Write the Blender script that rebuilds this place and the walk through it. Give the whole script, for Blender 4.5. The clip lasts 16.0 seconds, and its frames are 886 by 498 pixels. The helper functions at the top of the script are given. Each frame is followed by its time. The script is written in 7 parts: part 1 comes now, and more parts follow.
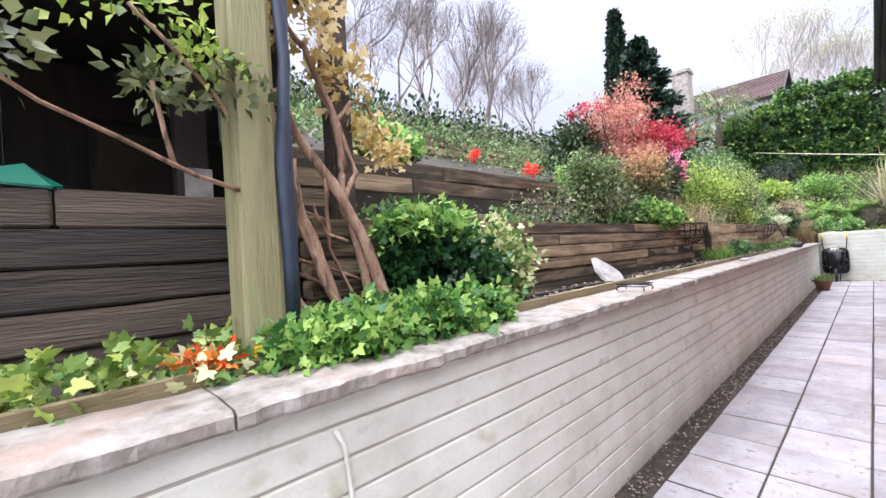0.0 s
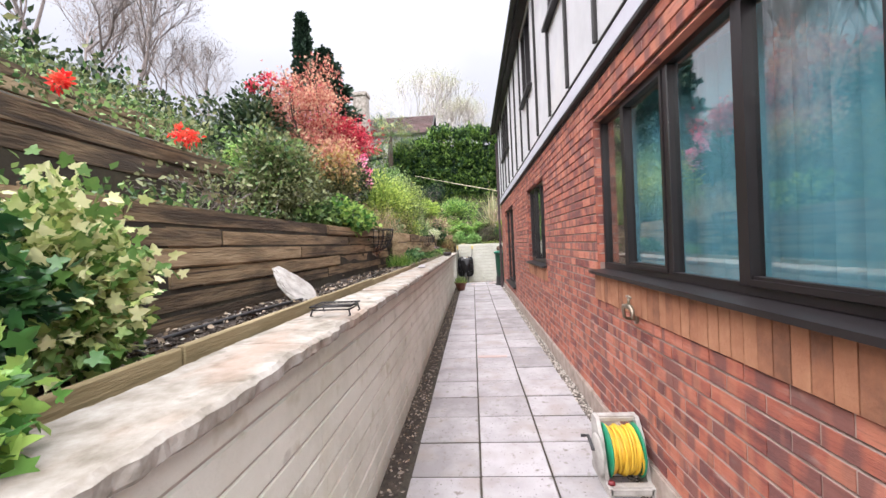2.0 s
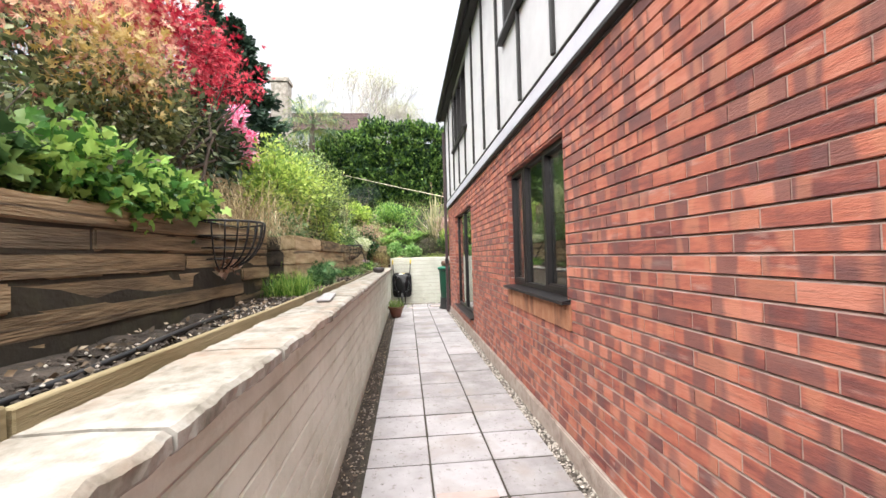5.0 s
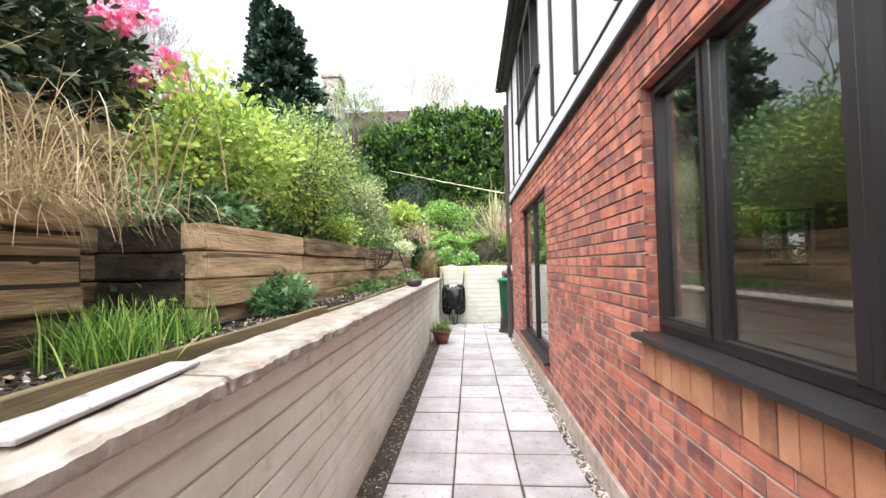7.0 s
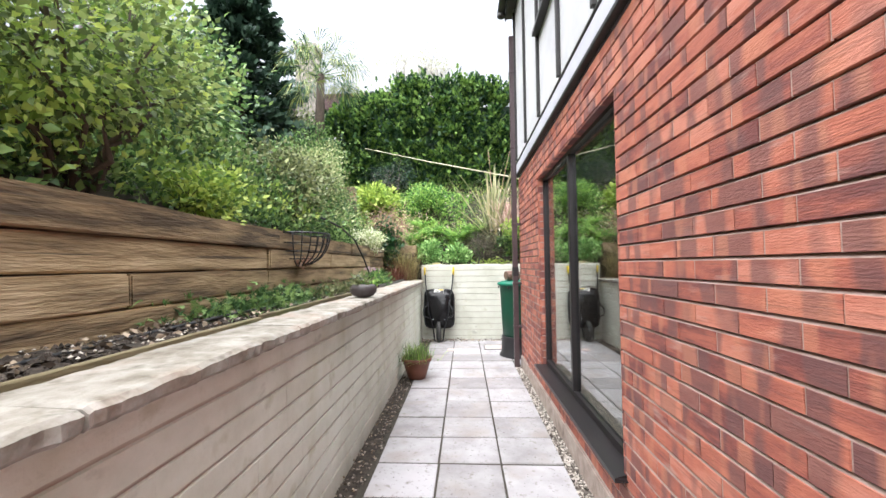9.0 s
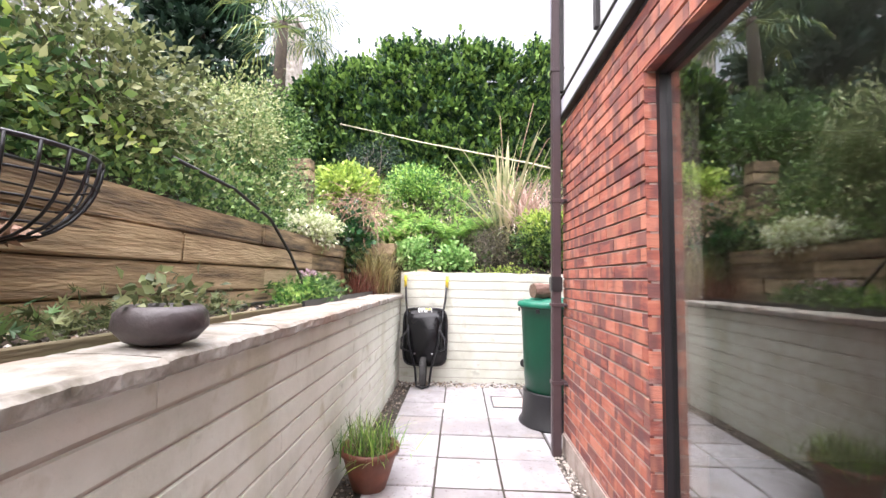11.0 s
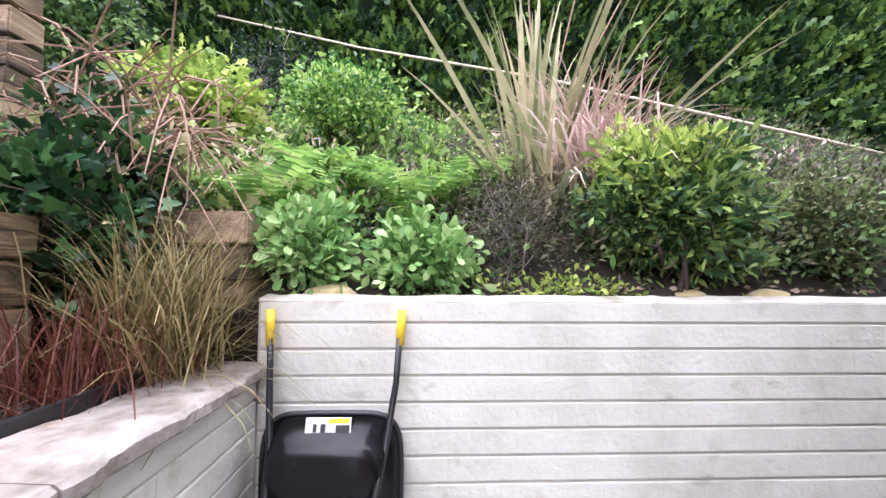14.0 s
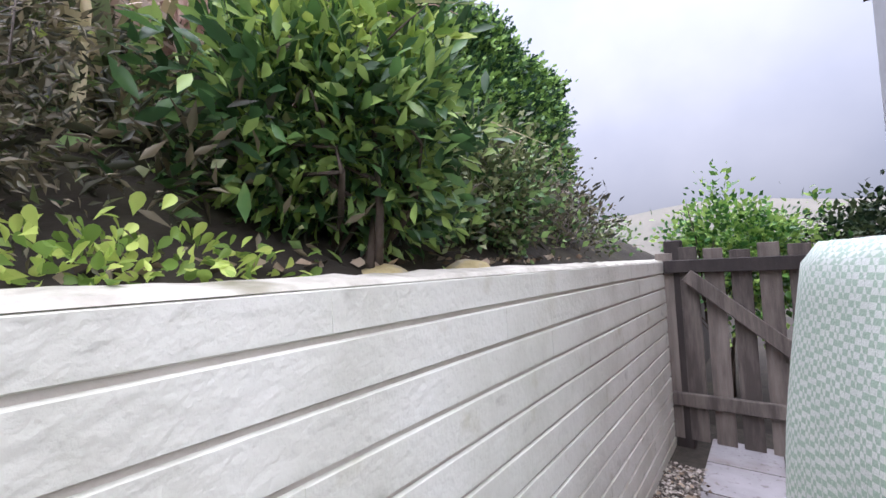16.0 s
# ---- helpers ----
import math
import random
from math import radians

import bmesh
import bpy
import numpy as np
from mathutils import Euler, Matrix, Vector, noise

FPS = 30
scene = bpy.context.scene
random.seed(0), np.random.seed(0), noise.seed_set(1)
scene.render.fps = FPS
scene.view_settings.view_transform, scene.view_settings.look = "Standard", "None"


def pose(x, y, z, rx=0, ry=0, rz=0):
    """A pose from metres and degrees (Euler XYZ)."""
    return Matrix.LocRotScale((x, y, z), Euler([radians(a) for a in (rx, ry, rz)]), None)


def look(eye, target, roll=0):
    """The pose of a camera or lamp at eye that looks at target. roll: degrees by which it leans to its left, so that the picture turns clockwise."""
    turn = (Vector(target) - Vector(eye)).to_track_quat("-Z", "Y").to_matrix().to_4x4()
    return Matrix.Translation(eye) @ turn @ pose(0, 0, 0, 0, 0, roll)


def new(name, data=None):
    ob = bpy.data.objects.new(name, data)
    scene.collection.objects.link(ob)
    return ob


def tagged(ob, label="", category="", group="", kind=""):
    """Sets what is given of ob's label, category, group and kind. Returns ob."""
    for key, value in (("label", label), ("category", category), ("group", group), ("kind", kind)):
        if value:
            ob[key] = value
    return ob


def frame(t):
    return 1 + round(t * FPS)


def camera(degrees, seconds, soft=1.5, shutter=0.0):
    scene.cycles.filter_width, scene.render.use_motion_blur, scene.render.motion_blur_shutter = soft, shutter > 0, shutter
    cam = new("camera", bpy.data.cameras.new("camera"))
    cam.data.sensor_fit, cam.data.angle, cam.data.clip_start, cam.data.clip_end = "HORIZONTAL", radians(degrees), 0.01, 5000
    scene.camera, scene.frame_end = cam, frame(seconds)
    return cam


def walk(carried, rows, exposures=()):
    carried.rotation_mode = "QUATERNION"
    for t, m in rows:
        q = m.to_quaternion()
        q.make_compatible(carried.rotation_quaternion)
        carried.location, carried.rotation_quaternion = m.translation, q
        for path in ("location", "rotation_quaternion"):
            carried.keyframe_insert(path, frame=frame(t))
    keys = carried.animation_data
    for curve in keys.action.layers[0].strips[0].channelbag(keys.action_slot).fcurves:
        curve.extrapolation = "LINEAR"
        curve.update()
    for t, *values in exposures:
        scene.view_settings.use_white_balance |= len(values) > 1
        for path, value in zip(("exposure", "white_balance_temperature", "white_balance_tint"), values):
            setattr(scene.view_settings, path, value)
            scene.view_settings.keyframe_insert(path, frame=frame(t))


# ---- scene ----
cam = camera(94.3, 16.0)
PATH = [
    (0, (0.189, -0.091, 1.518), (1.568, 1.357, 1.548), -3.7),
    (0.2, (0.291, -0.029, 1.526), (1.784, 1.302, 1.552), -3.8),
    (0.5, (0.467, 0.115, 1.51), (2.127, 1.232, 1.518), -3.4),
    (1, (0.729, 0.272, 1.496), (2.579, 1.033, 1.49), -3.3),
    (1.5, (0.981, 0.396, 1.489), (2.934, 0.825, 1.47), -2.9),
    (2, (1.26, 0.444, 1.498), (3.255, 0.589, 1.475), -2.6),
    (2.5, (1.429, 0.448, 1.519), (3.428, 0.367, 1.499), -2.4),
    (3, (1.703, 0.584, 1.521), (3.69, 0.357, 1.51), -2.2),
    (3.2, (1.856, 0.634, 1.511), (3.838, 0.366, 1.502), -2.0),
    (5.3, (4.464, 0.558, 1.483), (6.459, 0.431, 1.536), -1.5),
    (5.5, (4.669, 0.511, 1.482), (6.667, 0.436, 1.54), -1.5),
    (6, (5.303, 0.462, 1.46), (7.302, 0.484, 1.53), -1.4),
    (6.5, (5.91, 0.406, 1.46), (7.906, 0.501, 1.541), -1.0),
    (7, (6.517, 0.317, 1.49), (8.511, 0.446, 1.567), -1.0),
    (7.5, (7.153, 0.309, 1.464), (9.147, 0.44, 1.54), -0.9),
    (8, (7.785, 0.261, 1.462), (9.78, 0.383, 1.531), -1.2),
    (8.5, (8.389, 0.231, 1.45), (10.383, 0.36, 1.526), -0.6),
    (9, (9.05, 0.247, 1.449), (11.046, 0.351, 1.526), -0.7),
    (9.2, (9.327, 0.242, 1.443), (11.322, 0.349, 1.536), -0.7),
    (11.3, (12.012, 0.343, 1.368), (14.005, 0.422, 1.514), 1.0),
    (11.5, (12.313, 0.368, 1.392), (14.307, 0.443, 1.534), 0.6),
    (12, (12.99, 0.38, 1.458), (14.985, 0.448, 1.582), 0.6),
    (12.5, (13.631, 0.414, 1.475), (15.627, 0.463, 1.596), 0.6),
    (13, (14.23, 0.421, 1.5), (16.226, 0.451, 1.616), 0.4),
    (13.5, (14.794, 0.414, 1.524), (16.791, 0.398, 1.634), 0.3),
    (14, (15.283, 0.369, 1.566), (17.279, 0.285, 1.676), 0.4),
    (14.5, (15.688, 0.236, 1.547), (17.671, -0.002, 1.654), 0.2),
    (15, (16.077, 0.194, 1.495), (17.988, -0.383, 1.629), 0.1),
    (15.5, (16.312, 0.048, 1.516), (18.011, -1.003, 1.613), -1.1),
    (16, (16.49, -0.161, 1.456), (17.716, -1.737, 1.554), -2.7),
]
walk(cam, [(t, look(eye, target, roll)) for t, eye, target, roll in PATH], exposures=[(0, 1.96, 5800, 20), (1, 1.85, 5950, 18), (3, 1.83, 6450, 15), (5.5, 2.11, 6470, 10), (7, 2.24, 6270, 12), (9, 2.14, 6150, 11), (11.4, 2.42, 6250, 21), (12.5, 2.11, 5950, 23), (13.5, 2.08, 5800, 26), (14.5, 1.9, 5750, 28), (16, 1.7, 5700, 22)])

# ---------- world, sun, exposure ----------
SUN_DIR = Vector((-0.36, 0.16, 0.9)).normalized()
SUN_EL, SUN_AZ = math.asin(SUN_DIR.z), math.atan2(SUN_DIR.x, SUN_DIR.y)
world = bpy.data.worlds.new("overcast")
scene.world = world
world.use_nodes = True
wn = world.node_tree
for n in list(wn.nodes):
    wn.nodes.remove(n)
w_out = wn.nodes.new("ShaderNodeOutputWorld")
w_bg = wn.nodes.new("ShaderNodeBackground")
w_sky = wn.nodes.new("ShaderNodeTexSky")
w_sky.sky_type, w_sky.sun_disc = "NISHITA", False
w_sky.sun_elevation, w_sky.sun_rotation = SUN_EL, SUN_AZ
w_sky.dust_density, w_sky.air_density = 3.0, 1.0
w_mix = wn.nodes.new("ShaderNodeMix")
w_mix.data_type = "RGBA"
w_mix.inputs[0].default_value = 0.86
w_cloud = wn.nodes.new("ShaderNodeTexNoise")
w_cloud.inputs["Scale"].default_value = 2.5
w_cloud.inputs["Detail"].default_value = 5
w_ramp = wn.nodes.new("ShaderNodeValToRGB")
w_ramp.color_ramp.elements[0].position, w_ramp.color_ramp.elements[1].position = 0.3, 0.7
w_ramp.color_ramp.elements[0].color = (7.6, 7.9, 8.5, 1)
w_ramp.color_ramp.elements[1].color = (10.6, 10.6, 10.6, 1)
w_map = wn.nodes.new("ShaderNodeTexCoord")
wn.links.new(w_map.outputs["Generated"], w_cloud.inputs["Vector"])
wn.links.new(w_cloud.outputs["Fac"], w_ramp.inputs["Fac"])
wn.links.new(w_sky.outputs[0], w_mix.inputs[6])
wn.links.new(w_ramp.outputs[0], w_mix.inputs[7])
# an overcast sky is up to three times brighter overhead than along the horizon
w_sep = wn.nodes.new("ShaderNodeSeparateXYZ")
wn.links.new(w_map.outputs["Generated"], w_sep.inputs[0])
w_grad = wn.nodes.new("ShaderNodeMapRange")
w_grad.inputs["To Min"].default_value, w_grad.inputs["To Max"].default_value = 0.62, 3.0
wn.links.new(w_sep.outputs["Z"], w_grad.inputs["Value"])
w_mul = wn.nodes.new("ShaderNodeVectorMath")
w_mul.operation = "SCALE"
wn.links.new(w_mix.outputs[2], w_mul.inputs[0])
wn.links.new(w_grad.outputs[0], w_mul.inputs["Scale"])
wn.links.new(w_mul.outputs[0], w_bg.inputs["Color"])
w_bg.inputs["Strength"].default_value = 0.0215
wn.links.new(w_bg.outputs[0], w_out.inputs[0])

sun_data = bpy.data.lights.new("sun", "SUN")
sun_data.energy, sun_data.angle, sun_data.color = 3.0, radians(110), (1.0, 0.97, 0.93)
sun = new("sun", sun_data)
sun.matrix_world = look(SUN_DIR * 30, (0, 0, 0))


# ---------- materials ----------
def mat(name, stops, scale=6.0, rough=0.8, bump=0.3, bump_scale=None, detail=6.0, stretch=(1, 1, 1), rnd=None, vary=0.0,
        metal=0.0, stain=None, trans=0.0, spec=0.5, coat=0.0):
    """stops: colours along a noise ramp. rnd 'object'/'island': pieces differ by vary. stain: (colour, scale, low, high)."""
    m = bpy.data.materials.new(name)
    m.use_nodes = True
    nt = m.node_tree
    b = nt.nodes["Principled BSDF"]
    L = nt.links.new
    tc = nt.nodes.new("ShaderNodeTexCoord")
    mp = nt.nodes.new("ShaderNodeMapping")
    mp.inputs["Scale"].default_value = stretch
    geo = nt.nodes.new("ShaderNodeNewGeometry")
    L(geo.outputs["Position"], mp.inputs["Vector"])
    ns = nt.nodes.new("ShaderNodeTexNoise")
    ns.inputs["Scale"].default_value, ns.inputs["Detail"].default_value = scale, detail
    ns.inputs["Roughness"].default_value = 0.62
    L(mp.outputs[0], ns.inputs["Vector"])
    rp = nt.nodes.new("ShaderNodeValToRGB")
    els = rp.color_ramp.elements
    while len(els) < len(stops):
        els.new(0.5)
    for k, c in enumerate(stops):
        els[k].position = 0.28 + 0.44 * k / max(1, len(stops) - 1)
        els[k].color = (*c, 1)
    fac = ns.outputs["Fac"]
    if rnd:
        src = nt.nodes.new("ShaderNodeObjectInfo").outputs["Random"] if rnd == "object" else geo.outputs["Random Per Island"]
        ma = nt.nodes.new("ShaderNodeMath")
        ma.operation = "MULTIPLY_ADD"
        sub = nt.nodes.new("ShaderNodeMath")
        sub.operation = "SUBTRACT"
        L(src, sub.inputs[0])
        sub.inputs[1].default_value = 0.5
        L(sub.outputs[0], ma.inputs[0])
        ma.inputs[1].default_value = vary
        L(ns.outputs["Fac"], ma.inputs[2])
        fac = ma.outputs[0]
    L(fac, rp.inputs["Fac"])
    col = rp.outputs["Color"]
    if stain:
        sc, ss, lo, hi = stain
        n2 = nt.nodes.new("ShaderNodeTexNoise")
        n2.inputs["Scale"].default_value, n2.inputs["Detail"].default_value = ss, 4
        L(mp.outputs[0] if stretch != (1, 1, 1) else geo.outputs["Position"], n2.inputs["Vector"])
        mr = nt.nodes.new("ShaderNodeMapRange")
        mr.inputs["From Min"].default_value, mr.inputs["From Max"].default_value = lo, hi
        L(n2.outputs["Fac"], mr.inputs["Value"])
        mx = nt.nodes.new("ShaderNodeMix")
        mx.data_type = "RGBA"
        L(mr.outputs[0], mx.inputs[0])
        L(col, mx.inputs[6])
        mx.inputs[7].default_value = (*sc, 1)
        col = mx.outputs[2]
    L(col, b.inputs["Base Color"])
    b.inputs["Roughness"].default_value, b.inputs["Metallic"].default_value = rough, metal
    b.inputs["Specular IOR Level"].default_value = spec
    b.inputs["Coat Weight"].default_value = coat
    if bump:
        nb = nt.nodes.new("ShaderNodeTexNoise")
        nb.inputs["Scale"].default_value, nb.inputs["Detail"].default_value = bump_scale or scale * 6, 5
        L(mp.outputs[0], nb.inputs["Vector"])
        bp = nt.nodes.new("ShaderNodeBump")
        bp.inputs["Strength"].default_value, bp.inputs["Distance"].default_value = bump, 0.01
        L(nb.outputs["Fac"], bp.inputs["Height"])
        L(bp.outputs[0], b.inputs["Normal"])
    if trans:
        tr = nt.nodes.new("ShaderNodeBsdfTranslucent")
        L(col, tr.inputs["Color"])
        mxs = nt.nodes.new("ShaderNodeMixShader")
        mxs.inputs[0].default_value = trans
        out = nt.nodes["Material Output"]
        L(b.outputs[0], mxs.inputs[1])
        L(tr.outputs[0], mxs.inputs[2])
        L(mxs.outputs[0], out.inputs["Surface"])
    return m


def leafmat(name, stops, trans=0.3, rough=0.45, scale=3.0, vary=0.9):
    stops = [tuple(min(0.85, v * 1.25) for v in c) for c in stops]
    return mat(name, stops, scale=scale, rough=rough, bump=0, rnd="island", vary=vary, trans=trans, spec=0.4)


M_SLAB = mat("paving_concrete", [(0.25, 0.235, 0.238), (0.35, 0.335, 0.34), (0.43, 0.415, 0.425)], 3.0, 0.85, 0.25, 90, rnd="object", vary=0.35, stain=((0.2, 0.18, 0.155), 16, 0.6, 0.74))
M_SLAB_PINK = mat("paving_pink", [(0.4, 0.3, 0.27), (0.52, 0.42, 0.38)], 5, 0.85, 0.2, 90)
M_JOINT = mat("dark_joint_soil", [(0.03, 0.026, 0.02), (0.07, 0.06, 0.045)], 20, 0.95, 0.5)
M_BRICK = mat("red_brick", [(0.16, 0.05, 0.045), (0.32, 0.096, 0.066), (0.42, 0.132, 0.082), (0.49, 0.19, 0.13)], 3.5, 0.8, 0.35, 45, rnd="island", vary=0.4, stretch=(1, 1, 4.5), stain=((0.46, 0.33, 0.29), 4, 0.6, 0.85))
M_BRICKO = mat("red_brick_piece", [(0.16, 0.05, 0.045), (0.32, 0.096, 0.066), (0.42, 0.132, 0.082), (0.49, 0.19, 0.13)], 3.5, 0.8, 0.35, 45, rnd="object", vary=0.4, stretch=(1, 1, 4.5), stain=((0.46, 0.33, 0.29), 4, 0.6, 0.85))
def mixed_in(m, colour, vec_scale, lo, hi, strength, rnd=None, detail=2.0):
    """Lays streaks of another colour over a material's own: noise at its own scale along each axis, shifted from piece to piece."""
    nt = m.node_tree
    L = nt.links.new
    b = nt.nodes["Principled BSDF"]
    geo = nt.nodes.new("ShaderNodeNewGeometry")
    mp = nt.nodes.new("ShaderNodeMapping")
    mp.inputs["Scale"].default_value = vec_scale
    L(geo.outputs["Position"], mp.inputs["Vector"])
    vec = mp.outputs[0]
    if rnd:
        src = nt.nodes.new("ShaderNodeObjectInfo").outputs["Random"] if rnd == "object" else geo.outputs["Random Per Island"]
        sh = nt.nodes.new("ShaderNodeVectorMath")
        sh.operation = "MULTIPLY_ADD"
        L(src, sh.inputs[0])
        sh.inputs[1].default_value = (37, 91, 53)
        L(vec, sh.inputs[2])
        vec = sh.outputs[0]
    n = nt.nodes.new("ShaderNodeTexNoise")
    n.inputs["Scale"].default_value, n.inputs["Detail"].default_value = 1.0, detail
    L(vec, n.inputs["Vector"])
    mr = nt.nodes.new("ShaderNodeMapRange")
    mr.inputs["From Min"].default_value, mr.inputs["From Max"].default_value, mr.inputs["To Max"].default_value = lo, hi, strength
    L(n.outputs["Fac"], mr.inputs["Value"])
    mx = nt.nodes.new("ShaderNodeMix")
    mx.data_type = "RGBA"
    L(mr.outputs[0], mx.inputs[0])
    L(b.inputs["Base Color"].links[0].from_socket, mx.inputs[6])
    mx.inputs[7].default_value = (*colour, 1)
    L(mx.outputs[2], b.inputs["Base Color"])
    return m


for brick_material, source in ((M_BRICK, "island"), (M_BRICKO, "object")):
    mixed_in(brick_material, (0.13, 0.062, 0.06), (9, 9, 2), 0.49, 0.58, 0.72, source, 0.5)
    mixed_in(brick_material, (0.5, 0.2, 0.12), (11, 11, 2), 0.58, 0.66, 0.5, source, 0.5)
    mixed_in(brick_material, (0.1, 0.05, 0.045), (7, 7, 130), 0.55, 0.75, 0.5, source, 3)
M_MORTAR = mat("mortar", [(0.28, 0.19, 0.16), (0.42, 0.32, 0.28)], 12, 0.95, 0.4)
M_PLINTH = mat("rendered_plinth", [(0.22, 0.17, 0.14), (0.36, 0.29, 0.25), (0.44, 0.38, 0.33)], 9, 0.95, 0.6, 40)
M_SOLDIER = mat("brown_sill_brick", [(0.19, 0.085, 0.05), (0.35, 0.15, 0.08), (0.44, 0.215, 0.12)], 5, 0.85, 0.5, 50, rnd="object", vary=0.28)
M_PAINT = mat("cream_masonry_paint", [(0.51, 0.515, 0.43), (0.63, 0.635, 0.55), (0.7, 0.705, 0.63)], 2.5, 0.7, 0.6, 35, rnd="object", vary=0.07, stain=((0.4, 0.38, 0.25), 6, 0.62, 0.82))
M_PAINTI = mat("cream_masonry_paint_rest", [(0.51, 0.515, 0.43), (0.63, 0.635, 0.55), (0.7, 0.705, 0.63)], 2.5, 0.7, 0.6, 35, rnd="island", vary=0.07, stain=((0.4, 0.38, 0.25), 6, 0.62, 0.82))
M_TRAY = mat("black_glossy_plastic", [(0.004, 0.004, 0.005), (0.009, 0.009, 0.01)], 5, 0.22, 0.08, 60, spec=0.3)
M_CAP = mat("stained_paint_cap", [(0.34, 0.32, 0.26), (0.5, 0.48, 0.41), (0.62, 0.6, 0.53)], 9, 0.85, 0.7, 30, stain=((0.2, 0.19, 0.12), 5, 0.55, 0.75))
M_PAINTJ = mat("painted_joint", [(0.42, 0.39, 0.33), (0.55, 0.52, 0.46)], 6, 0.85, 0.4)
M_COPING = mat("weathered_coping", [(0.14, 0.12, 0.088), (0.29, 0.265, 0.225), (0.42, 0.4, 0.365)], 9, 0.85, 0.9, 30, rnd="island", vary=0.25, stain=((0.13, 0.115, 0.085), 11, 0.58, 0.75))
M_SLEEPER = mat("weathered_sleeper", [(0.06, 0.043, 0.027), (0.165, 0.118, 0.068), (0.29, 0.21, 0.12), (0.42, 0.32, 0.195)], 5, 0.85, 0.8, 30, stretch=(0.4, 2.2, 3.2), rnd="object", vary=0.36, stain=((0.05, 0.04, 0.032), 2.0, 0.55, 0.8))
M_SLEEPER_PALE = mat("pale_weathered_sleeper", [(0.09, 0.066, 0.04), (0.25, 0.18, 0.1), (0.4, 0.3, 0.17), (0.55, 0.43, 0.27)], 5, 0.85, 0.8, 30, stretch=(0.4, 2.2, 3.2), rnd="object", vary=0.3, stain=((0.06, 0.048, 0.036), 2.0, 0.58, 0.85))
# darker sleeper copy with the shelter's and return's shade put into its colour
M_SLEEPER_SHADE = mat("shaded_sleeper", [(0.03, 0.025, 0.02), (0.075, 0.058, 0.042), (0.13, 0.1, 0.07)], 3, 0.8, 0.8, 26, stretch=(0.35, 3, 5), rnd="object", vary=0.4)
mixed_in(M_SLEEPER, (0.022, 0.016, 0.012), (0.7, 9, 34), 0.6, 0.66, 0.8, "object", 4)
mixed_in(M_SLEEPER, (0.045, 0.036, 0.026), (1.6, 5, 7), 0.54, 0.74, 0.6, "object", 3)
mixed_in(M_SLEEPER_PALE, (0.03, 0.022, 0.016), (0.7, 9, 34), 0.61, 0.67, 0.8, "object", 4)
mixed_in(M_SLEEPER_SHADE, (0.012, 0.01, 0.008), (0.7, 9, 34), 0.6, 0.68, 0.8, "object", 4)
M_BOARD_DARK = mat("mossy_edging_board", [(0.1, 0.08, 0.045), (0.17, 0.14, 0.075), (0.24, 0.2, 0.12)], 4, 0.85, 0.6, 30, stretch=(0.4, 2, 4), rnd="object", vary=0.3, stain=((0.1, 0.12, 0.04), 4, 0.5, 0.7))
M_BOARD = mat("pale_edging_board", [(0.12, 0.098, 0.05), (0.22, 0.175, 0.09), (0.32, 0.26, 0.15)], 4, 0.8, 0.5, 30, stretch=(0.4, 2, 4), rnd="object", vary=0.3)
M_POST = mat("mossy_post", [(0.16, 0.15, 0.075), (0.28, 0.26, 0.13), (0.38, 0.36, 0.22)], 3, 0.85, 0.6, 30, stretch=(4, 4, 0.5), stain=((0.22, 0.24, 0.08), 3, 0.55, 0.75))
M_SOIL = mat("dark_soil", [(0.018, 0.014, 0.011), (0.045, 0.035, 0.027), (0.09, 0.07, 0.055)], 14, 0.95, 1.0, 40)
M_GROUND = mat("garden_ground", [(0.018, 0.014, 0.01), (0.034, 0.028, 0.019), (0.055, 0.05, 0.026)], 2.5, 0.95, 0.8, 20)
M_GRAVEL = mat("gravel", [(0.12, 0.1, 0.085), (0.3, 0.27, 0.23), (0.55, 0.5, 0.44)], 6, 0.85, 0.3, 60, rnd="island", vary=1.0)
M_GRIT = mat("dark_grit", [(0.05, 0.04, 0.032), (0.12, 0.1, 0.08), (0.3, 0.26, 0.22)], 6, 0.9, 0.3, 60, rnd="island", vary=0.9)
M_FRAME = mat("dark_brown_upvc", [(0.011, 0.009, 0.01), (0.018, 0.014, 0.015)], 3, 0.42, 0.05, 200)
M_BLACK = mat("black_painted_wood", [(0.012, 0.011, 0.011), (0.03, 0.027, 0.026)], 8, 0.55, 0.3)
M_WHITE = mat("white_render", [(0.5, 0.5, 0.52), (0.6, 0.6, 0.62)], 3, 0.8, 0.2, 60, stain=((0.6, 0.59, 0.57), 1.5, 0.55, 0.8))
M_BAND = mat("white_fascia", [(0.5, 0.5, 0.56), (0.6, 0.6, 0.66)], 3, 0.5, 0.1, 60)
M_PIPE = mat("brown_plastic_pipe", [(0.05, 0.032, 0.036), (0.075, 0.05, 0.053)], 4, 0.4, 0.05)
M_BUTT = mat("green_plastic", [(0.002, 0.042, 0.022), (0.003, 0.062, 0.033)], 2, 0.38, 0.08, 80)
M_LID = mat("green_plastic_lid", [(0.005, 0.13, 0.075), (0.008, 0.19, 0.115)], 3, 0.45, 0.08, 80)
M_BLKPL = mat("black_plastic", [(0.012, 0.012, 0.013), (0.022, 0.022, 0.024)], 5, 0.4, 0.1, 60)
M_GREYPL = mat("dark_grey_plastic", [(0.05, 0.052, 0.055), (0.085, 0.088, 0.092)], 4, 0.6, 0.3, 40)
M_RUBBER = mat("tyre_rubber", [(0.03, 0.03, 0.03), (0.07, 0.068, 0.065)], 15, 0.85, 0.4)
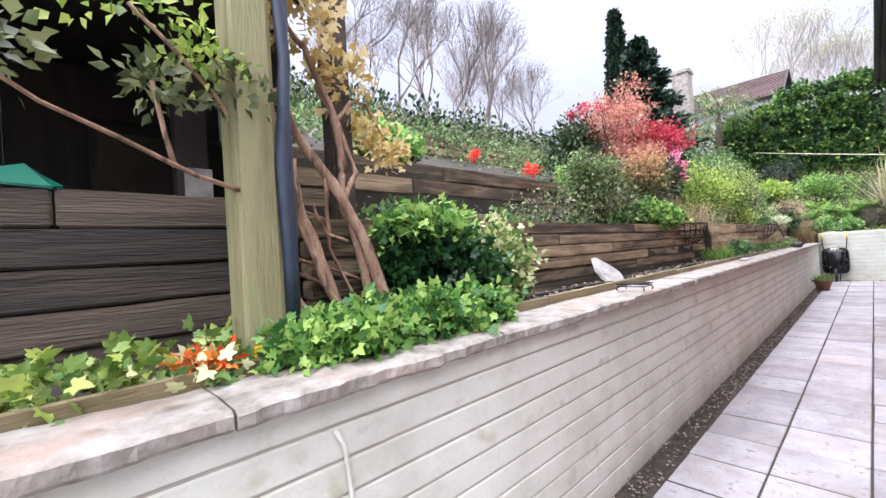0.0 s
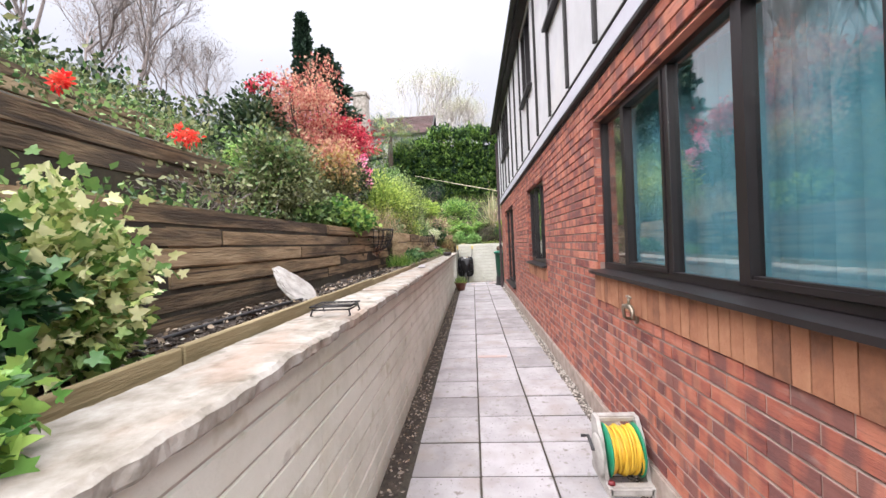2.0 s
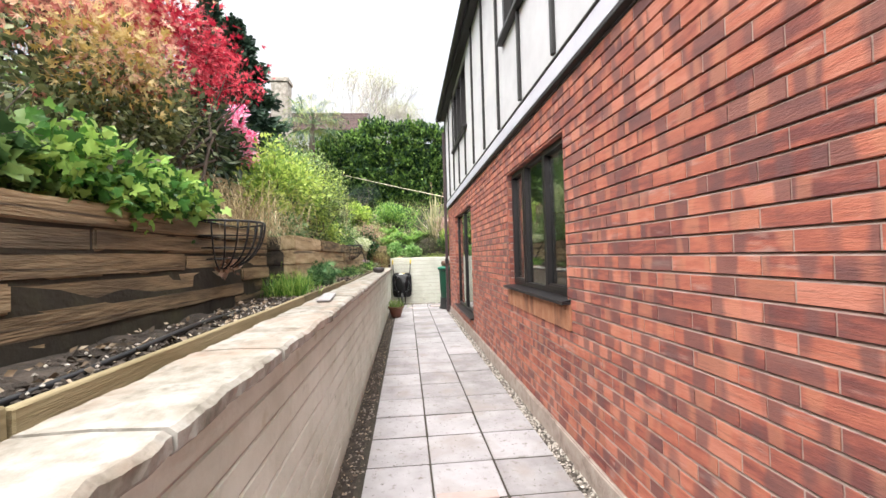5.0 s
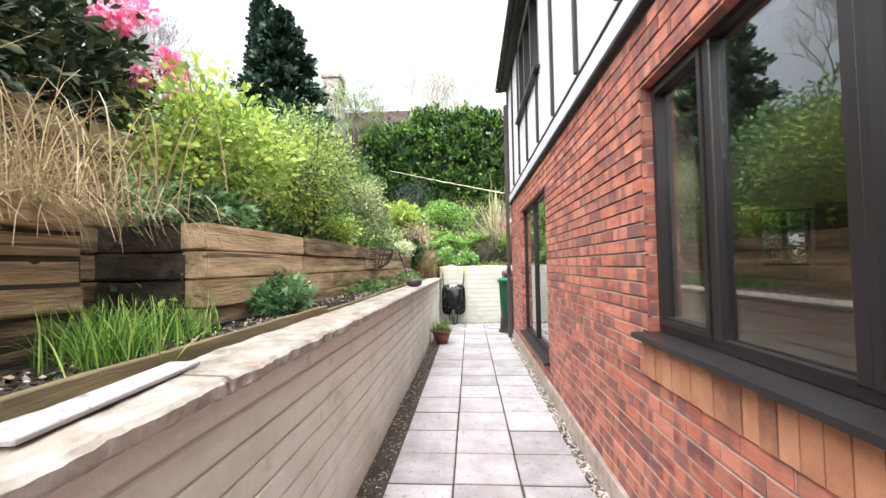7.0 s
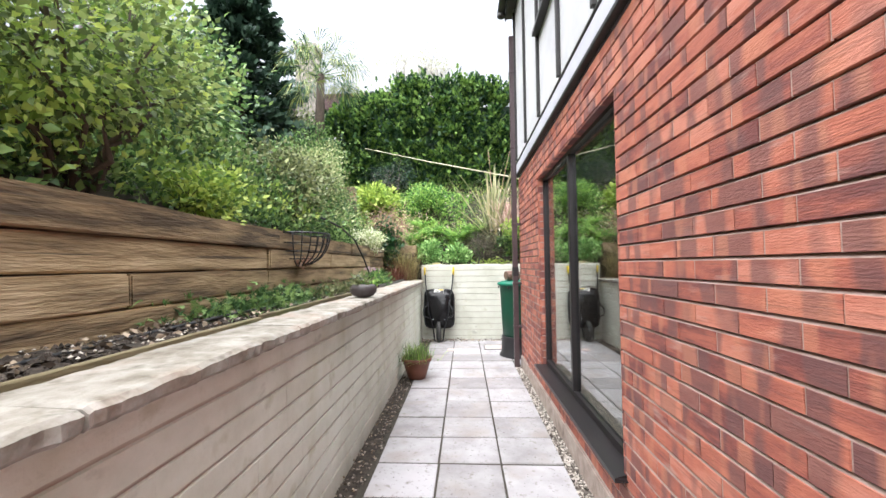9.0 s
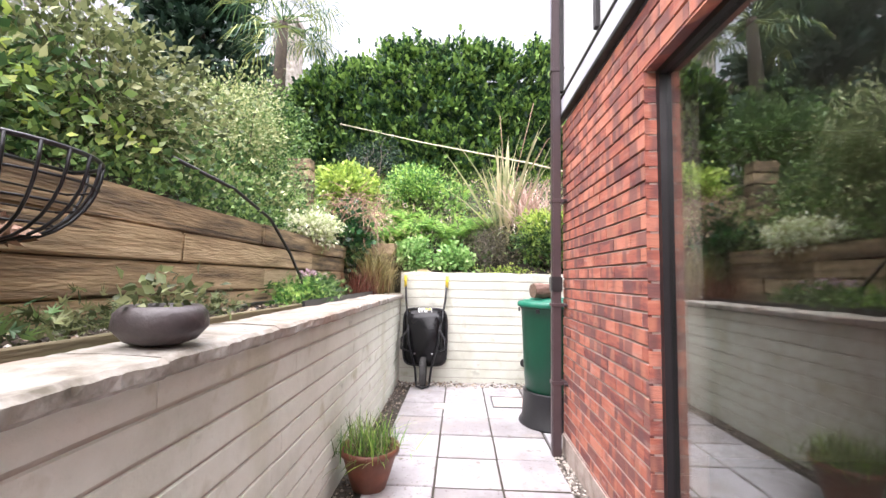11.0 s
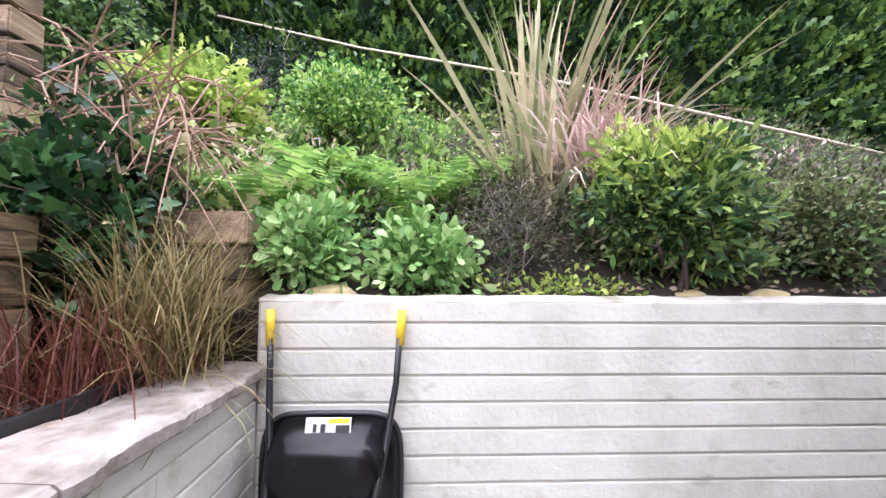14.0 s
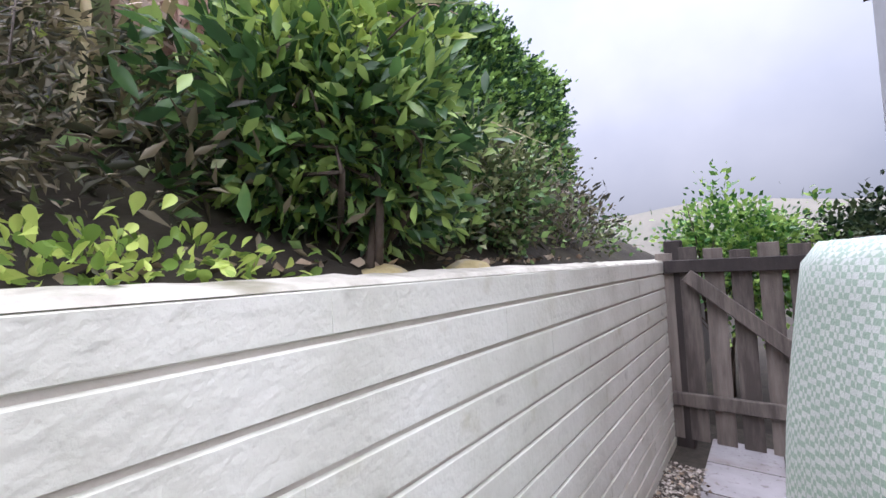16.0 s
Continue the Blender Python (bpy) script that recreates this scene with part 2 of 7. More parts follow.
M_STEEL = mat("black_steel_tube", [(0.015, 0.015, 0.017), (0.03, 0.03, 0.033)], 5, 0.35, 0.05, metal=0.4)
M_GALV = mat("galvanised_steel", [(0.35, 0.36, 0.38), (0.5, 0.5, 0.52)], 15, 0.4, 0.05, metal=0.9)
M_BRASS = mat("tarnished_brass", [(0.22, 0.18, 0.13), (0.42, 0.37, 0.3)], 20, 0.45, 0.2, metal=0.9)
M_YELLOW = mat("yellow_rubber", [(0.7, 0.5, 0.01), (0.85, 0.62, 0.02)], 6, 0.5, 0.05)
M_HOSE = mat("yellow_hose", [(0.55, 0.33, 0.02), (0.8, 0.52, 0.05)], 4, 0.45, 0.05, rnd="island", vary=0.5)
M_REELG = mat("green_reel", [(0.01, 0.2, 0.1), (0.015, 0.3, 0.15)], 4, 0.4, 0.05)
M_BLUEHOSE = mat("dark_blue_hose", [(0.025, 0.035, 0.06), (0.05, 0.065, 0.1)], 8, 0.5, 0.05)
M_TERRA = mat("terracotta_glazed", [(0.1, 0.035, 0.02), (0.2, 0.07, 0.04)], 5, 0.5, 0.15)
M_STONE = mat("pale_stone", [(0.28, 0.255, 0.23), (0.42, 0.4, 0.37), (0.55, 0.53, 0.5)], 8, 0.85, 0.9, 20)
M_ROCK = mat("ochre_rock", [(0.3, 0.24, 0.1), (0.5, 0.42, 0.22), (0.45, 0.42, 0.36)], 10, 0.9, 0.8, 30)
M_BARK = mat("vine_bark", [(0.14, 0.08, 0.05), (0.33, 0.2, 0.13), (0.5, 0.36, 0.25)], 14, 0.85, 1.0, 50, stretch=(1, 1, 0.35))
mixed_in(M_BARK, (0.07, 0.045, 0.03), (30, 30, 7), 0.55, 0.65, 0.8, None, 4)
M_BARKD = mat("dark_bark", [(0.04, 0.03, 0.022), (0.1, 0.075, 0.055)], 12, 0.9, 0.8, 40)
M_TWIG = mat("bare_twigs", [(0.17, 0.14, 0.13), (0.29, 0.25, 0.23)], 8, 0.9, 0.2)
# twig colour lightened for the far trees: distance haze put into the paint
M_HAZE = mat("haze_pale_twigs", [(0.5, 0.47, 0.45), (0.62, 0.58, 0.55)], 8, 0.9, 0)
M_DRY = mat("dry_stalks", [(0.2, 0.11, 0.075), (0.42, 0.28, 0.2)], 8, 0.85, 0.1, rnd="island", vary=0.6)
M_LOG = mat("log_bark", [(0.1, 0.06, 0.045), (0.22, 0.13, 0.1), (0.3, 0.2, 0.16)], 12, 0.85, 0.8, 40, stretch=(0.5, 1, 3))
M_LOGEND = mat("log_end", [(0.1, 0.06, 0.04), (0.2, 0.13, 0.09)], 30, 0.85, 0.4)
M_TILE = mat("roof_tiles", [(0.055, 0.032, 0.03), (0.11, 0.065, 0.06)], 4, 0.8, 0.4, rnd="island", vary=0.4)
M_BLIND = mat("teal_blind_fabric", [(0.2, 0.5, 0.66), (0.3, 0.64, 0.8)], 2, 0.85, 0.2, 80, stretch=(6, 6, 0.3), trans=0.25)
M_ROOM = mat("interior_plaster", [(0.5, 0.48, 0.45), (0.6, 0.58, 0.55)], 2, 0.9, 0.05)
M_CARPET = mat("interior_floor", [(0.12, 0.1, 0.09), (0.18, 0.15, 0.13)], 8, 0.95, 0.2)
M_HILL = mat("far_hillside", [(0.1, 0.1, 0.085), (0.16, 0.15, 0.125), (0.12, 0.13, 0.1)], 0.05, 1.0, 0)
M_LABEL = mat("label_white", [(0.75, 0.74, 0.68), (0.8, 0.8, 0.76)], 5, 0.5, 0)
M_FENCE = mat("grey_weathered_fence", [(0.08, 0.068, 0.06), (0.17, 0.145, 0.125), (0.25, 0.22, 0.19)], 4, 0.9, 0.6, 30, stretch=(4, 4, 0.5), rnd="object", vary=0.4)
M_DKWOOD = mat("stained_dark_wood", [(0.02, 0.016, 0.015), (0.05, 0.04, 0.036)], 4, 0.75, 0.5, 30, stretch=(3, 3, 0.6))
M_BAMBOO = mat("bamboo_cane", [(0.5, 0.44, 0.3), (0.66, 0.6, 0.46)], 9, 0.6, 0.2)

M_MAROON = mat("dark_red_plastic", [(0.12, 0.01, 0.015), (0.2, 0.02, 0.025)], 6, 0.4, 0.05)
M_DARKPOT = mat("dark_stoneware", [(0.035, 0.028, 0.028), (0.08, 0.065, 0.065)], 9, 0.5, 0.3)
M_LITTER = mat("dead_leaves", [(0.06, 0.045, 0.03), (0.2, 0.14, 0.085), (0.42, 0.34, 0.25)], 9, 0.9, 0, rnd="island", vary=1.2)


def check_cloth():
    """Woven cloth in pale green and white squares."""
    m = mat("checked_cloth", [(0.5, 0.53, 0.5), (0.62, 0.64, 0.61)], 9, 0.9, 0.25, 220)
    nt = m.node_tree
    b = nt.nodes["Principled BSDF"]
    geo = nt.nodes.new("ShaderNodeNewGeometry")
    ck = nt.nodes.new("ShaderNodeTexChecker")
    ck.inputs["Scale"].default_value = 75
    nt.links.new(geo.outputs["Position"], ck.inputs["Vector"])
    mx = nt.nodes.new("ShaderNodeMix")
    mx.data_type = "RGBA"
    nt.links.new(ck.outputs["Fac"], mx.inputs[0])
    nt.links.new(b.inputs["Base Color"].links[0].from_socket, mx.inputs[6])
    mx.inputs[7].default_value = (0.34, 0.43, 0.35, 1)
    nt.links.new(mx.outputs[2], b.inputs["Base Color"])
    return m


M_CLOTH = check_cloth()

mixed_in(M_SLAB, (0.1, 0.085, 0.07), (45, 45, 45), 0.66, 0.72, 0.7, "object", 2)
mixed_in(M_SLAB, (0.3, 0.26, 0.23), (3.2, 3.2, 3.2), 0.52, 0.7, 0.6, "object", 4)
for paint in (M_PAINT, M_PAINTI):
    mixed_in(paint, (0.2, 0.19, 0.15), (5, 5, 9), 0.66, 0.76, 0.45, None, 5)
    mixed_in(paint, (0.42, 0.4, 0.24), (2.2, 2.2, 0.7), 0.6, 0.78, 0.55, None, 3)
mixed_in(M_COPING, (0.36, 0.26, 0.2), (2.4, 4, 4), 0.5, 0.66, 0.6, None, 4)

# foliage
F_IVY = leafmat("ivy_dark", [(0.008, 0.03, 0.012), (0.02, 0.07, 0.024), (0.05, 0.13, 0.035)], 0.15, 0.3)
F_IVYV = leafmat("ivy_variegated", [(0.1, 0.2, 0.05), (0.35, 0.42, 0.14), (0.6, 0.6, 0.34)], 0.25, 0.4)
F_IVYB = leafmat("ivy_bright", [(0.045, 0.13, 0.03), (0.14, 0.3, 0.065), (0.33, 0.48, 0.12)], 0.3, 0.3)
F_LIME = leafmat("lime_leaves", [(0.14, 0.23, 0.045), (0.28, 0.39, 0.075), (0.44, 0.53, 0.13)], 0.4)
F_GREEN = leafmat("mid_green_leaves", [(0.036, 0.08, 0.028), (0.095, 0.18, 0.055), (0.2, 0.31, 0.1)], 0.3)
F_SOFT = leafmat("soft_spring_leaves", [(0.06, 0.095, 0.03), (0.15, 0.21, 0.06), (0.28, 0.36, 0.12)], 0.35)
F_OLIVE = leafmat("olive_leaves", [(0.05, 0.065, 0.025), (0.11, 0.14, 0.055), (0.2, 0.22, 0.1)], 0.3)
F_RHODO = leafmat("rhododendron_leaves", [(0.012, 0.03, 0.014), (0.035, 0.065, 0.03), (0.08, 0.11, 0.05)], 0.15, 0.4)
F_PINK = leafmat("pink_flowers", [(0.7, 0.12, 0.25), (0.85, 0.28, 0.42), (0.95, 0.5, 0.6)], 0.4)
F_RED = leafmat("red_flowers", [(0.6, 0.01, 0.015), (0.85, 0.04, 0.03), (0.9, 0.1, 0.06)], 0.35)
F_ORANGE = leafmat("orange_petals", [(0.7, 0.07, 0.01), (0.85, 0.14, 0.02), (0.9, 0.25, 0.04)], 0.35)
F_MAPLE = leafmat("red_maple_leaves", [(0.2, 0.008, 0.02), (0.42, 0.02, 0.05), (0.58, 0.07, 0.1)], 0.4)
F_CORAL = leafmat("coral_leaves", [(0.34, 0.1, 0.08), (0.52, 0.22, 0.17), (0.56, 0.36, 0.24)], 0.4)
F_GOLD = leafmat("golden_leaves", [(0.34, 0.24, 0.07), (0.5, 0.37, 0.13), (0.56, 0.46, 0.24)], 0.45)
F_HEDGE = leafmat("conifer_hedge", [(0.012, 0.036, 0.016), (0.05, 0.115, 0.032), (0.17, 0.28, 0.06)], 0.2, 0.6, scale=1.6, vary=0.8)
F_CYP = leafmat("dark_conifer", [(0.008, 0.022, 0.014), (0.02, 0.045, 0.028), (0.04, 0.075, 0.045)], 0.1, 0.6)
F_PALE = leafmat("pale_variegated", [(0.3, 0.36, 0.17), (0.55, 0.58, 0.36), (0.75, 0.74, 0.55)], 0.3)
F_BLUE = leafmat("grey_green_leaves", [(0.045, 0.11, 0.045), (0.1, 0.22, 0.09), (0.21, 0.35, 0.16)], 0.3)
F_GRASS = leafmat("green_blades", [(0.05, 0.14, 0.02), (0.13, 0.28, 0.04), (0.3, 0.42, 0.1)], 0.35)
F_BROWNG = leafmat("bronze_grass", [(0.1, 0.09, 0.03), (0.2, 0.17, 0.07), (0.33, 0.28, 0.13)], 0.3)
F_TAN = leafmat("tan_grass", [(0.2, 0.15, 0.08), (0.34, 0.27, 0.15), (0.48, 0.4, 0.24)], 0.3)
F_REDG = leafmat("red_grass", [(0.08, 0.022, 0.016), (0.16, 0.05, 0.035), (0.23, 0.1, 0.065)], 0.3)
F_PHOR = leafmat("phormium_blades", [(0.13, 0.16, 0.075), (0.27, 0.29, 0.15), (0.5, 0.44, 0.28)], 0.2, 0.5)
F_PHORD = leafmat("dry_phormium", [(0.4, 0.27, 0.23), (0.55, 0.42, 0.37), (0.66, 0.55, 0.5)], 0.2, 0.7)
F_PALM = leafmat("palm_fronds", [(0.04, 0.09, 0.05), (0.1, 0.18, 0.08), (0.28, 0.32, 0.1)], 0.2, 0.5)
F_FERN = leafmat("fern_green", [(0.1, 0.21, 0.05), (0.21, 0.37, 0.08), (0.34, 0.5, 0.14)], 0.4)
F_DARKB = leafmat("brown_green_shrub", [(0.03, 0.032, 0.018), (0.07, 0.07, 0.04), (0.14, 0.12, 0.075)], 0.2)
# leaves of the far trees, lightened in colour as haze would
F_FAR = leafmat("far_haze_leaves", [(0.3, 0.32, 0.16), (0.42, 0.42, 0.24)], 0.4)
F_SKIM = leafmat("skimmia_leaves", [(0.03, 0.07, 0.025), (0.09, 0.18, 0.055), (0.24, 0.34, 0.09)], 0.3, 0.32)
F_VARIEG = leafmat("dull_variegated", [(0.1, 0.15, 0.05), (0.2, 0.25, 0.1), (0.36, 0.38, 0.19)], 0.25)
M_NET = mat("white_net_curtain", [(0.5, 0.5, 0.52), (0.62, 0.62, 0.64)], 20, 0.9, 0.1, trans=0.4)
F_SEDUM = leafmat("sedum_leaves", [(0.09, 0.2, 0.055), (0.19, 0.35, 0.1), (0.33, 0.48, 0.19)], 0.25, 0.5, vary=0.6)
F_BUD = leafmat("bare_twig_haze", [(0.1, 0.085, 0.075), (0.16, 0.135, 0.12), (0.2, 0.18, 0.14)], 0.1, 0.8)
F_LAV = leafmat("lilac_flowers", [(0.36, 0.22, 0.3), (0.52, 0.38, 0.44)], 0.4)


def glass_mat(name, falloff, tint):
    m = bpy.data.materials.new(name)
    m.use_nodes = True
    nt = m.node_tree
    nt.nodes.remove(nt.nodes["Principled BSDF"])
    lw = nt.nodes.new("ShaderNodeLayerWeight")
    pw = nt.nodes.new("ShaderNodeMath")
    pw.operation = "POWER"
    nt.links.new(lw.outputs["Facing"], pw.inputs[0])
    pw.inputs[1].default_value = falloff
    fr = nt.nodes.new("ShaderNodeMath")
    fr.operation = "MULTIPLY_ADD"
    nt.links.new(pw.outputs[0], fr.inputs[0])
    fr.inputs[1].default_value, fr.inputs[2].default_value = 0.72, 0.06
    gl = nt.nodes.new("ShaderNodeBsdfGlossy")
    gl.inputs["Roughness"].default_value = 0.01
    tp = nt.nodes.new("ShaderNodeBsdfTransparent")
    tp.inputs["Color"].default_value = (*tint, 1)
    mx = nt.nodes.new("ShaderNodeMixShader")
    nt.links.new(fr.outputs[0], mx.inputs[0])
    nt.links.new(tp.outputs[0], mx.inputs[1])
    nt.links.new(gl.outputs[0], mx.inputs[2])
    nt.links.new(mx.outputs[0], nt.nodes["Material Output"].inputs["Surface"])
    return m


M_GLASS = glass_mat("window_glass", 1.75, (0.86, 0.92, 0.9))


# ---------- building helpers ----------
def mesh_of(name, verts, faces, material, smooth=False):
    me = bpy.data.meshes.new(name)
    me.from_pydata([tuple(map(float, v)) for v in verts], [], [tuple(map(int, q)) for q in faces])
    if material:
        me.materials.append(material)
    if smooth:
        me.shade_smooth()
    me.update()
    return me


def ob_of(name, me, parent=None, label="", category="", group="", kind="", m=None):
    ob = new(name, me)
    if m is not None:
        ob.matrix_world = m
    if parent is not None:
        ob.parent = parent
    return tagged(ob, label, category, group, kind)


def empty(name, m, label="", category="", group="", kind=""):
    ob = new(name)
    ob.empty_display_size = 0.1
    ob.matrix_world = m
    return tagged(ob, label, category, group, kind)


def box_vf(x0, x1, y0, y1, z0, z1, jit=0.0, rng=random):
    v = [(x, y, z) for z in (z0, z1) for x, y in ((x0, y0), (x1, y0), (x1, y1), (x0, y1))]
    if jit:
        v = [tuple(c + rng.uniform(-jit, jit) for c in p) for p in v]
    return v, [(0, 3, 2, 1), (4, 5, 6, 7), (0, 1, 5, 4), (1, 2, 6, 5), (2, 3, 7, 6), (3, 0, 4, 7)]


def joined(list_vf):
    V, F = [], []
    for v, f in list_vf:
        o = len(V)
        V += list(v)
        F += [tuple(i + o for i in q) for q in f]
    return V, F


def bev_box(name, x0, x1, y0, y1, z0, z1, material, bevel=0.006, segs=2, smooth=False, cuts=0, wobble=0.0, seed=1):
    """A box mesh with rounded edges, cut along its length and worn where wobble is given."""
    bm = bmesh.new()
    bmesh.ops.create_cube(bm, size=1)
    bmesh.ops.scale(bm, vec=(x1 - x0, y1 - y0, z1 - z0), verts=bm.verts)
    bmesh.ops.translate(bm, vec=((x0 + x1) / 2, (y0 + y1) / 2, (z0 + z1) / 2), verts=bm.verts)
    if cuts:
        long_e = [e for e in bm.edges if abs(e.verts[0].co.x - e.verts[1].co.x) > 1e-6]
        bmesh.ops.subdivide_edges(bm, edges=long_e, cuts=cuts)
    if bevel:
        bmesh.ops.bevel(bm, geom=[e for e in bm.edges if e.is_boundary or e.calc_face_angle(0) > 0.5], offset=bevel, segments=segs, affect="EDGES")
    if wobble:
        for v in bm.verts:
            n = noise.noise_vector(Vector((v.co.x * 3 + seed * 7.1, v.co.y * 9, v.co.z * 9)))
            v.co += Vector((0, n.y, n.z)) * wobble
    me = bpy.data.meshes.new(name)
    bm.to_mesh(me)
    bm.free()
    me.materials.append(material)
    if smooth:
        me.shade_smooth()
    return me


def tube(points, radii, seg=8, cap=True):
    """Verts and faces of a round tube along points; radii: one value or one a point."""
    pts = [Vector(p) for p in points]
    rr = radii if isinstance(radii, (list, tuple)) else [radii] * len(pts)
    V, F = [], []
    up = Vector((0.13, 0.27, 0.95))
    for k, p in enumerate(pts):
        d = (pts[min(k + 1, len(pts) - 1)] - pts[max(k - 1, 0)]).normalized()
        a = d.cross(up)
        if a.length < 1e-3:
            a = d.cross(Vector((1, 0, 0)))
        a.normalize()
        b = d.cross(a)
        for s in range(seg):
            t = 2 * math.pi * s / seg
            V.append(p + (a * math.cos(t) + b * math.sin(t)) * rr[k])
    for k in range(len(pts) - 1):
        for s in range(seg):
            q = (s + 1) % seg
            F.append((k * seg + s, k * seg + q, (k + 1) * seg + q, (k + 1) * seg + s))
    if cap:
        F.append(tuple(range(seg))[::-1])
        F.append(tuple((len(pts) - 1) * seg + s for s in range(seg)))
    return V, F


def lathe(profile, seg=32):
    """Verts and faces of a turned form: profile of (radius, z)."""
    V, F = [], []
    for r, z in profile:
        for s in range(seg):
            a = 2 * math.pi * s / seg
            V.append((r * math.cos(a), r * math.sin(a), z))
    for k in range(len(profile) - 1):
        for s in range(seg):
            q = (s + 1) % seg
            F.append((k * seg + s, k * seg + q, (k + 1) * seg + q, (k + 1) * seg + s))
    F.append(tuple(range(seg))[::-1])
    F.append(tuple((len(profile) - 1) * seg + s for s in range(seg)))
    return V, F


def wall_cells(x0, x1, z0, z1, holes, y0, y1):
    """Boxes that fill a wall round its openings."""
    xs = sorted({x0, x1, *(h[0] for h in holes), *(h[1] for h in holes)})
    zs = sorted({z0, z1, *(h[2] for h in holes), *(h[3] for h in holes)})
    out = []
    for a, b in zip(xs, xs[1:]):
        for c, d in zip(zs, zs[1:]):
            mx, mz = (a + b) / 2, (c + d) / 2
            if not any(h[0] < mx < h[1] and h[2] < mz < h[3] for h in holes):
                out.append(box_vf(a, b, y0, y1, c, d))
    return out


# ---------- ground ----------
def smooth01(t):
    t = max(0.0, min(1.0, t))
    return t * t * (3 - 2 * t)


def height(x, y):
    """The garden's ground: level by the house, a planted bed, terraces that climb away from it, a bank at the end."""
    low = -0.06
    if y < 1.22 and x < 17.28:
        return low
    bump = 0.05 * noise.noise(Vector((x * 0.9, y * 0.9, 0))) if abs(x) < 60 and abs(y) < 60 else 0
    bank = 1.36 + 0.62 * (x - 17.23) if x > 17.23 else -9
    bank = min(bank, 3.9 + 0.02 * max(0, x - 21))
    if y < -4:
        bank -= smooth01((-4 - y) / 14) * (bank + 0.06) if bank > -5 else 0
    if y >= 1.22:
        if y < (2.06 if x < 1.2 else 1.88) or (8.08 < x < 8.92 and y < 2.55):
            side = 1.1
        elif y < 3.0:
            side = 1.66 + 0.12 * (y - 1.88)
            if x > 9.2:
                side += 0.5 * (y - 1.88)
        else:
            side = 2.36 + 0.42 * (min(y, 16) - 3.0) + 0.02 * max(0, y - 16)
        if x < 0.4 and y > 1.88:
            side = 1.2
    else:
        side = -9
    if bank < -5 and side < -5:
        return low
    return max(bank, side) + (bump if y > 1.95 or x > 17.38 else 0)


def axis(lo, hi, fine, edges):
    v = set(edges)
    k = lo
    while k <= hi:
        v.add(round(k, 3))
        k += fine
    far = 0.6
    k = lo
    while k > -420:
        k -= far
        far *= 1.5
        v.add(round(k, 3))
    far = 0.6
    k = hi
    while k < 420:
        k += far
        far *= 1.5
        v.add(round(k, 3))
    return sorted(v)


gx = axis(-4, 26, 0.3, (17.225, 17.235, 0.39, 0.41, 9.19, 9.21, 8.075, 8.085, 8.915, 8.925, 1.195, 1.205))
gy = axis(-10, 16, 0.3, (1.215, 1.225, 1.875, 1.885, 2.995, 3.005, 2.545, 2.555, 2.055, 2.065))
GV = [(x, y, height(x, y)) for x in gx for y in gy]
ny = len(gy)
GF = [(i * ny + j, (i + 1) * ny + j, (i + 1) * ny + j + 1, i * ny + j + 1) for i in range(len(gx) - 1) for j in range(ny - 1)]
ob_of("ground", mesh_of("ground", GV, GF, M_GROUND), label="sloping garden ground with low green growth and soil", category="ground", kind="structure")

# ---------- house ----------
HY = -0.55
W1 = (2.3, 4.63, 1.22, 2.42)
W2 = (6.97, 8.61, 1.12, 2.364)
W3 = (11.23, 13.5, 0.36, 2.37)
HOLES = [W1, W2, W3]
HX0, HX1, HZ = 1.3, 15.03, 2.70
house_back = -8.5
brick_wall = ob_of("wall_house", mesh_of("wall_house", *joined(wall_cells(HX0, HX1, -0.05, HZ, HOLES, -0.80, HY - 0.019)), M_MORTAR),
                   label="red brick house wall with recessed mortar joints", category="wall", kind="structure")
end_wall = ob_of("wall_house_end", mesh_of("wall_house_end", *joined([box_vf(HX1 - 0.25, HX1 - 0.008, a, b, c, d) for a, b, c, d in ((house_back, -6.25, -0.05, HZ), (-6.25, -5.3, -0.05, 1.35), (-6.25, -5.3, 2.45, HZ), (-5.3, -0.802, -0.05, HZ))]), M_MORTAR),
                 label="red brick gable wall of the house", category="wall", kind="structure")
ob_of("wall_house_rear", mesh_of("wall_house_rear", *joined(wall_cells(HX0, HX1 - 0.252, -0.05, 5.0, [(6.9, 8.9, 0.9, 2.1), (11.4, 13.2, 0.9, 2.1)], house_back, house_back + 0.2)), M_ROOM),
      label="plain rear wall of the house with window openings", category="wall", kind="structure")
ob_of("wall_house_side", mesh_of("wall_house_side", *box_vf(HX0, HX0 + 0.2, house_back + 0.21, -0.81, -0.05, 5.0), M_ROOM), label="plain far side wall of the house", category="wall", kind="structure")
ob_of("floor_house", mesh_of("floor_house", *box_vf(HX0 + 0.21, HX1 - 0.26, house_back + 0.21, -0.81, -0.04, 0.1), M_CARPET), label="dark carpeted floor inside the house", category="floor", kind="structure")
ob_of("ceiling_house", mesh_of("ceiling_house", *box_vf(HX0 + 0.21, HX1 - 0.26, house_back + 0.21, -0.81, 2.55, 2.66), M_ROOM), label="plain ceiling inside the house", category="ceiling", kind="structure")
for k, x in enumerate((6.0,)):
    ob_of("wall_partition", mesh_of("wall_partition", *box_vf(x, x + 0.12, house_back + 0.21, -0.815, 0.101, 2.549), M_ROOM), label="plain plastered partition wall between rooms", category="wall", kind="structure")

